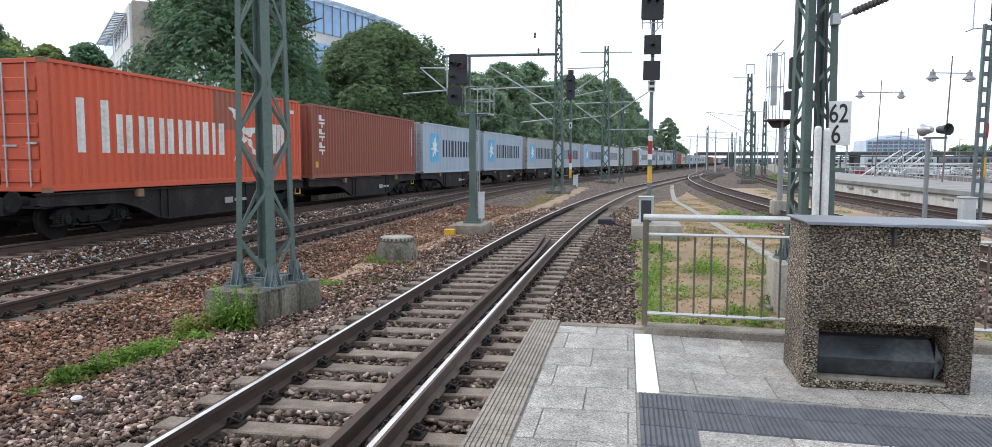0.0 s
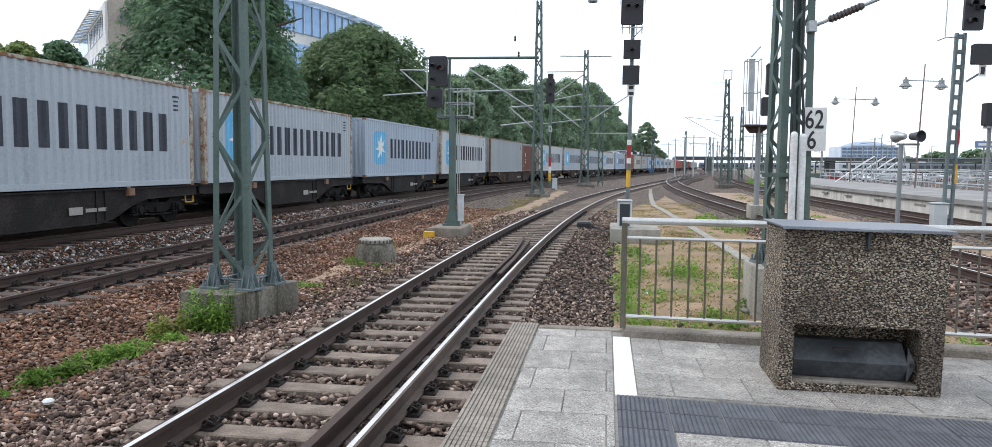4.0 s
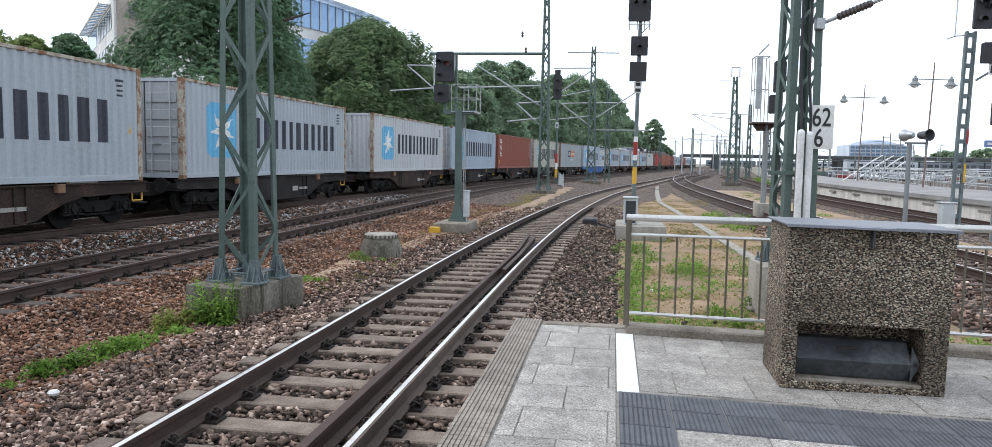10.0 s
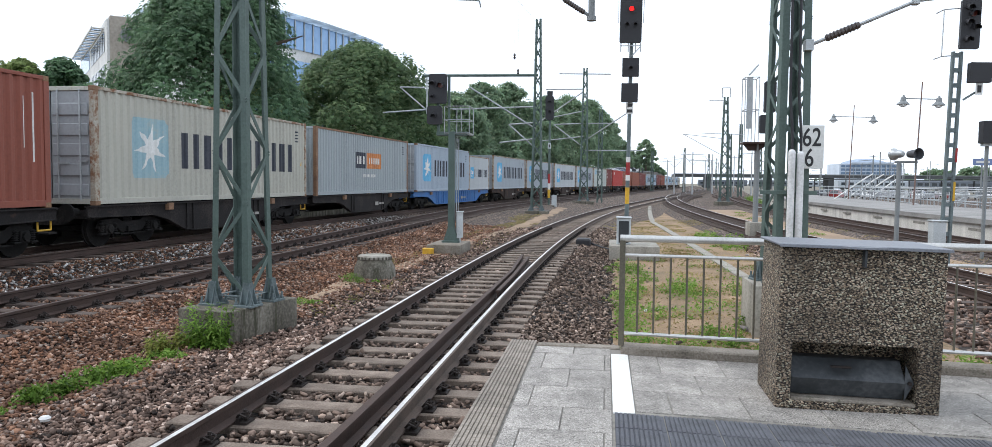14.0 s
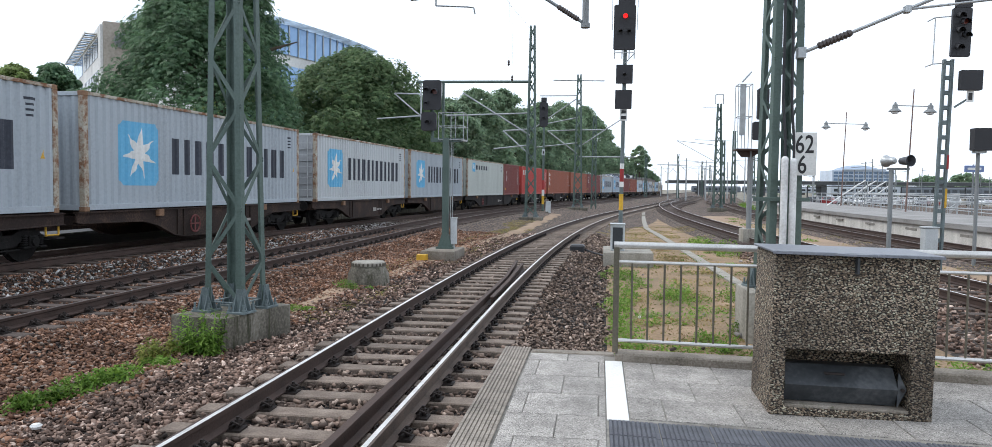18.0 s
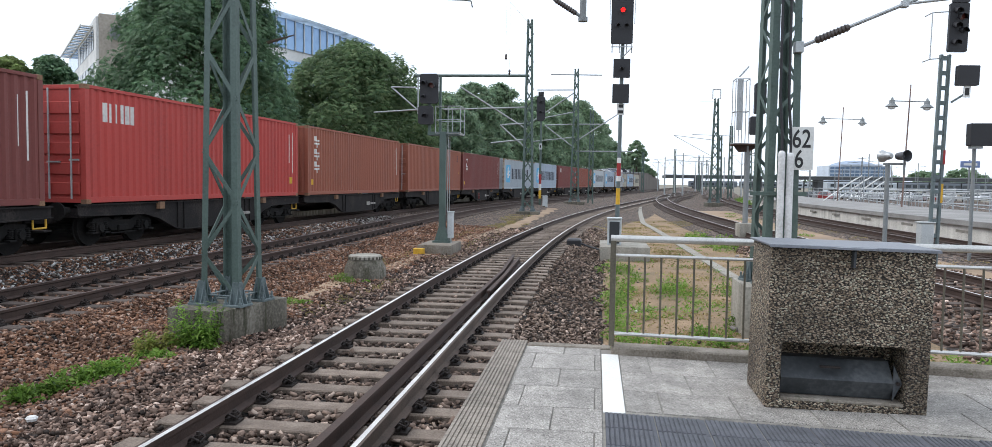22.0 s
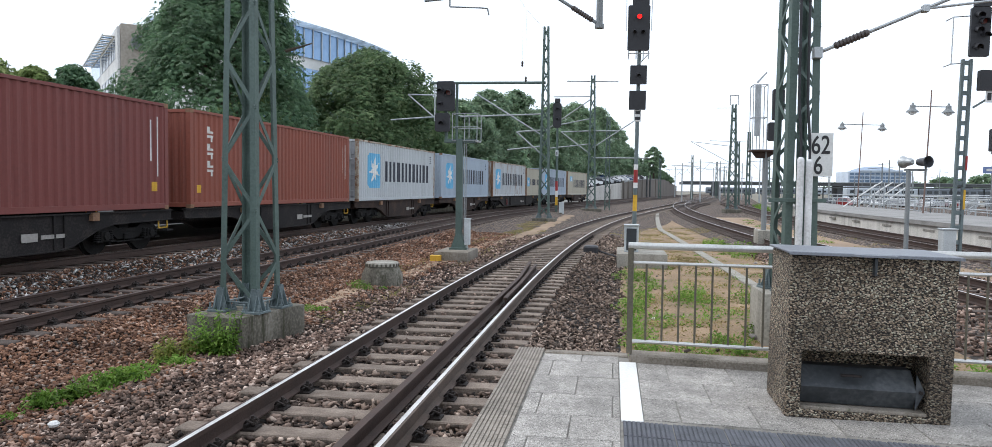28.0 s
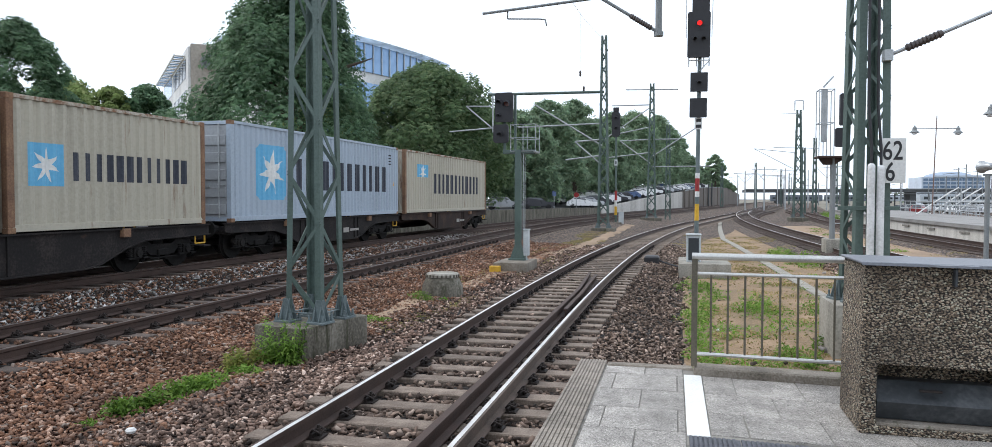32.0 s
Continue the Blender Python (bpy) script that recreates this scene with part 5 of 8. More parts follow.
# whole right horn is coloured dark as the shade in its open mouth
HORN_SHADE = surface("mouth_shaded_horn", (0.06, 0.062, 0.07), 0.5, fine=20, coarse=3, amount=0.6, bump=0.05)


def speaker_post():
    x, y = 8.45, 23.5
    t = thing("loudspeaker_post", "grey post with two horn loudspeakers", "loudspeaker")
    part("post", Geo().cyl((x, y, -0.4), (x, y, 2.62), 0.065, n=12), GREY_POST, t)
    for sx, r, dy in ((-0.03, 0.18, 0.0), (0.34, 0.17, -0.1)):
        horn = Geo().lathe([(0.05, -0.22), (0.1, -0.16), (0.12, 0.0), (r * 0.8, 0.15), (r, 0.22), (r * 0.92, 0.22), (0.08, 0.04)], (0, 0, 0), 18, "y")
        m = pose(x + sx, y + dy, 2.84, 0, 0, 12 if sx < 0 else 200)
        part("horn", Geo().add(horn.v, horn.f, m), GALV if sx < 0 else HORN_SHADE, t, "horn loudspeaker")
    part("cross_arm", Geo().box(x - 0.12, x + 0.5, y - 0.03, y + 0.03, 2.58, 2.64, 0.005).cyl((x + 0.42, y - 0.1, 2.3), (x + 0.42, y - 0.1, 2.75), 0.03, n=8), GREY_POST, t)


speaker_post()


def lamp_post(x, y, h, arm_z, half, lean):
    t = thing("platform_lamp", "slim brown lamp post with two bell-shaped lamps", "street lamp", "platform lamps", at=pose(x, y, 0.55, 0, lean))
    part("post", Geo().cyl((0, 0, 0), (0, 0, h), 0.06, 0.04, n=10), BROWN_POLE, t)
    part("arm", Geo().cyl((-half, 0, arm_z), (half, 0, arm_z), 0.035, n=8), GREY_POST, t)
    for s in (-1, 1):
        lamp = part("shade", Geo().lathe([(0.05, 0.34), (0.09, 0.2), (0.17, 0.16), (0.19, -0.08), (0.4, -0.27), (0.42, -0.31), (0.25, -0.34)], (s * half, 0, arm_z - 0.1), 16), GREY_POST, t, "bell-shaped grey lamp shade")
        part("glass", Geo().lathe([(0.25, -0.34), (0.21, -0.44), (0.08, -0.49)], (s * half, 0, arm_z - 0.1), 14), WHITE, lamp)
    return t


lamp_post(23.07, 76.6, 9.0, 7.85, 1.8, 1.6)
lamp_post(21.2, 56.1, 8.5, 7.35, 1.15, 1.8)


# ---- far platform, fences and distance on the east side ----
far_platform = thing("far_platform", "long pale concrete platform with an overhanging edge", "platform", kind="structure")
def edge_x(y):
    return 15.75 + max(0.0, y - 40.0) ** 2 / 900.0
g, g2 = Geo(), Geo()
ys = [14 + 6 * i for i in range(22)]
for a, b in zip(ys, ys[1:]):
    xa, xb = edge_x(a), edge_x(b)
    for gg, z0, z1, o in ((g, -0.5, 0.34, 0.0), (g2, 0.34, 0.56, -0.18)):
        gg.add([(xa + o, a + 0.01, z0), (xb + o, b - 0.01, z0), (xb + o, b - 0.01, z1), (xa + o, a + 0.01, z1), (xa + 6.9, a + 0.01, z0), (xb + 6.9, b - 0.01, z0), (xb + 6.9, b - 0.01, z1), (xa + 6.9, a + 0.01, z1)],
               [(0, 1, 2, 3), (4, 7, 6, 5), (3, 2, 6, 7), (0, 4, 5, 1), (0, 3, 7, 4), (1, 5, 6, 2)])
    # recess shade as a dark plate on the wall face; no hollow is cut
    part("recess_shade_plate", Geo().box(edge_x(a) - 0.012, edge_x(a) + 0.05, a + 2.2, a + 3.6, 0.0, 0.12), JOINT, far_platform)
part("platform_wall", g, WALL_PALE, far_platform, smooth=0)
part("platform_edge", g2, PLATFORM_TOP, far_platform, smooth=0)


def far_fence(x0, y0, x1, y1, z, h, n, label):
    t = thing("fence", label, "fence", "far fences")
    p0, p1 = Vector((x0, y0, z)), Vector((x1, y1, z))
    for k in (0.35, 0.7, 1.0):
        u = Vector((0, 0, h * k))
        part("fence_rail", Geo().cyl(p0 + u, p1 + u, 0.042, n=6), GALV, t)
    for i in range(n + 1):
        q = p0.lerp(p1, i / n)
        part("fence_post", Geo().cyl(q, q + Vector((0, 0, h)), 0.035, n=6), GALV, t)


far_fence(22.0, 30, 22.4, 58, 0.555, 1.15, 12, "grey steel fence along the far platform")
far_fence(22.4, 58, 25.6, 96, 0.555, 1.15, 14, "grey steel fence along the far platform")
far_fence(26.0, 66, 38.0, 120, -0.42, 2.1, 18, "grey steel fence beyond the far platform")
far_fence(36.0, 84, 66.0, 150, -0.45, 2.25, 18, "grey steel fence in the yard")
far_fence(48.0, 110, 110.0, 190, -0.48, 2.2, 18, "grey steel fence in the yard")
far_fence(30.0, 60, 44.0, 130, -0.42, 2.0, 18, "grey steel fence beyond the far platform")
ramp = thing("stair_railing", "pale steel stair railings rising beyond the platform", "stair railing")
for k in range(7):
    x, y = 21.6 + 0.85 * k, 76 + 1.0 * k
    part("stair_rail", Geo().cyl((x, y, 0.55 + 0.42 * (k % 2)), (x + 3.9, y + 3, 2.75 + 0.3 * (k % 2)), 0.048, n=6), WHITE, ramp)
for k in range(4):
    x, y = 44.0 + 1.1 * k, 86 + 1.0 * k
    part("stair_rail", Geo().cyl((x, y, 0.5), (x + 5.4, y + 3, 2.5 + 0.25 * (k % 2)), 0.06, n=6), WHITE, ramp)
for z in (1.35, 1.75):
    part("stair_rail", Geo().cyl((25.8, 80, z), (46.0, 92, z), 0.045, n=6), WHITE, ramp)
for k in range(7):
    x, y = 22.2 + 0.7 * k, 74.7 + 0.8 * k
    part("stair_post", Geo().cyl((x, y, -0.4), (x, y, 0.9 + 0.35 * k), 0.05, n=6), GALV, ramp)

CAR_PAINTS = [surface("car_paint_%s" % n, c, 0.3, 0.3, fine=20, coarse=2, amount=0.3, bump=0) for n, c in (("silver", (0.42, 0.43, 0.45)), ("white", (0.7, 0.7, 0.7)), ("black", (0.025, 0.025, 0.03)), ("blue", (0.06, 0.1, 0.2)), ("red", (0.25, 0.03, 0.03)), ("grey", (0.14, 0.15, 0.16)))]
CAR_WORDS = ("silver", "white", "black", "dark blue", "dark red", "grey")


def car_model(paint):
    """Shared meshes of one parked car, 4.3 m long along x."""
    side = [(-2.15, 0.35), (2.1, 0.35), (2.15, 0.65), (1.95, 0.85), (1.05, 0.95), (0.45, 1.42), (-1.2, 1.45), (-1.85, 1.0), (-2.12, 0.9)]
    body = Geo()
    for z in (0,):
        n = len(side)
        v = [(x, -0.86, h) for x, h in side] + [(x, 0.86, h) for x, h in side]
        for i, (x, h) in enumerate(side):
            if h > 1.1:
                v[i], v[n + i] = (x, -0.64, h), (x, 0.64, h)
        body.add(v, [(i, (i + 1) % n, n + (i + 1) % n, n + i) for i in range(n)] + [tuple(range(n)), tuple(range(n, 2 * n))])
    panes = Geo()
    for s in (-1, 1):
        panes.add([(0.85, s * 0.845, 0.98), (0.4, s * 0.67, 1.37), (-1.15, s * 0.665, 1.4), (-1.65, s * 0.84, 1.02)], [(0, 1, 2, 3)])
    panes.add([(1.02, -0.7, 1.0), (1.02, 0.7, 1.0), (0.52, 0.58, 1.4), (0.52, -0.58, 1.4)], [(0, 1, 2, 3)])
    panes.add([(-1.84, -0.68, 1.04), (-1.84, 0.68, 1.04), (-1.27, 0.58, 1.42), (-1.27, -0.58, 1.42)], [(0, 1, 2, 3)])
    return body.mesh("body", paint, 20), panes.mesh("windows", GLASS_DARK, 0)


CAR_MESHES = [car_model(p) for p in CAR_PAINTS]
WHEEL = Geo().lathe([(0.12, -0.1), (0.3, -0.1), (0.32, -0.06), (0.32, 0.06), (0.3, 0.1), (0.12, 0.1)], (0, 0, 0.32), 14, "y").mesh("wheel", TYRE)


def car(k, m, road):
    t = thing("car", "%s parked car %s" % (CAR_WORDS[k], road), "car", "parked cars", at=m)
    part("body", CAR_MESHES[k][0], None, t)
    part("windows", CAR_MESHES[k][1], None, t)
    for x in (-1.3, 1.35):
        for y in (-0.76, 0.76):
            part("wheel", WHEEL, None, t, at=pose(x, y, 0))


# the street and the ramp behind the train's track
BRIDGE_STEEL = surface("dark_bridge_steel", (0.085, 0.09, 0.095), 0.8, fine=3, coarse=0.3, amount=0.8, bump=0)
def wall_line(y):
    return line_3(y) - 4.6


def ramp_z(y):
    return float(np.interp(y, [60, 90, 104, 124, 154, 177, 210, 250, 285, 330], [0.75, 0.62, 0.5, 1.35, 2.65, 3.35, 4.6, 5.3, 5.6, 3.6]))


wall = thing("retaining_wall", "pale stained concrete retaining wall below a ramp", "retaining wall", kind="structure")
ys = [40 + 4 * i for i in range(74)]
for a, b in zip(ys, ys[1:]):
    za, zb = ramp_z(a) + 0.2, ramp_z(b) + 0.2
    xa, xb = wall_line(a), wall_line(b)
    mat = RETAIN_DARK if a >= 176 else (RETAIN if a >= 104 else CONCRETE)
    out = [(xa, a + 0.02, -0.5), (xb, b - 0.02, -0.5), (xb, b - 0.02, zb), (xa, a + 0.02, za)]
    back = [(x - 0.4, y, z) for x, y, z in out]
    part("wall_panel", Geo().add(out + back, [(0, 1, 2, 3), (7, 6, 5, 4), (3, 2, 6, 7), (0, 3, 7, 4), (1, 5, 6, 2)]), mat, wall, smooth=0)
for y, w, z1 in ((178.5, 0.35, 0.5), (186, 0.3, 0.2), (194, 0.3, 0.2), (203, 0.3, 0.2), (213, 0.3, 0.2), (224, 1.4, 1.1), (232, 1.2, 1.3), (247, 0.3, 0.1), (258, 0.3, 0.1)):
    part("wall_pier", Geo().box(wall_line(y) - 0.1, wall_line(y) + 0.25, y - w, y + w, -0.5, ramp_z(y) + 0.2 + z1, 0.02), BRIDGE_STEEL if w > 1 else RETAIN_DARK, wall)
# niche shade, drawn as a dark block in front of the pale wall
for y in (160.0,):
    part("niche_shade_block", Geo().box(wall_line(y) - 0.05, wall_line(y) + 0.14, y - 1.6, y + 1.6, -0.3, 2.0), RETAIN_DARK, wall)
part("coping", Geo().add([(wall_line(y) + o, y, ramp_z(y) + z) for y in (179.0, 206.0, 232.0, 262.0) for o, z in ((-0.45, 0.2), (0.12, 0.2), (0.12, 0.42), (-0.45, 0.42))],
     [(4 * j + i, 4 * j + (i + 1) % 4, 4 * j + 4 + (i + 1) % 4, 4 * j + 4 + i) for j in range(3) for i in range(4)]), GREY_POST, wall)
road = Geo()
ys = [-20 + 10 * i for i in range(36)]
n = 0
for y in ys:
    z = ramp_z(y) if y > 60 else 0.15 + 0.6 * max(0, y - 20) / 40
    road.v += [(wall_line(y) - 0.4, y, z), (wall_line(y) - 15, y, z + 0.05)]
for j in range(len(ys) - 1):
    road.f.append((2 * j, 2 * j + 1, 2 * j + 3, 2 * j + 2))
tagged(part("road", road, ASPHALT), "asphalt street climbing a ramp behind the wall", "road", kind="structure")
rng = random.Random(4)
for row in range(2):
    for i in range(44):
        y = 106 + 2.9 * i + 1.2 * row + rng.uniform(-0.2, 0.2)
        if rng.random() < 0.08:
            continue
        x = wall_line(y) - 3.1 - 7.5 * row + rng.uniform(-0.25, 0.25)
        car(rng.choice([0, 1, 1, 1, 2, 1, 1, 3, 0, 1, 5]), pose(x, y, ramp_z(y) + 0.03, 0, 0, rng.choice([6, 186]) + rng.uniform(-3, 3)), "on the ramp above the wall")
for x, y, k, a in ((-18.7, 83, 0, 8), (-16.4, 92, 2, 12), (-12.9, 110, 1, 15)):
    car(k, pose(min(x, wall_line(y) - 2), y, ramp_z(y) + 0.03, 0, 0, a), "on the street behind the low wall")
for x, y, mat, lab in ((-15.4, 99.0, BLUE_SIGN, "blue"), (-13.2, 105.0, RED_PAINT, "red")):
    s = thing("traffic_sign", "small %s traffic sign on a grey pole" % lab, "traffic sign", at=pose(min(x, wall_line(y) - 1.2), y, ramp_z(y)))
    part("pole", Geo().cyl((0, 0, 0), (0, 0, 2.6), 0.05, n=6), GALV, s)
    part("plate", Geo().box(-0.28, 0.28, -0.06, -0.03, 1.75, 2.4, 0.02) if lab == "blue" else Geo().cyl((0, -0.03, 1.9), (0, -0.06, 1.9), 0.36, n=20), mat, s)

# far bridge, skyline
bridge = thing("road_bridge", "long low steel girder bridge across the tracks", "bridge", kind="structure")
part("deck", Geo().box(30, 300, 345, 357, 4.7, 5.9), BRIDGE_STEEL, bridge)
part("parapet", Geo().box(30, 300, 344.6, 345, 5.9, 6.25), GREY_POST, bridge)
for k in range(9):
    part("pier", Geo().box(44 + 26 * k, 46.5 + 26 * k, 347, 355, -0.5, 4.7, 0.1), BRIDGE_STEEL, bridge)
# distance haze is mixed into the hall's glass and wall colours
HALL_GLASS = surface("hazy_hall_glass", (0.13, 0.2, 0.3), 0.3, fine=1, coarse=0.2, amount=0.7, bump=0)
hall = thing("far_hall", "distant pale glazed hall with a domed roof", "building")
HALL_WHITE = surface("hazy_white_hall", (0.52, 0.58, 0.66), 0.7, fine=1, coarse=0.2, amount=0.4, bump=0)
HALL_ROOF = surface("blue_grey_dome", (0.3, 0.37, 0.47), 0.6, fine=1, coarse=0.2, amount=0.5, bump=0)
part("wall", Geo().box(110, 138, 380, 400, -0.5, 11.9), HALL_WHITE, hall)
part("wall", Geo().box(115, 134, 379, 381, 11.9, 12.6), HALL_WHITE, hall)
for k in range(12):
    for j in range(3):
        part("window", Geo().box(110.7 + 2.28 * k, 112.6 + 2.28 * k, 379.8, 379.95, 6.9 + 1.65 * j, 8.0 + 1.65 * j), HALL_GLASS, hall)
part("dome", Geo().lathe([(11, 11.9), (9.5, 13.0), (6, 14.1), (2.5, 14.6), (0.2, 14.7)], (124.5, 391, 0), 24), HALL_ROOF, hall)


def coach(x, y, yaw, n):
    t = thing("railway_coach", "distant pale passenger coach with a dark window band", "railway coach", "parked coaches", at=pose(x, y, -0.2, 0, 0, yaw))
    part("body", Geo().box(-12, 12, -1.4, 1.4, 1.0, 3.6, 0.25), (COACH_RED if n == 5 else COACH_TEAL if n == 3 else COACH_GREY if n % 3 else COACH_PALE), t)
    part("roof", Geo().box(-12, 12, -1.1, 1.1, 3.6, 4.0, 0.18), COACH_GREY, t)
    for k in range(9):
        part("window", Geo().box(-11 + 2.45 * k, -9.3 + 2.45 * k, -1.43, -1.39, 2.0, 2.9), GLASS_DARK, t)
    for s in (-1, 1):
        part("bogie", Geo().box(8.5 * s - 1.5, 8.5 * s + 1.5, -1.1, 1.1, 0.2, 1.0, 0.05), BOGIE_DARK, t)


COACH_PALE = surface("pale_coach", (0.42, 0.46, 0.5), 0.5, amount=0.5, bump=0)
COACH_GREY = surface("grey_coach", (0.13, 0.15, 0.175), 0.5, amount=0.5, bump=0)
COACH_RED = surface("dull_red_coach", (0.34, 0.15, 0.1), 0.5, amount=0.5, bump=0)
COACH_TEAL = surface("teal_coach", (0.15, 0.4, 0.4), 0.5, amount=0.5, bump=0)
BOGIE_DARK = surface("dark_running_gear", (0.03, 0.03, 0.03), 0.8, amount=0.5)
for k, (x, y, a) in enumerate(((86, 262, 12), (111, 267, 12), (136, 272, 12), (161, 277, 12), (104, 296, 10), (130, 300, 10), (178, 300, 10), (58, 392, 2), (83, 393, 2), (108, 394, 2))):
    coach(x, y, a, k)
canopies = thing("platform_roof", "long low grey platform roof in the distance", "platform roof")
part("roof", Geo().box(60, 140, 238, 246, 3.3, 3.55, 0.05), BRIDGE_STEEL, canopies)
for k in range(9):
    part("column", Geo().cyl((63 + 9 * k, 242, -0.4), (63 + 9 * k, 242, 3.3), 0.2, n=8), BRIDGE_STEEL, canopies)
# pale GALV puts the distance haze into these poles' colour
for bearing, y, h in ((4.5, 205, 8.5), (5.0, 165, 8.2), (5.7, 185, 8.6), (6.3, 150, 8.4), (7.2, 240, 9.5), (7.7, 175, 9.0), (9.2, 200, 9.5), (10.4, 160, 9.0)):
    m = thing("line_pole", "thin distant catenary pole with two cross arms, haze-pale", "pole", "far poles", at=pose(y * math.tan(radians(bearing)), y, -0.4))
    part("pole", Geo().cyl((0, 0, 0), (0, 0, h), 0.16, 0.1, n=6), GALV, m)
    for s in (-1, 1):
        part("arm", Geo().cyl((0, 0, h - 0.5), (2.3 * s, 0, h - 0.6), 0.06, n=5), GALV, m)
        part("stay", Geo().cyl((0, 0, h - 2.6), (1.7 * s, 0, h - 0.7), 0.04, n=5), GALV, m)
rp = random.Random(8)
for k in range(44):
    x, y = rp.uniform(30, 150), rp.uniform(120, 300)
    m = thing("line_pole", "thin distant catenary pole with a cross arm", "pole", "far poles", at=pose(x, y, -0.4))
    h = rp.uniform(6.5, 9.5)
    part("pole", Geo().cyl((0, 0, 0), (0, 0, h), 0.13, 0.1, n=6), GREY_POST, m)
    part("arm", Geo().cyl((0, 0, h - 0.8), (rp.choice([-2.2, 2.2]), 0, h - 1.0), 0.05, n=5), GREY_POST, m)
for row in range(3):
    for k in range(19):
        if rp.random() < 0.16:
            continue
        x, y = 36 + 2.7 * k + 5 * row + rp.uniform(-0.4, 0.4), 134 + 13 * row + 0.5 * k + rp.uniform(-0.8, 0.8)
        car(rp.choice([0, 1, 1, 1, 3, 5, 0, 4, 2]), pose(x, y, -0.48, 0, 0, rp.choice([62, 242]) + rp.uniform(-4, 4)), "on open ground beyond the platforms")
feeder = thing("feeder_wire", "thin overhead feeder wire with dark insulators", "wire")
part("wire", Geo().tube([(-4.5, 49.8, 12.2), (-4.7, 40.0, 11.4), (-5.0, 30.0, 11.2), (-5.3, 18.0, 11.5)], 0.006, 5), GALV, feeder)
for y, z in ((40.2, 7.75), (38.6, 8.3)):
    part("hanger_wire", Geo().cyl((-4.7, y, z + 0.25), (-4.7, y, 11.38), 0.005, n=5), GALV, feeder)
    part("insulator", Geo().lathe([(0.02, -0.15), (0.055, -0.1), (0.065, -0.05), (0.03, -0.01), (0.065, 0.03), (0.055, 0.1), (0.02, 0.15)], (-4.7, y, z), 10), INSULATOR, feeder)


# ---- office buildings behind the trees ----
def office_block():
    t = thing("office_building", "white office block with beige stone end and slatted canopy", "building", at=pose(-48.9, 69.5, 0, 0, 0, 41.5))
    w, d, h = 15.0, 29.0, 18.0
    part("stone_end", Geo().box(0.02, w, 0, d, -0.5, h, 0.05), BEIGE, t)
    part("side_wall", Geo().box(-0.25, 0.0, 0.3, d, -0.5, h - 0.3), PLASTER, t)
    for j in range(5):
        z = 1.5 + 3.3 * j
        for k in range(9):
            part("window", Geo().box(-0.3, -0.2, 2.2 + 1.55 * k, 3.3 + 1.55 * k, z, z + 2.0), GLASS_DARK, t)
        part("ribbon_window", Geo().box(-0.3, -0.2, 17.5, 28.0, z, z + 2.2), GLASS, t)
    for j in range(13):
        part("stone_course", Geo().box(0.03, w - 0.05, -0.03, 0.0, 1.35 * j - 0.4, 1.35 * j + 0.93), BEIGE, t)
    ring = part("round_window", Geo().lathe([(0.74, -0.2), (0.74, 0.05), (0.62, 0.05), (0.62, -0.2)], (1.65, -0.1, 16.2), 24, "y"), GREY_POST, t)
    part("pane", Geo().cyl((1.65, -0.2, 16.2), (1.65, -0.1, 16.2), 0.61, n=24), GLASS, ring)
    c = part("canopy", Geo().box(-1.4, -1.3, 2.6, 28.0, 17.0, 17.2).box(-0.35, -0.25, 2.6, 28.0, 17.0, 17.2), PLASTER, t, "white slatted roof canopy")
    for k in range(22):
        part("slat", Geo().box(-1.35, -0.25, 2.7 + 1.16 * k, 3.25 + 1.16 * k, 17.05, 17.12), GLASS if k % 2 else PLASTER, c)


office_block()


def glass_block():
    t = thing("glass_building", "office building with a curved blue glass front and flat roof", "building", at=pose(-29.9, 76.9, 0, 0, 0, 74.8))
    wid, rad, h = 22.0, 60.0, 18.55
    def front(u):
        return u * u / (2 * rad)
    n = 16
    for j in range(4):
        z0 = h - 3.55 - 4.0 * j
        for k in range(n):
            u0, u1 = -wid / 2 + wid * k / n, -wid / 2 + wid * (k + 1) / n
            part("pane", Geo().add([(u0 + 0.06, front(u0), z0), (u1 - 0.06, front(u1), z0), (u1 - 0.06, front(u1), z0 + 2.9), (u0 + 0.06, front(u0), z0 + 2.9)], [(0, 1, 2, 3)]), GLASS, t, smooth=0)
    for k in range(n + 1):
        u = -wid / 2 + wid * k / n
        part("mullion", Geo().box(u - 0.06, u + 0.06, front(u) - 0.1, front(u) + 0.1, h - 3.6, h - 0.6), GALV, t, smooth=0)
    g, r = Geo(), Geo()
    outline = [(-wid / 2 + wid * k / n, front(-wid / 2 + wid * k / n) + 0.12) for k in range(n + 1)] + [(wid / 2, 12), (-wid / 2, 12)]
    g.prism(outline, -0.5, h - 0.6, "z")
    part("wall", g, PLASTER, t, smooth=0)
    roof = [(-wid / 2 - 1 + (wid + 2.6) * k / n, front(-wid / 2 + wid * k / n) - 0.8) for k in range(n + 1)] + [(wid / 2 + 1.6, 13), (-wid / 2 - 1, 13)]
    r.prism(roof, h - 0.5, h - 0.3, "z")
    part("roof", r, ROOF_GLASS, t, "pale frosted glass eave", smooth=0)


glass_block()


# ---- the goods train ----
def box_paint(name, base, rust_at, rust=(0.16, 0.07, 0.035), dark=None):
    return surface(name, base, 0.6, 0.0, dark=dark or tuple(c * 0.78 for c in base), light=tuple(min(1, c * 1.12) for c in base), fine=14, coarse=0.9, amount=0.85, bump=0.05, rust=rust, rust_at=rust_at, streak=True)


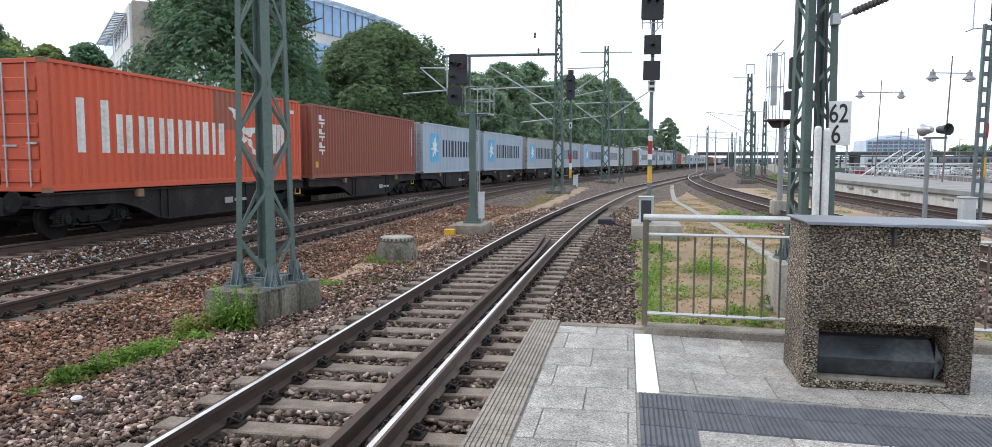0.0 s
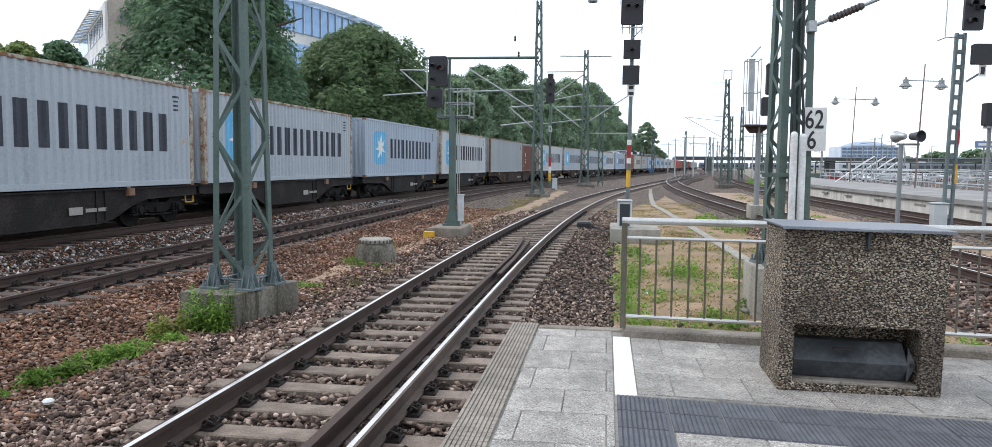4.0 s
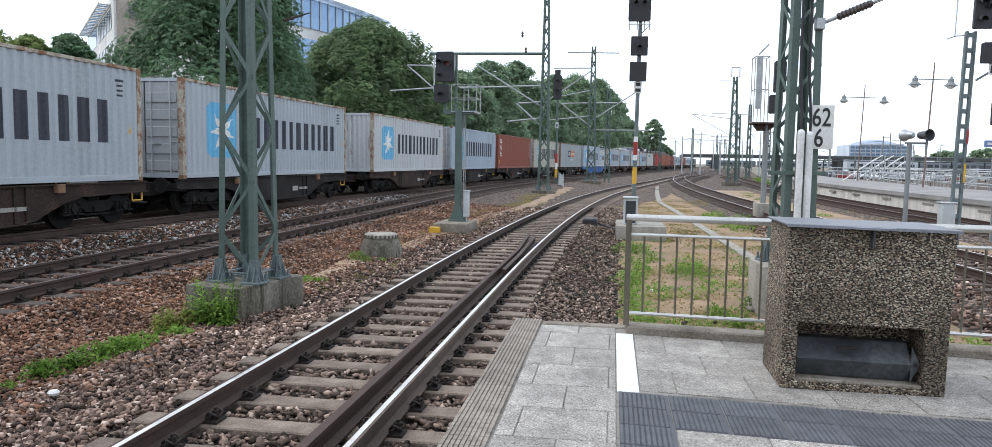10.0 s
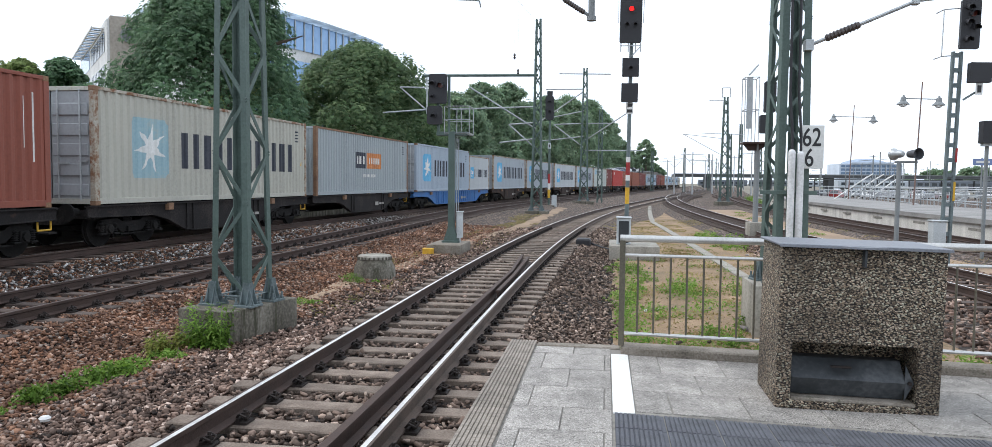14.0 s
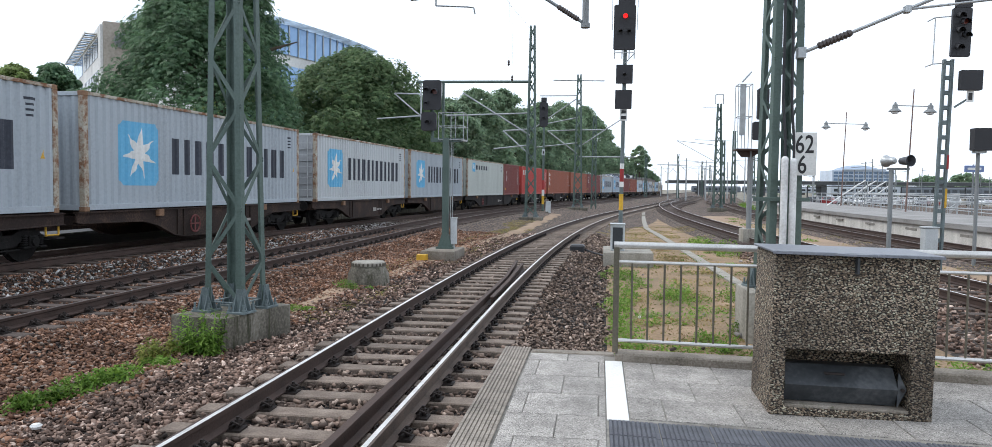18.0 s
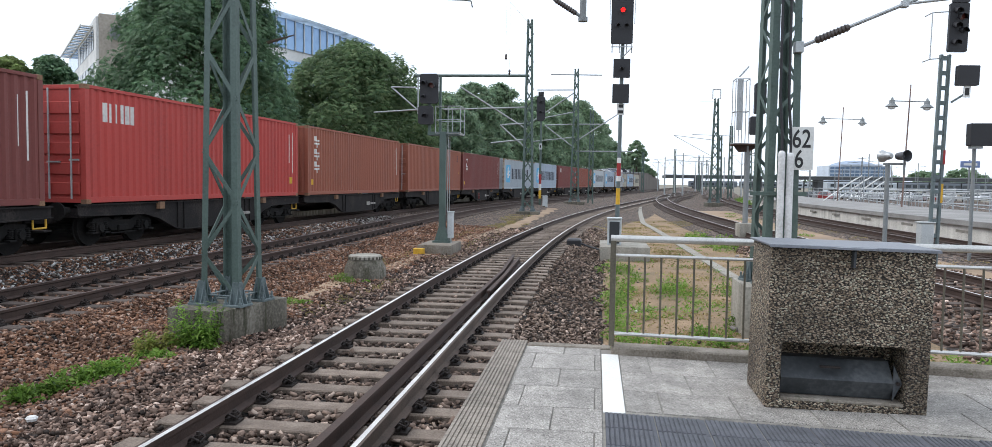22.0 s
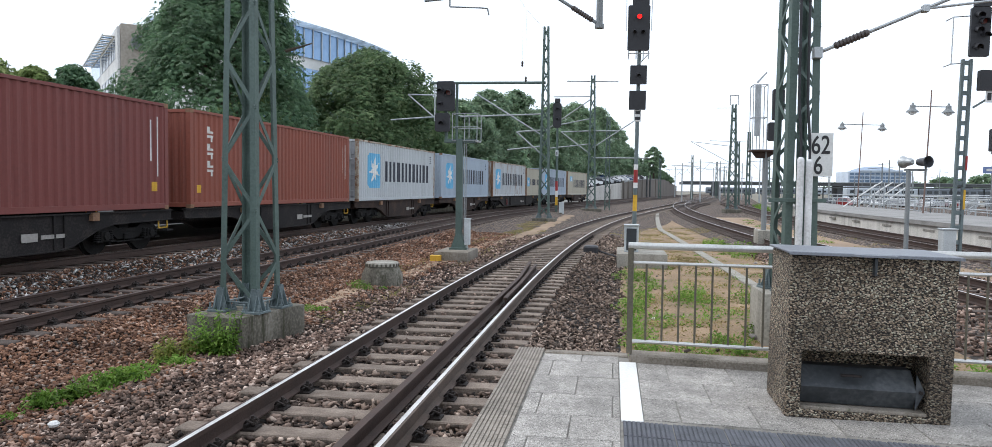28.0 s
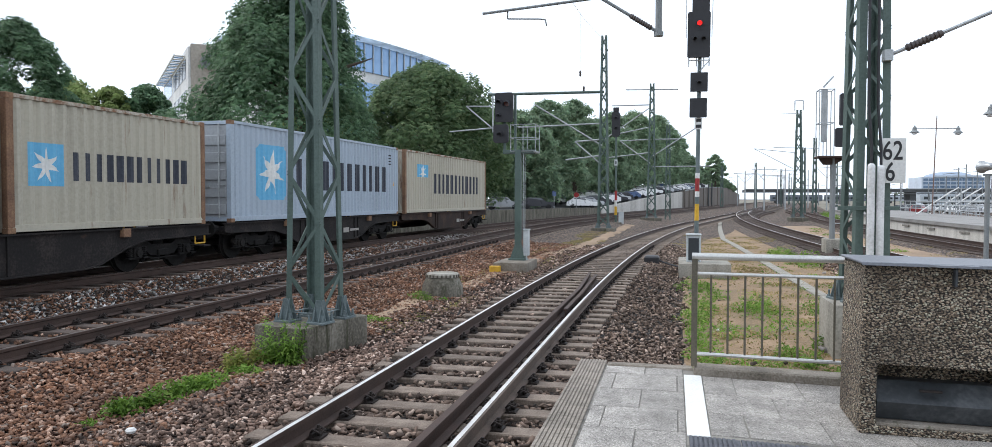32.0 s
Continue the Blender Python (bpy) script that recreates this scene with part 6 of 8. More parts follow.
PAINT = {
    "orange": box_paint("orange_container_paint", (0.553, 0.0902, 0.0372), 0.7),
    "dull_brown": box_paint("dull_brown_container_paint", (0.15, 0.052, 0.036), 0.76),
    "brown": box_paint("brown_container_paint", (0.244, 0.0659, 0.0403), 0.72),
    "rust_orange": box_paint("faded_brown_container_paint", (0.287, 0.0882, 0.0509), 0.7),
    "maroon": box_paint("maroon_container_paint", (0.18, 0.0446, 0.0372), 0.75),
    "red": box_paint("red_container_paint", (0.446, 0.0531, 0.0425), 0.76),
    "blue_grey": box_paint("blue_grey_container_paint", (0.361, 0.425, 0.499), 0.74),
    "grey": box_paint("light_grey_container_paint", (0.374, 0.416, 0.455), 0.68),
    "pale": box_paint("pale_grey_container_paint", (0.478, 0.505, 0.521), 0.6),
    "cream": box_paint("cream_container_paint", (0.446, 0.435, 0.377), 0.6),
    "beige": box_paint("beige_container_paint", (0.435, 0.403, 0.324), 0.58),
    "stained": box_paint("rust_stained_container_paint", (0.467, 0.493, 0.509), 0.53, rust=(0.24, 0.125, 0.06)),
    "steel": box_paint("steel_grey_container_paint", (0.319, 0.356, 0.371), 0.7),
    "door_grey": box_paint("grey_door_paint", (0.35, 0.365, 0.38), 0.66),
    "mint": box_paint("pale_mint_container_paint", (0.47, 0.5, 0.47), 0.72),
}
WORN_EDGE = surface("worn_pale_frame", (0.4, 0.36, 0.29), 0.75, dark=(0.2, 0.11, 0.06), light=(0.52, 0.5, 0.45), fine=18, coarse=1.8, amount=1, bump=0.1, rust=(0.2, 0.09, 0.042), rust_at=0.48)
RUST_FRAME = surface("rusty_container_frame", (0.2, 0.11, 0.065), 0.8, dark=(0.1, 0.05, 0.03), light=(0.33, 0.2, 0.11), fine=25, coarse=2, amount=1, bump=0.15)
SKY_BLUE = surface("sky_blue_emblem", (0.12, 0.42, 0.66), 0.55, dark=(0.1, 0.35, 0.56), light=(0.2, 0.5, 0.72), fine=14, coarse=1.2, amount=0.8, bump=0.03)
SKY_FADED = surface("faded_blue_emblem", (0.3, 0.45, 0.5), 0.6, dark=(0.24, 0.38, 0.44), light=(0.4, 0.46, 0.44), fine=14, coarse=1.2, amount=0.9, bump=0.03)
STAR_WHITE = surface("white_emblem", (0.72, 0.72, 0.7), 0.55, dark=(0.55, 0.55, 0.52), fine=14, coarse=1.2, amount=0.7, bump=0.03)
MARK_DARK = surface("dark_blue_marking", (0.022, 0.028, 0.045), 0.55, light=(0.06, 0.065, 0.085), fine=14, coarse=1.4, amount=0.8, bump=0.03)
MARK_WHITE = surface("white_marking", (0.66, 0.65, 0.62), 0.55, fine=14, coarse=1.2, amount=0.7, bump=0.03)
MARK_GREY = surface("grimy_white_marking", (0.3, 0.28, 0.26), 0.7, fine=14, coarse=1.2, amount=0.8, bump=0.03)
MARK_ORANGE = surface("orange_marking", (0.55, 0.2, 0.06), 0.55, fine=14, coarse=1.2, amount=0.6, bump=0.03)
WAGON = surface("grimy_wagon_frame", (0.016, 0.0135, 0.0135), 0.85, spec=0.3, light=(0.05, 0.041, 0.037), fine=20, coarse=1.6, amount=1, bump=0.15, rust=(0.06, 0.034, 0.023), rust_at=0.64)
WAGON_BLUE = surface("blue_wagon_frame", (0.03, 0.13, 0.34), 0.6, fine=20, coarse=1.6, amount=0.9, bump=0.1, rust=(0.07, 0.05, 0.04), rust_at=0.66)
WAGON_RUST = surface("rusty_wagon_frame", (0.032, 0.02, 0.0165), 0.85, spec=0.3, dark=(0.017, 0.012, 0.01), light=(0.085, 0.052, 0.038), fine=20, coarse=1.6, amount=1, bump=0.15)
BOGIE = surface("near_black_bogie", (0.009, 0.0082, 0.008), 0.92, spec=0.25, light=(0.026, 0.023, 0.021), fine=20, coarse=3, amount=1, bump=0.2)
PITCH, DEEP = 0.278, 0.046


def wave(x):
    """Depth of the corrugated side at x: 0 on the outer flats, DEEP on the inner ones."""
    u = (x % PITCH) / PITCH
    if u < 0.3:
        return 0.0
    if u < 0.5:
        return DEEP * (u - 0.3) / 0.2
    if u < 0.8:
        return DEEP
    return DEEP * (1 - (u - 0.8) / 0.2)


def knots(x0, x1):
    xs = [x0]
    k = math.floor(x0 / PITCH)
    while k * PITCH < x1:
        for u in (0.0, 0.3, 0.5, 0.8):
            q = (k + u) * PITCH
            if x0 + 1e-4 < q < x1 - 1e-4:
                xs.append(q)
        k += 1
    return xs + [x1]


HALF = 1.219


def corrugated(x0, x1, z0, z1, side):
    g, xs = Geo(), knots(x0, x1)
    for x in xs:
        y = side * (HALF - 0.012 - wave(x))
        g.v += [(x, y, z0), (x, y, z1)]
    g.f = [(2 * i, 2 * i + 2, 2 * i + 3, 2 * i + 1) for i in range(len(xs) - 1)]
    return g


def clip_x(poly, lo, hi):
    for bound, keep in ((lo, 1), (hi, -1)):
        out = []
        for (ax, az), (bx, bz) in zip(poly, poly[1:] + poly[:1]):
            ia, ib = (ax - bound) * keep >= 0, (bx - bound) * keep >= 0
            if ia:
                out.append((ax, az))
            if ia != ib:
                k = (bound - ax) / (bx - ax)
                out.append((bound, az + (bz - az) * k))
        poly = out
        if len(poly) < 3:
            return []
    return poly


def painted(g, poly, lift=0.004):
    """Lays a convex outline (x, z) on the corrugated near side."""
    lo, hi = min(p[0] for p in poly), max(p[0] for p in poly)
    xs = knots(lo, hi)
    for a, b in zip(xs, xs[1:]):
        q = clip_x(poly, a, b)
        if len(q) > 2:
            g.add([(x, -(HALF - 0.012 - (wave(min(max(x, a + 1e-6), b - 1e-6))) + lift), z) for x, z in q], [tuple(range(len(q)))])
    return g


def rect(x0, x1, z0, z1):
    return [(x0, z0), (x1, z0), (x1, z1), (x0, z1)]


def star(cx, cz, r, n=7, turn=0.0):
    tips = [(cx + r * math.sin(2 * math.pi * i / n + turn), cz + r * math.cos(2 * math.pi * i / n + turn)) for i in range(n)]
    ins = [(cx + r * 0.36 * math.sin(2 * math.pi * (i + 0.5) / n + turn), cz + r * 0.36 * math.cos(2 * math.pi * (i + 0.5) / n + turn)) for i in range(n)]
    return [[(cx, cz), a, b] for i in range(n) for a, b in ((ins[i - 1], tips[i]), (tips[i], ins[i]))]


def word_bars(x0, x1, z0, z1, letters, stroke):
    """A word turned into pairs of plain upright bars."""
    w = (x1 - x0) / letters
    out = []
    for i in range(letters):
        a = x0 + w * i
        out += [rect(a, a + w * 0.28, z0, z1), rect(a + w * 0.5, a + w * 0.78, z0, z1)]
    return out


def welded(me):
    """Joins the pieces of one painted shape where they touch."""
    bm = bmesh.new()
    bm.from_mesh(me)
    bmesh.ops.remove_doubles(bm, verts=bm.verts, dist=0.0004)
    bm.to_mesh(me)
    bm.free()
    return me


FRAMES = {}


def container_frame(length, height, key, mat):
    if (length, height, key) in FRAMES:
        return FRAMES[(length, height, key)]
    L = length / 2
    edge = WORN_EDGE if key in ("pale", "cream", "beige", "mint", "grey", "stained") else (RUST_FRAME if key == "steel" else mat)
    leaf = PAINT["door_grey"] if key in ("pale", "stained", "cream", "beige", "grey", "blue_grey", "steel") else mat
    low = Geo().box(-L + 0.1, L - 0.1, -0.07, 0.003, 0.03, 0.17, 0.006)
    high = Geo().box(-L + 0.1, L - 0.1, -0.07, 0.003, height - 0.09, height - 0.01, 0.006)
    sill = Geo().box(-0.07, -0.005, -HALF + 0.05, HALF - 0.05, 0.03, 0.16, 0.006)
    head = Geo().box(-0.07, -0.005, -HALF + 0.05, HALF - 0.05, height - 0.12, height - 0.02, 0.006)
    posts = Geo().box(-0.16, 0, -0.14, 0.005, 0.115, height - 0.115, 0.008)
    cast = Geo()
    cast.box(-0.09, 0.09, -0.082, 0.082, -0.059, 0.059, 0.01)
    roof = Geo()
    xs = [-L + 0.1 + (length - 0.2) * i / 40 for i in range(41)]
    for i, x in enumerate(xs):
        z = height - 0.03 + (0.018 if i % 2 else 0)
        roof.v += [(x, -HALF + 0.06, z), (x, HALF - 0.06, z)]
    roof.f = [(2 * i, 2 * i + 1, 2 * i + 3, 2 * i + 2) for i in range(40)]
    end = Geo()
    for i in range(37):
        y = -HALF + 0.13 + (2 * HALF - 0.26) * i / 36
        x = -L + (0.02 if (i // 2) % 2 else 0.06)
        end.v += [(x, y, 0.16), (x, y, height - 0.12)]
    end.f = [(2 * i, 2 * i + 1, 2 * i + 3, 2 * i + 2) for i in range(36)]
    door = Geo().box(-L + 0.04, -L + 0.08, 0.02, HALF - 0.14, 0.16, height - 0.13, 0.006)
    for k in range(5):
        z = 0.22 + (height - 0.45) * k / 5
        door.box(-L - 0.002, -L + 0.042, 0.06, HALF - 0.18, z, z + (height - 0.45) / 5 * 0.62, 0.02)
    lock = Geo()
    for y in (0.25, 0.85):
        lock.cyl((-L - 0.03, y, 0.12), (-L - 0.03, y, height - 0.1), 0.022, n=6)
    lock.box(-L - 0.045, -L, 0.2, 0.55, 1.0, 1.04)
    lock.box(-L - 0.045, -L, 0.8, 1.05, 1.05, 1.09)
    under = Geo().box(-L + 0.1, L - 0.1, -HALF + 0.08, HALF - 0.08, 0.06, 0.14)
    FRAMES[(length, height, key)] = dict(
        low=low.mesh("bottom_rail", mat), high=high.mesh("top_rail", edge), sill=sill.mesh("end_sill", mat), head=head.mesh("end_header", mat), posts=posts.mesh("corner_post", RUST_FRAME if key in ("beige", "stained") else edge), cast=cast.mesh("corner_casting", RUST_FRAME), roof=roof.mesh("roof", mat, 0),
        end=end.mesh("end_wall", mat, 0), door=door.mesh("door", leaf), lock=lock.mesh("lock_gear", GALV), under=under.mesh("underframe", WAGON, 0),
        near=corrugated(-L + 0.15, L - 0.15, 0.16, height - 0.085, -1).mesh("side_panel", mat, 0), far=corrugated(-L + 0.15, L - 0.15, 0.16, height - 0.085, 1).mesh("side_panel", mat, 0))
    return FRAMES[(length, height, key)]


def container(label, colour, length, height, door_front, livery):
    t = thing("shipping_container", label, "container", "containers on the train")
    fr = container_frame(length, height, colour, PAINT[colour])
    L = length / 2
    part("side_panel", fr["near"], None, t)
    part("side_panel", fr["far"], None, t)
    for s in (-1, 1):
        m = Matrix.Rotation(0 if s > 0 else math.pi, 4, "Z") @ Matrix.Translation((0, HALF, 0))
        part("bottom_rail", fr["low"], None, t, at=m)
        part("top_rail", fr["high"], None, t, at=m)
        m = Matrix.Rotation(0 if s > 0 else math.pi, 4, "Z") @ Matrix.Translation((L, 0, 0))
        part("end_sill", fr["sill"], None, t, at=m)
        part("end_header", fr["head"], None, t, at=m)
        for e in (-1, 1):
            part("corner_post", fr["posts"], None, t, at=Matrix.Translation((e * L, s * HALF, 0)) @ Matrix.Diagonal((e, s, 1, 1)))
    part("roof", fr["roof"], None, t)
    part("underframe", fr["under"], None, t)
    turn = Matrix.Rotation(math.pi, 4, "Z")
    part("end_wall", fr["end"], None, t, at=turn if door_front else None)
    flip = Matrix.Diagonal((1, -1, 1, 1))
    base = None if door_front else turn
    for k in range(2):
        m = (base or Matrix.Identity(4)) @ (flip if k else Matrix.Identity(4))
        d = part("door", fr["door"], None, t, at=m)
        part("lock_gear", fr["lock"], None, d, "galvanised locking bars")
    for e in (-1, 1):
        for s in (-1, 1):
            for z in (0.059, height - 0.059):
                part("corner_casting", fr["cast"], None, t, at=pose(e * (L - 0.09), s * (HALF - 0.076), z))
    for name, mat, polys, lift in livery(L, height):
        if name == "word_bars":
            for q in polys:
                part("marking_bar", painted(Geo(), q, lift), mat, t, smooth=0)
            continue
        g = Geo()
        for q in polys:
            painted(g, q, lift)
        part(name, welded(g.mesh(name, mat, 0)), mat, t)
    return t


def small_marks(L, h, dark=True):
    mk = MARK_DARK if dark else MARK_WHITE
    out = [("small_marking", mk, [rect(L - 1.0, L - 0.62, h - 0.42, h - 0.36), rect(L - 0.9, L - 0.66, h - 0.54, h - 0.49), rect(L - 0.9, L - 0.66, h - 0.66, h - 0.61), rect(L - 0.9, L - 0.7, h - 0.78, h - 0.73)], 0.004)]
    out.append(("hazard_label", YELLOW, [[(L - 0.55, h * 0.42), (L - 0.35, h * 0.42), (L - 0.45, h * 0.42 + 0.2)]], 0.005))
    return out


def star_livery(size=0.84, low=0.51, bold=1.2, start=1.32, blue=None):
    def make(L, h):
        c, zc = -L + start + size, h * low
        q = 0.16 * size
        panel = [rect(c - size, c + size, zc - size + q, zc + size - q), [(c - size, zc + size - q), (c + size, zc + size - q), (c + size - q, zc + size), (c - size + q, zc + size)], [(c - size + q, zc - size), (c + size - q, zc - size), (c + size, zc - size + q), (c - size, zc - size + q)]]
        out = [("emblem_panel", blue or SKY_BLUE, panel, 0.004), ("emblem_star", STAR_WHITE, star(c, zc, size * 0.86, 7, 0.1), 0.007)]
        x0 = c + size + 0.6
        out.append(("word_bars", MARK_DARK, word_bars(x0, x0 + 6.3 * bold, zc - 0.43 * bold, zc + 0.43 * bold, 6, 0.2 * bold), 0.004))
        return out + small_marks(L, h)
    return make


def short_star(L, h):
    zc = h * 0.5
    out = [("emblem_panel", SKY_BLUE, [rect(-L + 0.5, -L + 1.36, zc - 0.42, zc + 0.44)], 0.004), ("emblem_star", STAR_WHITE, star(-L + 0.93, zc, 0.37, 7, 0.1), 0.007)]
    return out + [("word_bars", MARK_DARK, word_bars(-L + 1.62, L - 0.6, zc - 0.3, zc + 0.3, 6, 0.11), 0.004)]


def small_star(L, h):
    zc = h - 0.62
    out = [("emblem_panel", SKY_BLUE, [rect(-L + 1.5, -L + 2.3, zc - 0.35, zc + 0.35)], 0.004), ("emblem_star", STAR_WHITE, star(-L + 1.9, zc, 0.3, 7), 0.007)]
    return out + [("word_bars", MARK_DARK, word_bars(-L + 2.5, -L + 6.6, zc - 0.17, zc + 0.17, 10, 0.07), 0.004)] + small_marks(L, h)


def low_star(L, h):
    zc = h * 0.62
    out = [("emblem_panel", SKY_BLUE, [rect(-L + 1.5, -L + 2.9, zc - 0.1, zc + 0.5)], 0.004), ("emblem_star", STAR_WHITE, star(-L + 2.2, zc + 0.1, 0.4, 7), 0.007)]
    return out + [("word_bars", MARK_DARK, word_bars(-L + 3.6, L - 1.2, h * 0.32, h * 0.66, 6, 0.2), 0.004)]


def upright_word(letters, x, width, z0, z1):
    def make(L, h):
        step = (z1 - z0) / letters
        q = []
        for i in range(letters):
            z = z0 + step * i
            q += [rect(-L + x, -L + x + width, z, z + step * 0.26), rect(-L + x, -L + x + width * 0.36, z + step * 0.26, z + step * 0.8)] if i % 2 else [rect(-L + x, -L + x + width, z + step * 0.5, z + step * 0.78), rect(-L + x + width * 0.4, -L + x + width * 0.72, z, z + step * 0.5)]
        return [("word_bars", MARK_WHITE, q, 0.004), ("hazard_label", YELLOW, [rect(-L + 0.35, -L + 0.55, 0.45, 0.68)], 0.005), ("small_marking", MARK_WHITE, [rect(L - 0.5, L - 0.42, 1.0, h - 0.4), rect(L - 0.75, L - 0.69, 1.3, h - 0.5)], 0.004)]
    return make


def corner_word(letters, x0, x1, mat=None):
    def make(L, h):
        z = h - 0.62
        return [("word_bars", mat or MARK_WHITE, word_bars(-L + x0, -L + x1, z - 0.24, z + 0.24, letters, 0.09), 0.004), ("small_marking", MARK_WHITE, [rect(L - 0.5, L - 0.42, 0.9, h - 0.4), rect(L - 0.8, L - 0.74, 1.3, h - 0.5)], 0.004), ("hazard_label", YELLOW, [rect(L - 0.75, L - 0.5, 0.5, 0.75)], 0.005)]
    return make


def bird_livery(L, h):
    a, zc = -L + 1.0, h * 0.52
    bars = [rect(a, a + 0.26, zc - 0.62, zc + 0.62), rect(a + 0.75, a + 1.0, zc - 0.62, zc + 0.62)] + word_bars(a + 1.25, a + 6.2, zc - 0.62, zc + 0.32, 6, 0.17)
    bars += word_bars(a + 8.3, a + 10.0, zc - 0.55, zc + 0.45, 3, 0.16)
    bird = [[(a + 6.35, zc + 0.85), (a + 6.75, zc + 0.8), (a + 7.35, zc + 0.2), (a + 7.1, zc + 0.1)], [(a + 7.1, zc + 0.1), (a + 7.35, zc + 0.25), (a + 8.15, zc + 0.3), (a + 7.6, zc - 0.05)], [(a + 6.6, zc - 0.85), (a + 7.35, zc - 0.15), (a + 7.2, zc + 0.12), (a + 6.95, zc - 0.25)], [(a + 7.3, zc - 0.05), (a + 7.6, zc - 0.1), (a + 8.1, zc - 0.75), (a + 7.75, zc - 0.55)]]
    return [("repaired_patch", PAINT["rust_orange"], [rect(a + 5.5, a + 6.9, zc + 0.15, h - 0.12)], 0.004), ("word_bars", MARK_WHITE, bars, 0.008), ("emblem_bird", MARK_WHITE, bird, 0.01), ("small_marking", MARK_WHITE, [rect(L - 1.1, L - 0.5, h - 0.5, h - 0.38)], 0.004)]


def two_plates(L, h):
    zc = h * 0.56
    c = -0.3
    out = [("emblem_panel", MARK_DARK, [rect(c - 1.4, c - 0.1, zc - 0.38, zc + 0.38)], 0.004), ("emblem_panel", MARK_ORANGE, [rect(c + 0.0, c + 2.0, zc - 0.38, zc + 0.38)], 0.004)]
    return out + [("word_bars", MARK_WHITE, word_bars(c - 1.2, c - 0.2, zc - 0.18, zc + 0.2, 3, 0.09) + word_bars(c + 0.15, c + 1.9, zc - 0.15, zc + 0.15, 6, 0.06) + word_bars(c - 0.5, c + 1.2, zc - 0.8, zc - 0.66, 8, 0.05), 0.008)] + small_marks(L, h)


def plain(L, h):
    return small_marks(L, h)


HC, STD, L40, L20 = 2.896, 2.591, 12.19, 6.06
PALE_LABEL = "grey corrugated steel container with a blue star emblem"
# place along the train (its middle, metres), paint, length, height, doors to the front, livery, label
UNITS = [
    (20.27, "orange", L40, HC, True, bird_livery, "bright orange corrugated container with white marking and a bird emblem"),
    (33.39, "brown", L40, HC, False, upright_word(6, 0.75, 0.42, 0.95, 2.55), "brown corrugated container with upright white marking"),
    (46.95, "blue_grey", L40, HC, True, star_livery(), "blue-grey corrugated container with a blue star emblem"),
    (60.09, "blue_grey", L40, HC, False, star_livery(), "clean blue-grey corrugated container with a blue star emblem"),
    (73.96, "grey", L40, HC, True, star_livery(), PALE_LABEL),
    (86.74, "grey", L40, HC, False, star_livery(), PALE_LABEL),
    (100.62, "blue_grey", L40, HC, False, star_livery(), "blue-grey corrugated container with a blue star emblem"),
    (113.82, "pale", L40, HC, False, star_livery(), "rust-streaked pale container with a blue star emblem"),
    (127.52, "steel", L40, HC, True, plain, "plain steel-grey corrugated container without emblem"),
    (136.71, "dull_brown", L20, STD, False, upright_word(4, 0.9, 0.26, 0.8, 2.1), "short brown container with upright pale marking"),
    (147.30, "pale", L40, HC, True, star_livery(), "pale grey stained container with a blue star emblem"),
    (160.51, "grey", L40, HC, False, star_livery(), PALE_LABEL),
    (174.54, "grey", L40, HC, True, star_livery(), PALE_LABEL),
    (190.08, "pale", L40, HC, False, star_livery(), "pale container with yellow-edged frame and blue star emblem"),
    (204.09, "blue_grey", L40, HC, True, star_livery(), "blue-grey corrugated container with a blue star emblem"),
    (217.32, "brown", L40, HC, False, upright_word(6, 0.75, 0.42, 0.95, 2.55), "red-brown corrugated container with upright white marking"),
    (230.99, "cream", L40, HC, True, star_livery(0.8, start=1.42, blue=SKY_FADED), "dull cream container with a faded star emblem"),
    (244.14, "steel", L40, HC, False, two_plates, "blue-grey container with a dark and an orange plate"),
    (257.95, "blue_grey", L40, HC, True, star_livery(), "blue-grey container with a blue star emblem on a blue wagon"),
    (267.07, "pale", L20, STD, False, short_star, "short rusty cream container with a small star emblem"),
]
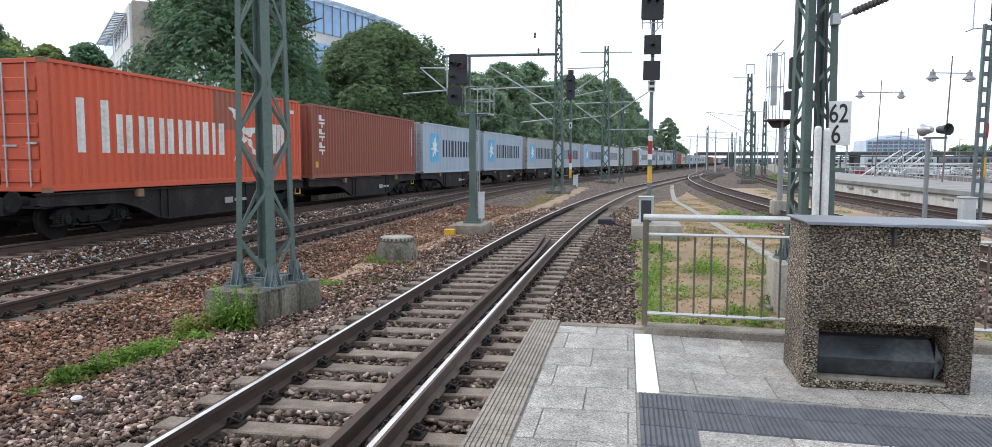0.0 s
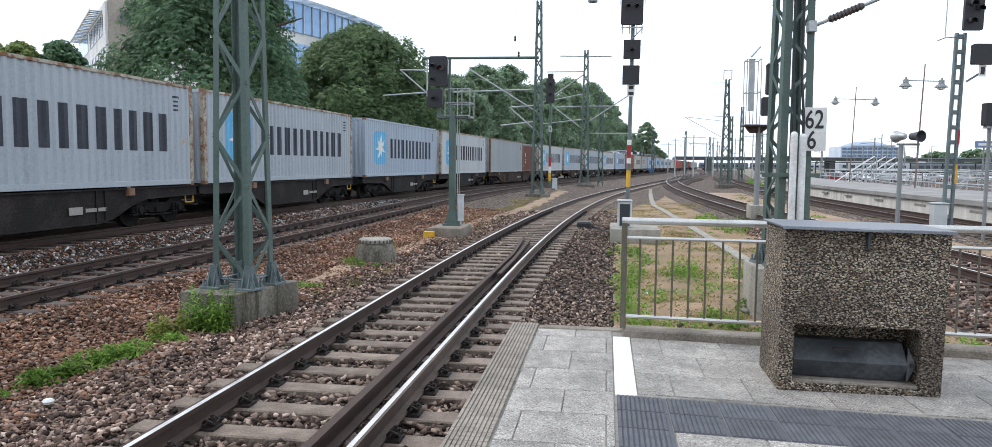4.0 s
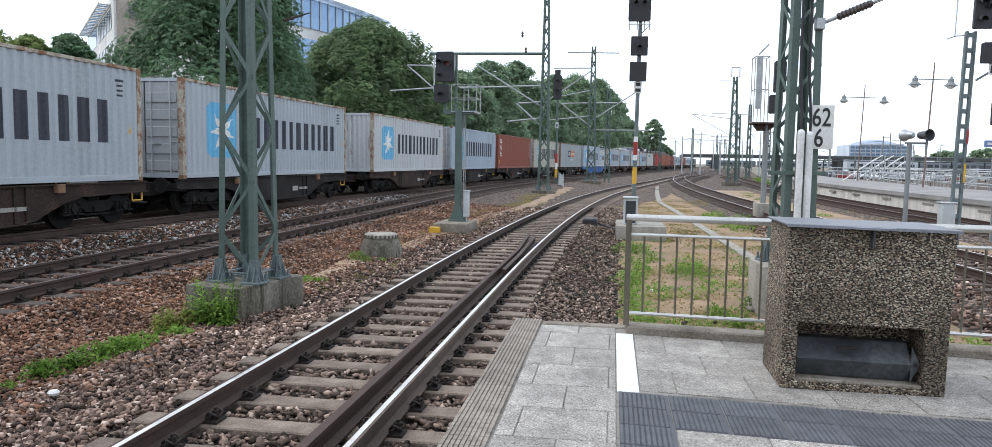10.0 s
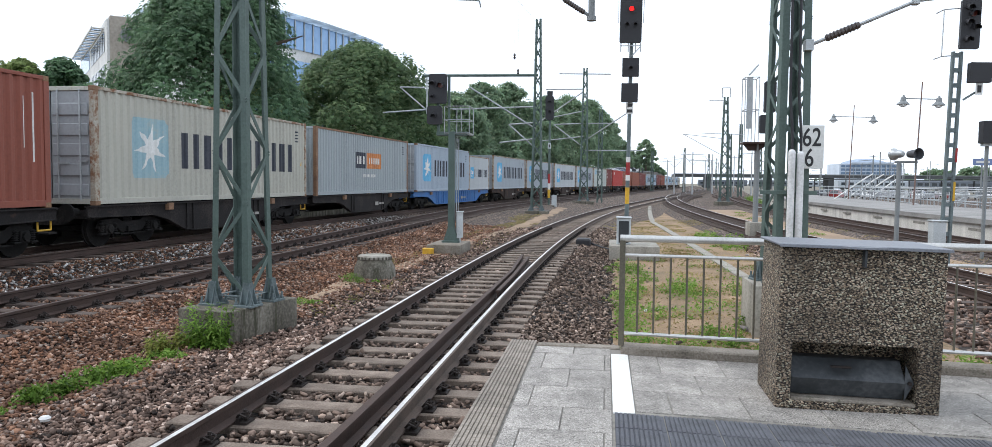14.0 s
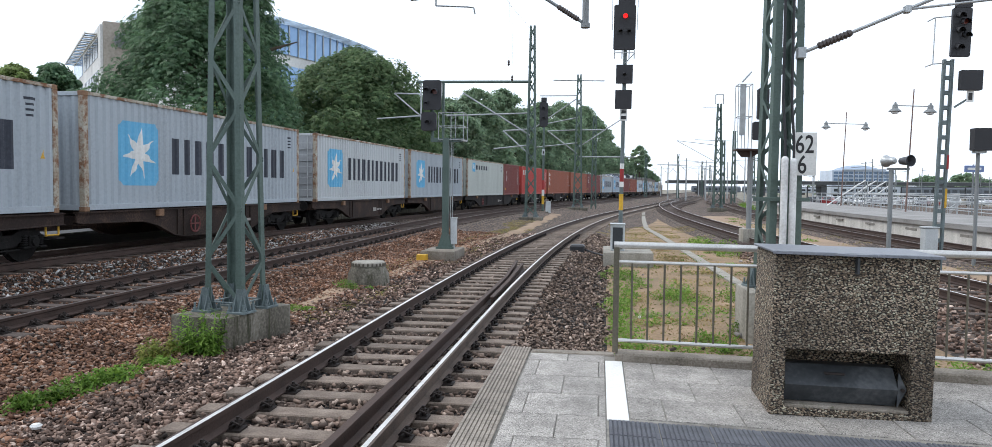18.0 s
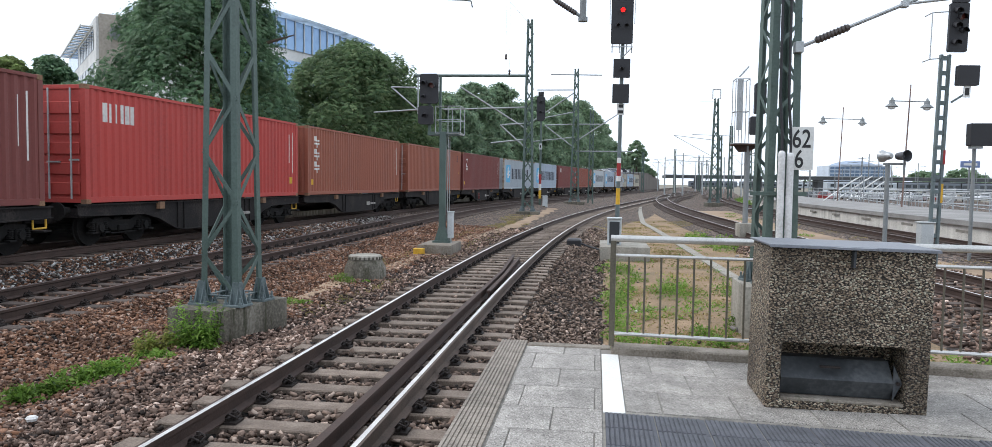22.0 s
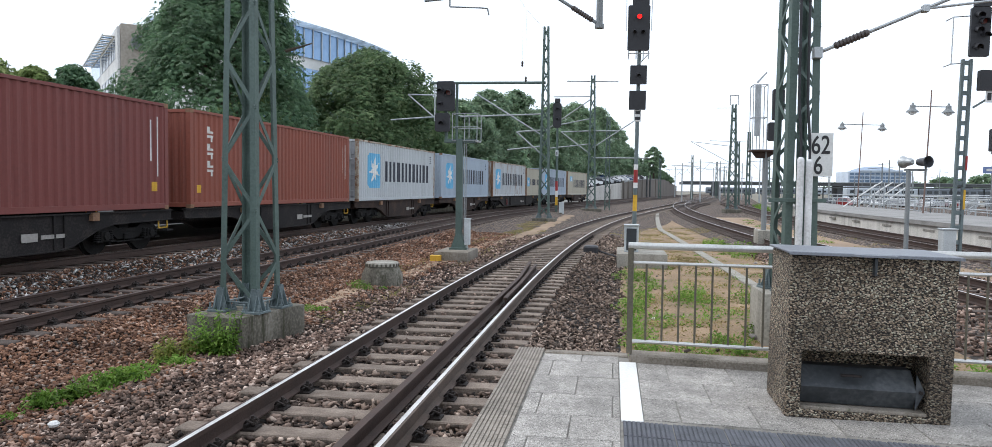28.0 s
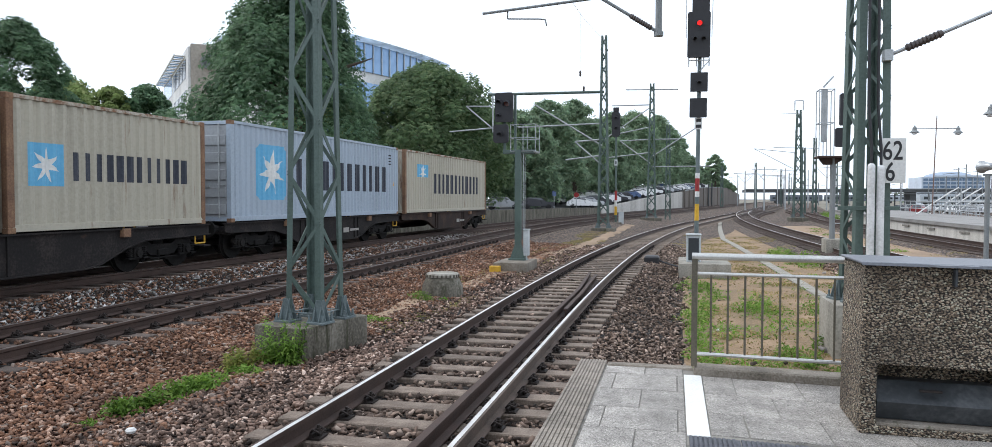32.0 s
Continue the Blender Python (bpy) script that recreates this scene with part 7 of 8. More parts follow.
UNITS += [
    (277.83, "grey", L40, HC, True, star_livery(), PALE_LABEL),
    (290.89, "grey", L40, HC, False, star_livery(), PALE_LABEL),
    (304.73, "pale", L40, HC, True, star_livery(), "pale grey container with rusty frame and blue star emblem"),
    (317.90, "grey", L40, HC, False, star_livery(), PALE_LABEL),
    (331.46, "mint", L40, HC, False, small_star, "pale mint container with a small emblem high up"),
    (340.83, "maroon", L20, HC, False, upright_word(3, 0.85, 0.3, 1.3, 2.3), "short maroon container with upright white marking"),
    (351.34, "red", L40, HC, True, corner_word(3, 0.7, 2.0), "bright red corrugated container with white corner marking"),
    (364.51, "rust_orange", L40, HC, False, upright_word(6, 0.75, 0.42, 0.95, 2.55), "faded red-brown container with upright white marking"),
    (378.33, "rust_orange", L40, HC, True, plain, "faded red-brown corrugated container, door end to the front"),
    (391.30, "maroon", L40, HC, False, upright_word(3, 1.0, 0.36, 1.4, 2.5), "maroon container with upright white marking"),
    (405.29, "grey", L40, HC, True, star_livery(start=1.0), PALE_LABEL),
    (418.98, "blue_grey", L40, HC, False, star_livery(), "blue-grey corrugated container with a blue star emblem"),
    (432.42, "maroon", L40, HC, True, corner_word(3, 0.9, 2.2), "dark maroon corrugated container with corner marking"),
    (445.67, "brown", L40, HC, False, upright_word(6, 0.95, 0.34, 0.95, 2.5), "brown corrugated container with upright white marking"),
    (458.85, "pale", L40, HC, True, star_livery(), "pale grey container with door end and star emblem"),
    (472.50, "blue_grey", L40, HC, False, star_livery(start=1.05), "blue-grey container with rust along the top and star emblem"),
    (486.10, "stained", L40, HC, False, star_livery(0.82, start=1.05), "pale rust-streaked container with a blue star emblem"),
    (495.42, "beige", L20, STD + 0.1, False, short_star, "short stained beige container with a small star emblem"),
    (505.75, "blue_grey", L40, HC, True, star_livery(), "pale blue-grey container with rust-edged doors and star emblem"),
    (518.75, "beige", L40, HC, False, low_star, "rusty beige last container with a small emblem"),
]


def wheelset_mesh():
    g = Geo()
    for s in (-1, 1):
        g.lathe([(0.1, -0.06), (0.38, -0.05), (0.46, -0.055), (0.46, 0.03), (0.49, 0.045), (0.49, 0.07), (0.36, 0.07), (0.32, 0.03), (0.1, 0.05)], (0, s * 0.75, 0), 20, "y", Matrix.Diagonal((1, 1, 1, 1)) if s < 0 else None)
    g.cyl((0, -1.05, 0), (0, 1.05, 0), 0.075, n=8)
    return g.mesh("wheelset", BOGIE)


WHEELSET = wheelset_mesh()
g = Geo()
for s in (-1, 1):
    y0, y1 = (0.95, 1.06) if s > 0 else (-1.06, -0.95)
    g.prism([(-1.25, 0.48), (-1.1, 0.68), (-0.55, 0.72), (-0.35, 0.62), (0.35, 0.62), (0.55, 0.72), (1.1, 0.68), (1.25, 0.48), (0.6, 0.5), (0.4, 0.36), (-0.4, 0.36), (-0.6, 0.5)], y0, y1, "y")
    for x in (-0.9, 0.9):
        g.box(x - 0.14, x + 0.14, y0 - 0.05, y1 + 0.05, 0.32, 0.58, 0.02)
        g.cyl((x, s * 1.04, 0.46), (x, s * 1.16, 0.46), 0.12, 0.1, 10)
        for q in (-0.24, 0.24):
            coil = [(0.03, 0.36)]
            for c in range(5):
                z = 0.37 + 0.046 * c
                coil += [(0.06, z), (0.085, z + 0.014), (0.085, z + 0.026), (0.06, z + 0.04)]
            g.lathe(coil + [(0.03, 0.61)], (x + q, s * 1.04, 0), 10)
            g.box(x + q - 0.1, x + q + 0.1, min(s * 0.95, s * 1.14), max(s * 0.95, s * 1.14), 0.31, 0.355, 0.01)
g.box(-0.18, 0.18, -0.95, 0.95, 0.5, 0.7)
for s in (-1, 1):
    g.box(-0.2, 0.2, min(s * 0.96, s * 1.12), max(s * 0.96, s * 1.12), 0.34, 0.5, 0.02)
    g.bar((-0.5, s * 1.09, 0.3), (0.5, s * 1.09, 0.3), 0.05, 0.03)
    for x in (-0.42, 0.42):
        g.box(x - 0.06, x + 0.06, min(s * 0.7, s * 0.86), max(s * 0.7, s * 0.86), 0.2, 0.62, 0.02)
BOGIE_FRAME = g.mesh("bogie_frame", BOGIE)
BRAKE_RED = surface("grimy_red_wheel", (0.15, 0.035, 0.035), 0.7, fine=20, coarse=3, amount=0.9, bump=0.1)
g = Geo().box(-0.22, 0.22, -0.012, 0.012, -0.02, 0.02).box(-0.02, 0.02, -0.012, 0.012, -0.22, 0.22)
g.tube([(0.25 * math.cos(math.pi * i / 10), 0, 0.25 * math.sin(math.pi * i / 10)) for i in range(21)], 0.024, 6)
DISC = g.mesh("brake_wheel", BRAKE_RED)
WAGON_MESHES = {}
DECK = 1.06


def wagon_meshes(length, blue):
    if (length, blue) in WAGON_MESHES:
        return WAGON_MESHES[(length, blue)]
    mat, L = ({"rust": WAGON_RUST, True: WAGON_BLUE, False: WAGON}[blue]), length / 2
    beam = Geo()
    out = [(-L, 0.8), (-L + 2.5, 0.76), (-L + 3.1, 0.63), (-L + 3.9, 0.32), (-L + 4.4, 0.24), (L - 4.4, 0.24), (L - 3.9, 0.32), (L - 3.1, 0.63), (L - 2.5, 0.76), (L, 0.8), (L, DECK), (-L, DECK)]
    for s in (-1, 1):
        y0, y1 = sorted((s * 1.12, s * 1.16))
        beam.prism(out, y0, y1, "y")
        ya, yb = sorted((s * 1.06, s * 1.22))
        beam.box(-L, L, ya, yb, DECK - 0.035, DECK - 0.003)
        low = [(x, z) for x, z in out[:10]]
        for (xa, za), (xb, zb) in zip(low, low[1:]):
            beam.add([(xa, ya, za), (xb, ya, zb), (xb, yb, zb), (xa, yb, za), (xa, ya, za - 0.025), (xb, ya, zb - 0.025), (xb, yb, zb - 0.025), (xa, yb, za - 0.025)], [(0, 1, 2, 3), (7, 6, 5, 4), (0, 4, 5, 1), (2, 6, 7, 3)])
    ribs = Geo()
    k = max(3, int((length - 8.5) / (0.55 if blue is True else 1.5)))
    along = [-L + 4.4 + (length - 8.8) * i / k for i in range(k + 1)] if blue is True else [q * (length * 0.16) + d for q in (-1, 1) for d in (-0.16, 0.16)]
    places = [(x, s * 1.18) for x in along for s in (-1, 1)]
    ribs.box(-0.03, 0.03, -0.02, 0.02, 0.26, DECK - 0.04)
    sill = Geo().box(-L, L, -0.28, 0.28, 0.58, 0.95)
    for i in range(5):
        x = -L + 0.4 + (length - 0.8) * i / 4
        sill.box(x - 0.1, x + 0.1, -1.1, 1.1, 0.72, 0.95)
    WAGON_MESHES[(length, blue)] = (beam.mesh("side_beam", mat, 0), ribs.mesh("stiffener", mat, 0), sill.mesh("centre_sill", mat, 0), places)
    return WAGON_MESHES[(length, blue)]


g = Geo()
g.tube([(-0.2, 0, 1.15), (-0.2, 0, 0.66), (0.2, 0, 0.66), (0.2, 0, 1.15)], 0.022, 6)
STEP = Geo().box(-0.05, 0.2, -0.2, 0.2, 0.58, 0.62).mesh("footstep", WAGON)
HANDRAIL = g.mesh("handrail", YELLOW)
BUFFER = Geo().cyl((0, 0, 0), (-0.32, 0, 0), 0.1, n=12).cyl((-0.32, 0, 0), (-0.37, 0, 0), 0.22, n=16).mesh("buffer", BOGIE)


def wagon(length, front_bogie, rear_bogie, blue, red_wheel, end_front):
    t = thing("container_wagon", "blue flat container wagon with ribbed side beams" if blue is True else "rust-brown flat container wagon with fish-bellied beams" if blue else "grimy dark flat container wagon with fish-bellied beams", "railway wagon", "wagons of the train")
    beam, ribs, sill, places = wagon_meshes(length, blue)
    L = length / 2
    part("side_beam", beam, None, t)
    for x, y in places:
        part("stiffener", ribs, None, t, at=pose(x, y, 0))
    part("centre_sill", sill, None, t)
    for x, there in ((-L + 1.75, front_bogie), (L - 1.75, rear_bogie)):
        if there:
            b = part("bogie", BOGIE_FRAME, None, t, "near-black two-axle bogie", at=pose(x, 0, 0))
            for a in (-0.9, 0.9):
                part("wheelset", WHEELSET, None, b, at=pose(a, 0, 0.46))
    if red_wheel:
        part("brake_wheel", DISC, None, t, "red hand brake wheel", at=pose(-L + 4.9, -1.26, 0.58))
    for s in (-1.1, 1.1):
        part("handrail", HANDRAIL, None, t, "yellow end handrail", at=pose(L - 0.3, s, -0.1))
        part("footstep", STEP, None, t, at=pose(L - 0.36, s, -0.1))
    if end_front:
        for s in (-0.87, 0.87):
            part("buffer", BUFFER, None, t, at=pose(-L, s, 0.9))
    part("wagon_mark", Geo().box(0.9, 1.35, -1.2, -1.185, 0.48, 0.66).box(1.45, 2.2, -1.2, -1.185, 0.52, 0.61), MARK_GREY, t)
    for x in (-L + 3.2, L - 3.2):
        part("pin_bracket", Geo().box(x - 0.12, x + 0.12, -1.28, -1.16, 0.86, DECK - 0.005, 0.01), RUST_FRAME, t)
    return t


# the wagons: first and last container that each carries, and which ends have a bogie
LONE = {8: 9, 18: 19, 24: 25, 36: 37}
TRAIN = []
for k, (mid, colour, length, height, front, livery, label) in enumerate(UNITS):
    c = container(label, colour, length, height, front, livery)
    TRAIN.append((c, mid, DECK + 0.004))
    if k in LONE.values():
        continue
    if k in LONE:
        end = UNITS[LONE[k]][0] + UNITS[LONE[k]][2] / 2
        a = mid - length / 2 - 0.25
        TRAIN.append((wagon(round(end - a + 0.25, 1), True, True, True if k == 18 else "rust" if k == 8 else False, k != 18, True), (a + end + 0.25) / 2, 0.0))
    else:
        first = k in (0, 2, 4, 6, 10, 12, 13, 14, 16, 20, 22, 26, 28, 30, 32, 34, 38)
        rear = True
        TRAIN.append((wagon(12.6, first, rear, "rust" if k in (10, 11, 13, 20, 21, 22, 23, 34, 35, 39) else False, k in (3, 11, 15, 21, 29), first), mid, 0.0))
SPEED, GAIN = 14.785, 0.0069


def run_train():
    for ob, mid, z in TRAIN:
        rows = []
        for t in range(0, 33):
            x, y, h = train_way(mid + 0.15 - SPEED * t - GAIN * t * t - 0.6 * max(0, t - 31))
            rows.append((float(t), Matrix.Translation((x, y, z + lift(line_3, y))) @ Matrix.Rotation(math.pi / 2 - h, 4, "Z")))
        walk(ob, rows)


# ---- small things on the ground ----
manhole = thing("cable_manhole", "grey concrete cable manhole with a round lid", "manhole", at=pose(-5.28, 16.9, -0.38))
part("ring", Geo().lathe([(0.5, 0), (0.47, 0.3), (0.41, 0.42), (0.39, 0.47)], (0, 0, 0), 28), CONCRETE, manhole)
part("lid", Geo().lathe([(0.36, 0.47), (0.385, 0.49), (0.385, 0.55), (0.36, 0.58), (0.27, 0.585)], (0, 0, 0), 28), CONCRETE_MID, manhole, "round concrete lid")
notch = Geo().box(-0.02, 0.02, -0.4, -0.375, 0.49, 0.555, 0.004).mesh("lid_rib", CONCRETE)
for k in range(24):
    part("lid_rib", notch, None, manhole, at=pose(0, 0, 0, 0, 0, 15 * k))
motor = thing("point_motor", "small black point machine beside the rail", "point machine", at=pose(-0.72, 26.2, -0.3))
part("case", Geo().box(-0.25, 0.25, -0.35, 0.35, 0, 0.3, 0.05), BLACK, motor)
part("cable", Geo().tube([(0.2, 0, 0.15), (0.6, -0.4, 0.05), (1.0, -1.2, 0.02), (1.6, -2.2, 0.04)], 0.03, 6), BLACK, motor)
trough = thing("cable_trough", "winding concrete cable trough with flat covers", "cable trough")
cover = Geo().box(-0.15, 0.15, 0, 2.06, -0.4, -0.315, 0.01).mesh("trough_cover", CONCRETE_MID)



def trough_x(y):
    return float(np.interp(y, [19, 28, 34, 40, 44, 52, 61, 82, 97], [3.4, 3.2, 3.05, 2.9, 2.72, 3.05, 3.5, 4.7, 5.7]))


for k in range(39):
    part("trough_cover", cover, None, trough, at=pose(trough_x(19 + 2.0 * k), 19 + 2.0 * k, bed(trough_x(20 + 2.0 * k), 20 + 2.0 * k) + 0.36, 0, 0, math.degrees(math.atan2(trough_x(19 + 2.0 * k) - trough_x(21 + 2.0 * k), 2.0))))
for x, y, h in ((4.05, 19.6, 0.2),):
    footing("low pale concrete block on the verge", x, x + 1.5, y, y + 0.8, -0.5, h - 0.2, CONCRETE_PALE, "concrete_block")
scrap = Geo().lathe([(0.01, 0), (0.045, 0.01), (0.055, 0.035), (0.035, 0.055), (0.01, 0.06)], (-5.05, 6.15, -0.31), 7)
tagged(part("litter", scrap, WHITE), "crumpled white scrap on the ballast", "litter")
buried = Geo().box(-6.9, -5.35, 5.0, 5.5, -0.42, -0.29, 0.02)
tagged(part("buried_slab", buried, CONCRETE), "half-buried grey concrete slab in the ballast", "slab")


def stones(name, n, region, material, label, size=(0.02, 0.042), seed=1, keep=None, block=False):
    """Loose crushed stones, each a squashed and twisted block or wedge."""
    r = np.random.default_rng(seed)
    x0, x1, y0, y1 = region
    u = r.random(n)
    y = y0 + (y1 - y0) * u ** 1.45
    x = x0 + (x1 - x0) * r.random(n)
    ok = np.ones(n, bool)
    for line, half, spacing in ((line_1, 1.3, 0.0), (line_2, 1.28, 0.2)):
        base = -8 if line is line_1 else -12
        cx = np.array([line(float(q)) for q in np.linspace(y0, y1, 200)])
        lx = np.interp(y, np.linspace(y0, y1, 200), cx)
        d = np.abs(x - lx)
        phase = np.abs(((y - base - 0.3 - spacing) / 0.6 + 0.5) % 1.0 - 0.5) * 0.6
        ok &= ~((d < half + 0.02) & (phase < 0.15))
        ok &= ~(np.abs(d - 0.753) < 0.1)
    if keep is not None:
        ok &= keep(x, y)
    x, y = x[ok], y[ok]
    n = len(x)
    z = np.array([bed(a, b) for a, b in zip(x, y)])
    s = r.uniform(size[0], size[1], n)[:, None, None] * (1 + 0.014 * np.maximum(y - 6, 0))[:, None, None]
    if block:
        base = np.array([[-1, -1, -1], [1, -0.9, -1], [1, 1, -1], [-1, 0.9, -1], [-0.8, -0.8, 1], [0.75, -0.9, 1], [0.8, 0.8, 1], [-0.9, 0.7, 1]], float)
        f = np.array([[0, 2, 1], [0, 3, 2], [4, 5, 6], [4, 6, 7], [0, 1, 5], [0, 5, 4], [1, 2, 6], [1, 6, 5], [2, 3, 7], [2, 7, 6], [3, 0, 4], [3, 4, 7]])
    else:
        base = np.array([[-1, -0.7, -1], [1, -0.6, -1], [0.1, 1, -1], [-0.9, -0.7, 1], [1, -0.7, 1], [-0.1, 0.9, 1]], float)
        f = np.array([[0, 2, 1], [3, 4, 5], [0, 1, 4], [0, 4, 3], [1, 2, 5], [1, 5, 4], [2, 0, 3], [2, 3, 5]])
    m = len(base)
    v = base[None] * (1 + r.uniform(-0.34, 0.34, (n, m, 3))) * s * np.stack([r.uniform(1.0, 1.9, n), r.uniform(0.65, 1.15, n), r.uniform(0.34, 0.62, n)], 1)[:, None, :]
    q = r.normal(size=(n, 4)) * np.array([1.0, 0.24, 0.24, 1.0])
    q /= np.linalg.norm(q, axis=1)[:, None]
    w, a, b, c = q.T
    R = np.stack([1 - 2 * (b * b + c * c), 2 * (a * b - c * w), 2 * (a * c + b * w), 2 * (a * b + c * w), 1 - 2 * (a * a + c * c), 2 * (b * c - a * w), 2 * (a * c - b * w), 2 * (b * c + a * w), 1 - 2 * (a * a + b * b)], 1).reshape(n, 3, 3)
    v = np.einsum("nij,nkj->nki", R, v)
    v[:, :, 0] += x[:, None]
    v[:, :, 1] += y[:, None]
    inside = np.zeros(n, bool)
    for line, w in ((line_1, 1.3), (line_2, 1.28)):
        inside |= np.abs(x - np.array([line(float(q)) for q in y])) < w
    v[:, :, 2] += (z + r.uniform(-0.03, 0.055, n) - 0.004 * inside)[:, None]
    faces = (np.arange(n)[:, None, None] * m + f[None]).reshape(-1, 3)
    ob = new(name, raw(name, v.reshape(-1, 3), faces, material))
    return tagged(ob, label, "ballast", kind="stuff")


NEAR_Y = np.linspace(0, 40, 200)
NEAR_X = np.array([line_1(float(q)) for q in NEAR_Y])


def beside(x, y, lo, hi):
    """True where x lies between lo and hi metres from the near track's middle."""
    d = x - np.interp(y, NEAR_Y, NEAR_X)
    return (d > lo) & (d < hi)


RUST_SIDE = lambda x, y: x < np.interp(y, NEAR_Y, NEAR_X) - 2.55 + 0.25 * np.sin(x * 9 + y * 7)
LEFT_SIDE = lambda x, y: beside(x, y, -2.95, -1.3)
BETWEEN = lambda x, y: beside(x, y, -1.3, 1.32) & ~((x > -0.85) & (y < 6.45))
SHOULDER = lambda x, y: beside(x, y, 1.3, 2.75) & (x - np.interp(y, NEAR_Y, NEAR_X) < 2.62 - 0.1 * np.sin(y * 3.0))
for near, y0, y1, k in ((True, 3.2, 10.5, 1.0), (False, 10.5, 36.0, 1.5)):
    size = (0.0125, 0.0245) if near else (0.0145, 0.028)
    stones("ballast_stones", 34000 if near else 46000, (-8.3, -4.7, y0, y1), STONES, "loose rust-brown crushed ballast stones", size, 1 + 10 * near, RUST_SIDE, near)
    stones("ballast_stones", 23500 if near else 34000, (-5.5, -3.4 if near else 1.8, y0, y1), STONES_GREY, "loose grey-brown ballast stones beside the near track", size, 2 + 10 * near, LEFT_SIDE, near)
    stones("ballast_stones", 12000 if near else 17000, (-3.8, -1.0 if near else 1.6, y0, y1), STONES_DARK, "darker ballast stones between the near track's sleepers", (0.014, 0.028), 3 + 10 * near, BETWEEN, near)
    stones("ballast_stones", 10000 if near else 32000, (-1.2, 0.3 if near else 3.4, max(6.3, y0), y1), STONES_MID, "loose grey ballast stones on the shoulder of the near track", size, 4 + 10 * near, SHOULDER, near)
stones("ballast_stones", 24000, (-12.3, -8.0, 6.0, 34.0), STONES, "loose brown ballast stones between sleepers", (0.015, 0.03), seed=3)
stones("ballast_stones", 6500, (-12.0, -10.6, 6.0, 40.0), STONES_PALE, "pale new ballast stones scattered by the train's track", (0.017, 0.036), seed=4)
stones("ballast_stones", 15000, (4.4, 9.8, 6.5, 30.0), STONES_GREY, "loose grey ballast stones round the curved track", (0.02, 0.042), 5, lambda x, y: x > 6.55 + (y - 52.0) ** 2 / 1200.0 - 3.0 + 0.04 * np.maximum(0, y - 8) + 0.15 * np.sin(y * 4))


stones("white_pebbles", 90, (0.3, 4.8, 7.0, 26.0), STONES_PALE, "scattered white stones on the verge", (0.02, 0.05), 8)

# the trodden sandy path between the second and the near track
path_v, path_f = [], []
for j in range(90):
    y = 12.7 + 0.54 * j
    x = float(np.interp(y, [12.7, 14, 16, 17, 22, 30, 34, 41, 56, 62], [-5.5, -5.5, -5.6, -5.3, -5.2, -4.95, -4.35, -3.95, -3.55, -3.4]))
    w = 0.2 + 0.09 * math.sin(y * 1.7) + 0.06 * math.sin(y * 5.1) + 0.003 * y
    for i in range(6):
        q = x - w + 2 * w * i / 5
        path_v.append((q, y, bed(q, y) + 0.052 - (0.05 if i in (0, 5) else 0.0) + 0.006 * noise.noise((q * 5, y * 5, 2))))
    if j:
        path_f += [(6 * j - 6 + i, 6 * j - 5 + i, 6 * j + 1 + i, 6 * j + i) for i in range(5)]
tagged(new("sandy_path", raw("sandy_path", np.array(path_v), np.array(path_f), SAND, True)), "narrow trodden sandy path between two tracks", "path", kind="structure")


# ---- plants ----
def leaf_cloud(name, centres, radii, per, size, material, seed, flat=0.7, up=0.75):
    """Many small leaf blades gathered in clumps."""
    r = np.random.default_rng(seed)
    n = len(centres) * per
    c = np.repeat(np.asarray(centres, float), per, 0)
    rad = np.repeat(np.asarray(radii, float), per)
    d = r.normal(size=(n, 3))
    d /= np.linalg.norm(d, axis=1)[:, None]
    p = c + d * (rad * (0.25 + 1.45 * r.random(n) ** 0.9))[:, None] * np.array([1, 1, flat])
    nrm = d + r.normal(size=(n, 3)) * 0.7 + np.array([0, 0, up])
    nrm /= np.linalg.norm(nrm, axis=1)[:, None]
    t = np.cross(nrm, r.normal(size=(n, 3)))
    t /= np.linalg.norm(t, axis=1)[:, None]
    b = np.cross(nrm, t)
    s = (size * r.uniform(0.6, 1.35, n))[:, None]
    v = np.stack([p - t * s * 0.9, p + b * s * 0.42 + nrm * s * 0.12, p + t * s * 0.9, p - b * s * 0.42 + nrm * s * 0.12], 1)
    faces = np.arange(n * 4).reshape(-1, 4)
    return raw(name, v.reshape(-1, 3), faces, material)


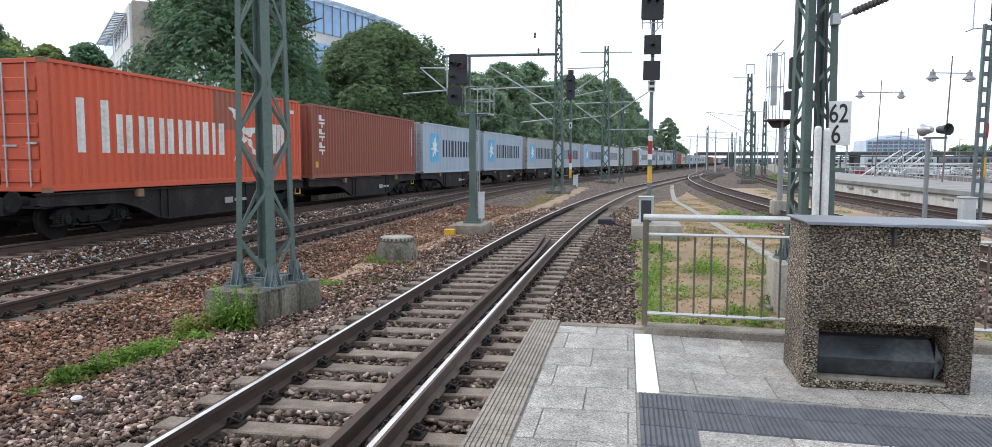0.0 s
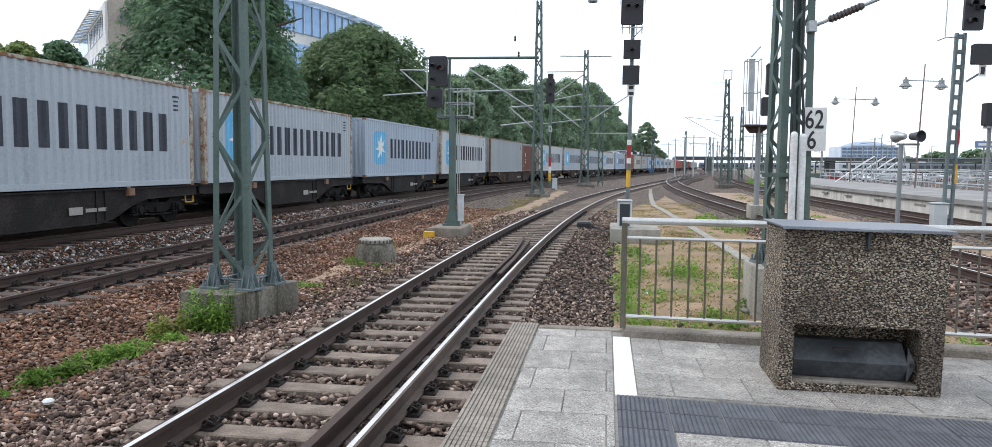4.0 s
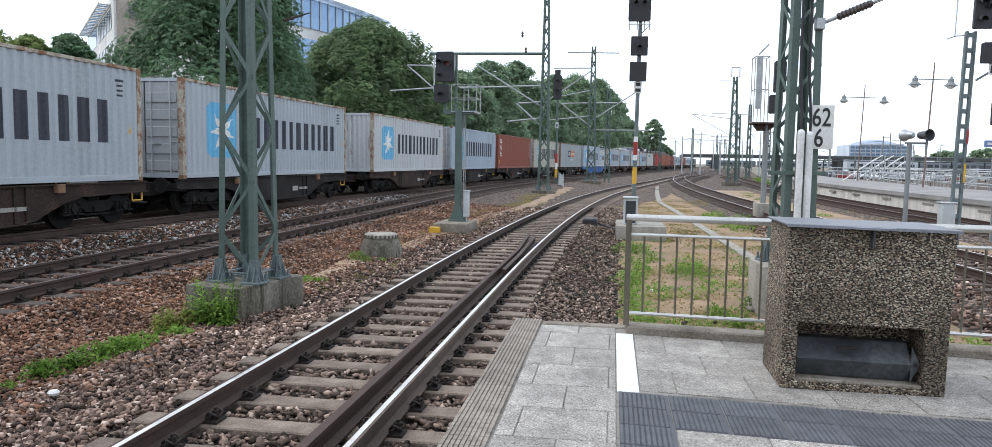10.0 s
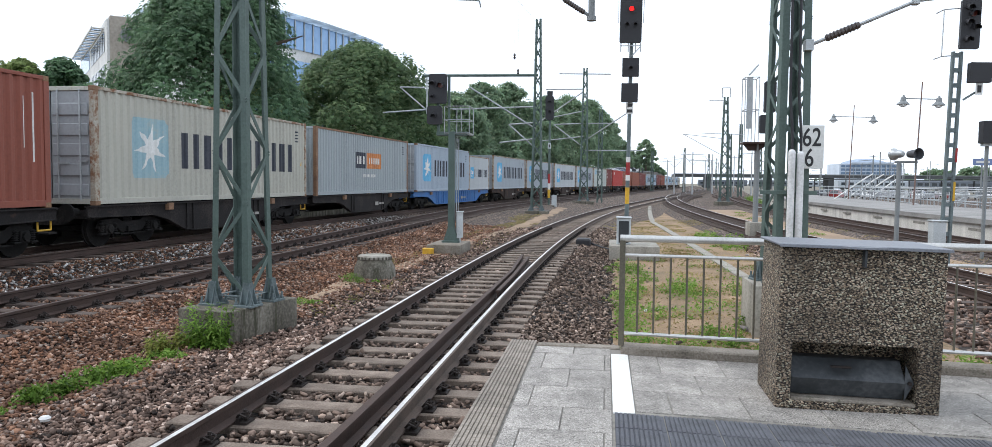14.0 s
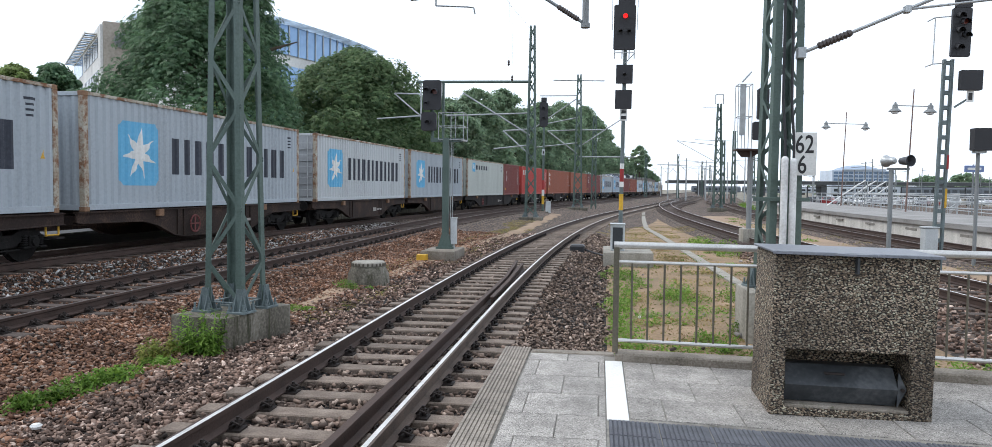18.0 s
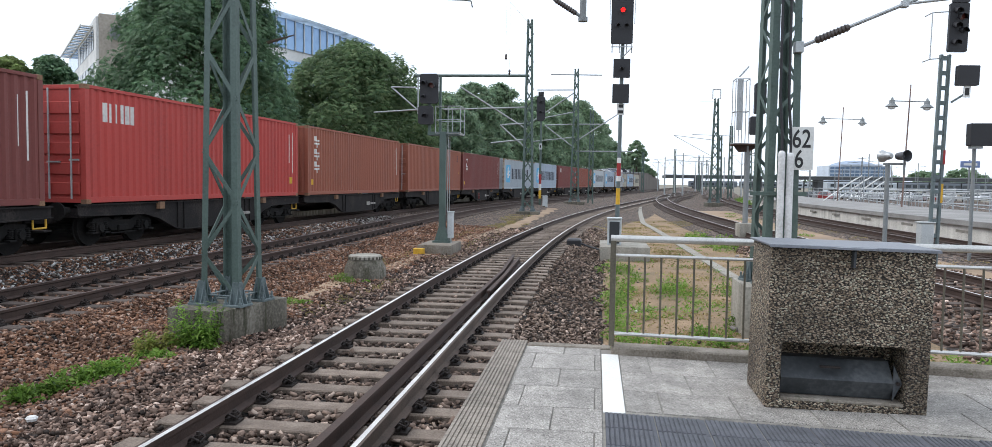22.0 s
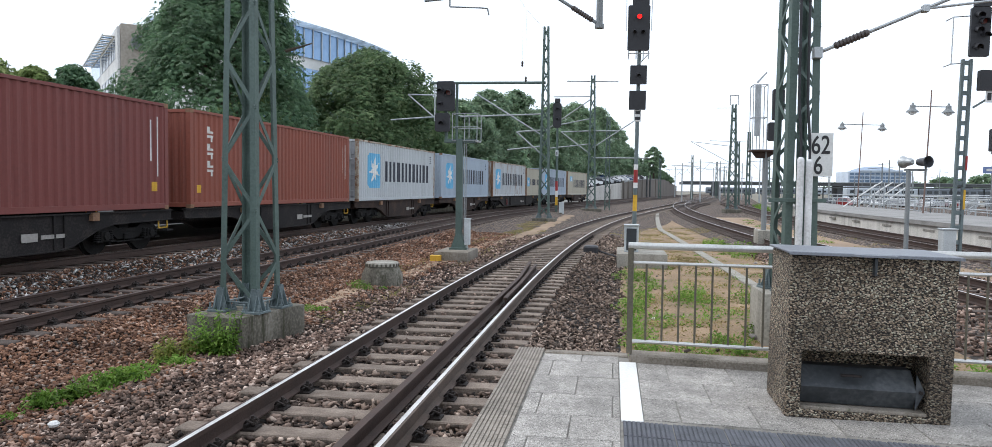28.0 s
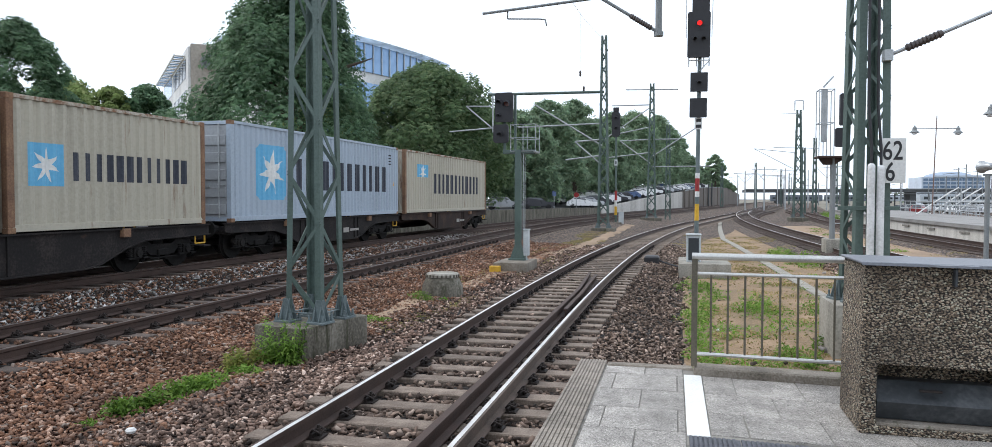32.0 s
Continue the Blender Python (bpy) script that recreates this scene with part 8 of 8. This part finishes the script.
def palmate_crown(name, boughs, per, size, material, seed):
    """Hand-shaped leaves of five leaflets, hanging in domes round each bough's end."""
    r = np.random.default_rng(seed)
    b = np.repeat(np.asarray(boughs, float), per, 0)
    n = len(b)
    out = b[:, :3] * np.array([1, 1, 0])
    out /= np.linalg.norm(out, axis=1)[:, None] + 1e-6
    d = r.normal(size=(n, 3)) + out * 0.75 + np.array([0, 0, 0.35])
    d /= np.linalg.norm(d, axis=1)[:, None]
    p = b[:, :3] + d * (b[:, 3] * (0.62 + 0.42 * r.random(n)))[:, None] * np.array([1, 1, 0.8])
    p[:, 2] -= 0.22 * (np.linalg.norm((p - b[:, :3])[:, :2], axis=1) / b[:, 3]) ** 2 * b[:, 3]
    nrm = d * 0.8 + np.array([0, 0, 0.75]) + r.normal(size=(n, 3)) * 0.32
    nrm /= np.linalg.norm(nrm, axis=1)[:, None]
    ax = d + out * 0.4 - np.array([0, 0, 0.35]) + r.normal(size=(n, 3)) * 0.4
    ax -= nrm * (ax * nrm).sum(1)[:, None]
    ax /= np.linalg.norm(ax, axis=1)[:, None]
    side = np.cross(nrm, ax)
    s = (size * r.uniform(0.65, 1.25, n))[:, None]
    v = [p]
    for deg, k in ((-72, 0.72), (-36, 0.92), (0, 1.0), (36, 0.92), (72, 0.72)):
        c, q = math.cos(radians(deg)), math.sin(radians(deg))
        u, w = ax * c + side * q, side * c - ax * q
        v += [p + (u * 0.62 + w * 0.17) * s * k - nrm * s * 0.03, p + u * s * k - nrm * s * 0.26, p + (u * 0.62 - w * 0.17) * s * k - nrm * s * 0.03]
    v = np.stack(v, 1)
    f = np.array([[0, 1 + 3 * i, 2 + 3 * i, 3 + 3 * i] for i in range(5)])
    faces = (np.arange(n)[:, None, None] * 16 + f[None]).reshape(-1, 4)
    return raw(name, v.reshape(-1, 3), faces, material)


def tree(label, x, y, z, height, spread, seed, clumps=150, per=130, size=0.16, leaves=None, trunk_share=0.28, group="trees behind the train", palmate=False, belly=0.22, cone=False, lean=0.0):
    r = random.Random(seed)
    t = thing("tree", label, "tree", group, at=pose(x, y, z))
    th = height * trunk_share
    g = Geo()
    tr = 0.026 * height
    g.cyl((0, 0, -0.2), (0.1, 0.05, th), tr, tr * 0.7, 10)
    g.cyl((0.1, 0.05, th), (0.0, 0.2, height * 0.72), tr * 0.68, tr * 0.2, 8)
    for i in range(9):
        a = 2 * math.pi * i / 9 + r.uniform(-0.3, 0.3)
        z0 = th * r.uniform(0.8, 1.5)
        reach = spread * r.uniform(0.42, 0.6)
        mid = (math.cos(a) * reach * 0.5, math.sin(a) * reach * 0.5, z0 + height * 0.16)
        g.cyl((0.05, 0.05, z0), mid, tr * 0.4, tr * 0.25, 6)
        g.cyl(mid, (math.cos(a) * reach, math.sin(a) * reach, z0 + height * r.uniform(0.14, 0.24)), tr * 0.24, tr * 0.06, 6)
    part("trunk", g, BARK, t, "dark branching trunk")
    boughs = []
    lo = height * trunk_share * 0.75
    for i in range(clumps):
        a, k = r.uniform(0, 2 * math.pi), r.random() ** 0.85
        # a round crown, widest at its belly, with a few large lobes
        prof = math.sqrt(max(0.03, 1 - ((k - belly) / (1 - belly)) ** 2)) if k > belly else 0.8 + 0.2 * k / belly
        if cone and k > belly:
            prof = 1 - (k - belly) / (1 - belly)
        prof *= 1 + 0.09 * math.sin(3 * a + seed) + 0.07 * math.sin(5 * a + 7 * k) + 0.05 * math.sin(11 * k + 2 * a)
        b = min(1.25, r.uniform(0.12, 0.22) * spread) if palmate else r.uniform(0.12, 0.22) * spread * (1.0 if k < 0.8 else 0.8)
        rr = max(0.0, spread * prof * (r.uniform(0.88, 1.0) if r.random() < 0.72 else r.uniform(0.3, 0.85)) - 0.7 * b)
        aside = lean * (1 - k)
        boughs.append((rr * math.cos(a) - 0.88 * aside, rr * math.sin(a) - 0.47 * aside, lo + (height - lo) * k - 0.6 * b, b))
    if palmate:
        crown = palmate_crown("crown", boughs, per, size, leaves or LEAF, seed)
    else:
        crown = leaf_cloud("crown", [q[:3] for q in boughs], [q[3] * 0.72 for q in boughs], per, size, leaves or LEAF, seed)
    part("crown", crown, None, t, "dense dark green leaves")
    return t


tree("large dark green chestnut tree behind the railway", -18.85, 36.8, 0.1, 17.4, 6.2, 11, 560, 84, 0.19, palmate=True, belly=0.1, cone=True, lean=2.2)
tree("broad dark green chestnut tree behind the railway", -18.6, 56.5, 0.1, 12.4, 7.0, 12, 430, 84, 0.24, LEAF_OLIVE, palmate=True, belly=0.3)
tree("pale green tree beside the office building", -26.0, 52.0, 0.1, 11.0, 3.6, 13, 130, 120, 0.24, LEAF_LIME)
tree("dark green street tree at the edge", -37.3, 36.4, 0.1, 12.3, 3.9, 14, 260, 90, 0.2, palmate=True)
tree("yellowish green street tree", -43.6, 47.2, 0.1, 10.9, 3.9, 15, 240, 80, 0.22, LEAF_LIME)
tree("yellowish green street tree", -41.2, 48.8, 0.1, 10.2, 2.8, 16, 170, 80, 0.22, LEAF_LIME)
tree("dark green street tree", -39.3, 50.4, 0.1, 10.6, 2.9, 17, 190, 80, 0.22)
for i, (x, y, h, s) in enumerate(((-24.0, 76.0, 12.0, 5.5), (-25.5, 97.0, 14.0, 6.0), (-20.3, 100.0, 13.4, 5.6), (-18.5, 111.0, 15.8, 5.6), (-16.2, 126.0, 17.0, 6.2), (-13.4, 140.0, 13.6, 5.6), (-12.0, 152.0, 16.6, 6.2), (-8.6, 172.0, 18.4, 7.0),
                                  (-4.4, 202.0, 19.4, 7.4), (-1.8, 218.0, 17.6, 6.4), (2.1, 241.0, 12.0, 6.0), (6.3, 266.0, 8.4, 5.4), (-22.0, 118.0, 14.0, 6.0), (-19.0, 140.0, 15.0, 6.0), (-15.0, 160.0, 15.0, 6.0), (-10.5, 186.0, 16.0, 6.0), (16.0, 284.0, 4.0, 4.2), (19.0, 300.0, 3.0, 4.0))):
    tree("tall dark green tree above the ramp" if h > 6 else "low bush at the top of the ramp", x, y, ramp_z(y), h, s, 30 + i, 240, 95, 0.3, LEAF_HAZED, trunk_share=0.16)
tree("lone round tree on the ramp in the distance", 13.8, 270.0, ramp_z(270.0), 11.6, 4.0, 70, 110, 60, 0.5, LEAF_HAZED, group="far trees")
for i in range(8):
    tree("far tree beyond the platforms", 150 + 22 * i, 420 + 6 * i, -0.5, 9 + 2 * (i % 3), 12.0, 90 + i, 40, 50, 1.3, LEAF_HAZED, group="far trees")
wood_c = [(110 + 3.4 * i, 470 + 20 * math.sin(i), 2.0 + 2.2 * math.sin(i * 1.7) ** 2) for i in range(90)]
tagged(new("far_woods", leaf_cloud("far_woods", wood_c, [4.2] * 90, 50, 1.2, LEAF_HAZED, 6)), "low dark woods on the horizon", "woods", kind="stuff")
hedge_c, hedge_r = [], []
r = random.Random(9)
for i in range(260):
    y = r.uniform(60, 104)
    hedge_c.append((wall_line(y) - r.uniform(17, 24), y, ramp_z(y) + r.uniform(0.2, 5.0)))
    hedge_r.append(r.uniform(0.6, 1.2))
tagged(new("undergrowth", leaf_cloud("undergrowth", hedge_c, hedge_r, 90, 0.3, LEAF_HAZED, 5)), "dense dark shrubs under the trees", "shrubs", kind="stuff")


def weeds(name, label, spots, per, size, material, seed, height=0.12):
    """Low leafy tufts: blades that rise from the ground round each spot."""
    r = np.random.default_rng(seed)
    pts = []
    for x, y, rad, hgt, k in spots:
        m = int(per * k)
        a, d = r.uniform(0, 2 * np.pi, m), rad * np.sqrt(r.random(m))
        px, py = x + d * np.cos(a), y + d * np.sin(a)
        pz = np.array([bed(u, w) for u, w in zip(px, py)]) + hgt * r.random(m) * (1 - 0.5 * d / rad)
        pts.append(np.stack([px, py, pz], 1))
    p = np.concatenate(pts)
    n = len(p)
    nrm = r.normal(size=(n, 3)) * 0.6 + np.array([0, -0.2, 1.0])
    nrm /= np.linalg.norm(nrm, axis=1)[:, None]
    t = np.cross(nrm, r.normal(size=(n, 3)))
    t /= np.linalg.norm(t, axis=1)[:, None]
    b = np.cross(nrm, t)
    s = (size * r.uniform(0.5, 1.4, n))[:, None]
    v = np.stack([p - t * s, p + b * s * 0.3, p + t * s, p - b * s * 0.3], 1).reshape(-1, 3)
    ob = new(name, raw(name, v, np.arange(n * 4).reshape(-1, 4), material))
    return tagged(ob, label, "weeds", kind="stuff")


def line_of(x0, y0, x1, y1, n, rad, hgt, k, seed):
    r = random.Random(seed)
    return [(x0 + (x1 - x0) * i / n + r.uniform(-0.08, 0.08), y0 + (y1 - y0) * i / n, rad * r.uniform(0.6, 1.3), hgt * r.uniform(0.6, 1.4), k) for i in range(n + 1)]


clump = line_of(-5.64, 6.7, -5.6, 7.15, 6, 0.13, 0.2, 0.75, 1) + line_of(-5.6, 7.35, -5.5, 8.15, 8, 0.17, 0.22, 0.85, 2) + [(-5.72, 6.35, 0.12, 0.08, 0.6), (-5.5, 8.75, 0.2, 0.16, 1), (-5.35, 8.7, 0.18, 0.14, 1), (-6.4, 5.6, 0.2, 0.12, 1), (-6.55, 5.3, 0.2, 0.12, 1)]
weeds("weeds", "bright green low weeds growing in the ballast", clump, 210, 0.046, WEED, 1)
def stalky_weed(label, spots, material, seed):
    """Upright stalks set with long narrow leaves that arch outwards."""
    r = np.random.default_rng(seed)
    v, f = [], []
    for x, y, h in spots:
        z0 = bed(x, y)
        lean = r.normal(size=2) * 0.16
        for k in range(26):
            u = 0.12 + 0.88 * k / 25
            p = np.array([x + lean[0] * u * h, y + lean[1] * u * h, z0 + h * u])
            a = 2.4 * k + r.uniform(-0.3, 0.3)
            d = np.array([math.cos(a), math.sin(a), 0.0])
            side = np.array([-d[1], d[0], 0.0])
            n = r.uniform(0.085, 0.15) * (1.15 - 0.5 * u)
            w = n * 0.17
            up = np.array([0, 0, 1.0])
            pts = [p - side * w * 0.3, p + side * w * 0.3, p + d * n * 0.5 + side * w + up * n * 0.22, p + d * n * 0.5 - side * w + up * n * 0.22, p + d * n + up * n * r.uniform(-0.25, 0.1)]
            c = len(v)
            v += pts
            f += [(c, c + 1, c + 2, c + 3), (c + 3, c + 2, c + 4, c + 4)]
        c = len(v)
        top = (x + lean[0] * h, y + lean[1] * h, z0 + h)
        v += [np.array(q) for q in ((x - 0.005, y, z0), (x + 0.005, y, z0), (top[0] + 0.002, top[1], top[2]), (top[0] - 0.002, top[1], top[2]))]
        f.append((c, c + 1, c + 2, c + 3))
    me = bpy.data.meshes.new("weeds")
    me.from_pydata([tuple(q) for q in v], [], [tuple(dict.fromkeys(q)) for q in f])
    me.materials.append(material)
    return tagged(new("weeds", me), label, "weeds", kind="stuff")


r = random.Random(77)
stalky_weed("tall leafy weed with narrow leaves in front of the footing", [(r.uniform(-5.45, -4.98), r.uniform(9.16, 9.48), r.uniform(0.25, 0.66)) for i in range(34)], WEED, 2)
stalky_weed("yellow-green stalky weed beside the footing", [(r.gauss(-5.68, 0.12), r.gauss(9.1, 0.16), r.uniform(0.14, 0.32)) for i in range(16)], WEED_PALE, 8)
weeds("dry_grass", "yellow-green dry grass along the sandy path", [(float(np.interp(y, [17, 30, 41], [-5.75, -5.6, -4.5])) + r.uniform(-0.15, 0.15), y, 0.3, 0.1, 1.2) for y in [18 + 0.7 * i for i in range(34)]], 90, 0.035, DRY, 9)
weeds("weeds", "green tuft beside the cable manhole", [(-5.5, 16.0, 0.22, 0.3, 1.1), (-5.3, 15.9, 0.12, 0.2, 0.5), (-5.75, 16.5, 0.24, 0.2, 0.5), (-5.05, 16.2, 0.1, 0.1, 0.3), (-5.42, 12.95, 0.2, 0.18, 1.0), (-5.22, 13.1, 0.14, 0.12, 0.6)], 260, 0.034, WEED, 3)
r = random.Random(21)
verge_green = [(r.gauss(0.55, 0.22), 7.4 + 14 * r.random(), r.uniform(0.12, 0.3), r.uniform(0.1, 0.36), r.uniform(0.7, 1.6)) for i in range(36)]
verge_green += [(r.gauss(2.1, 0.45), r.gauss(16.3, 0.8), r.uniform(0.15, 0.4), r.uniform(0.08, 0.42), r.uniform(0.7, 1.6)) for i in range(17)]
verge_green += [(r.gauss(1.9, 0.3), r.gauss(11.2, 0.5), r.uniform(0.12, 0.3), r.uniform(0.1, 0.3), r.uniform(0.7, 1.5)) for i in range(10)]
verge_green += [(r.uniform(0.3, 4.6), 7.2 + 2.2 * r.random(), r.uniform(0.1, 0.3), r.uniform(0.04, 0.14), r.uniform(0.3, 0.9)) for i in range(24)]
verge_green += [(r.uniform(0.6, 4.5), r.uniform(12, 30), r.uniform(0.15, 0.4), r.uniform(0.04, 0.16), r.uniform(0.3, 0.9)) for i in range(22)] + [(0.42 + 0.12 * math.sin(i * 2.3), 8.6 + 0.5 * i, 0.2, 0.3, 1.3) for i in range(14)] + [(3.85 + 0.13 * i, 9.35 + 0.3 * (i % 3), 0.15, 0.3, 1.5) for i in range(9)] + [(4.5, 21.0, 0.5, 0.75, 3), (5.1, 21.4, 0.5, 0.8, 3)]
verge_green += [(r.uniform(0.9, 3.4), r.uniform(7.6, 17.5), r.uniform(0.25, 0.5), r.uniform(0.03, 0.1), r.uniform(0.4, 0.9)) for i in range(34)]
weeds("grass_tufts", "green grass tufts and weeds on the verge", verge_green, 92, 0.036, WEED, 4)
verge_dry = [(r.uniform(0.2, 5.0), 7.0 + 40 * r.random() ** 1.4, r.uniform(0.3, 0.9), 0.05, r.uniform(0.5, 1.2)) for i in range(170)]
weeds("dry_grass", "straw-coloured dry grass on the verge", verge_dry, 190, 0.035, DRY, 5)
weeds("dry_grass", "straw-coloured dry grass in the ballast", [(-4.9 + 0.05 * i, 12.2 + 0.5 * i, 0.3, 0.04, 1) for i in range(10)] + [(-4.6 + r.uniform(-0.5, 0.7), 22 + 0.8 * i, 0.6, 0.04, 1.6) for i in range(40)] + [(10.0 + r.uniform(-1, 1), 24 + 2 * i, 0.8, 0.06, 1.2) for i in range(20)], 120, 0.035, DRY, 6)
far_weed = [(4.6 + r.uniform(-0.5, 0.5), 27 + 1.2 * i, 0.5, 0.4, 1.5) for i in range(6)] + [(line_5(y) + r.uniform(1.5, 2.2), y, 0.7, 0.8, 2.5) for y in [88 + 1.6 * i for i in range(12)]] + [(10.2 + r.uniform(-0.8, 0.8), 36 + 5 * i, 0.4, 0.15, 0.6) for i in range(6)]
weeds("weeds", "green weeds between the far tracks", far_weed, 150, 0.06, WEED, 7)


def motions():
    run_train()


motions()
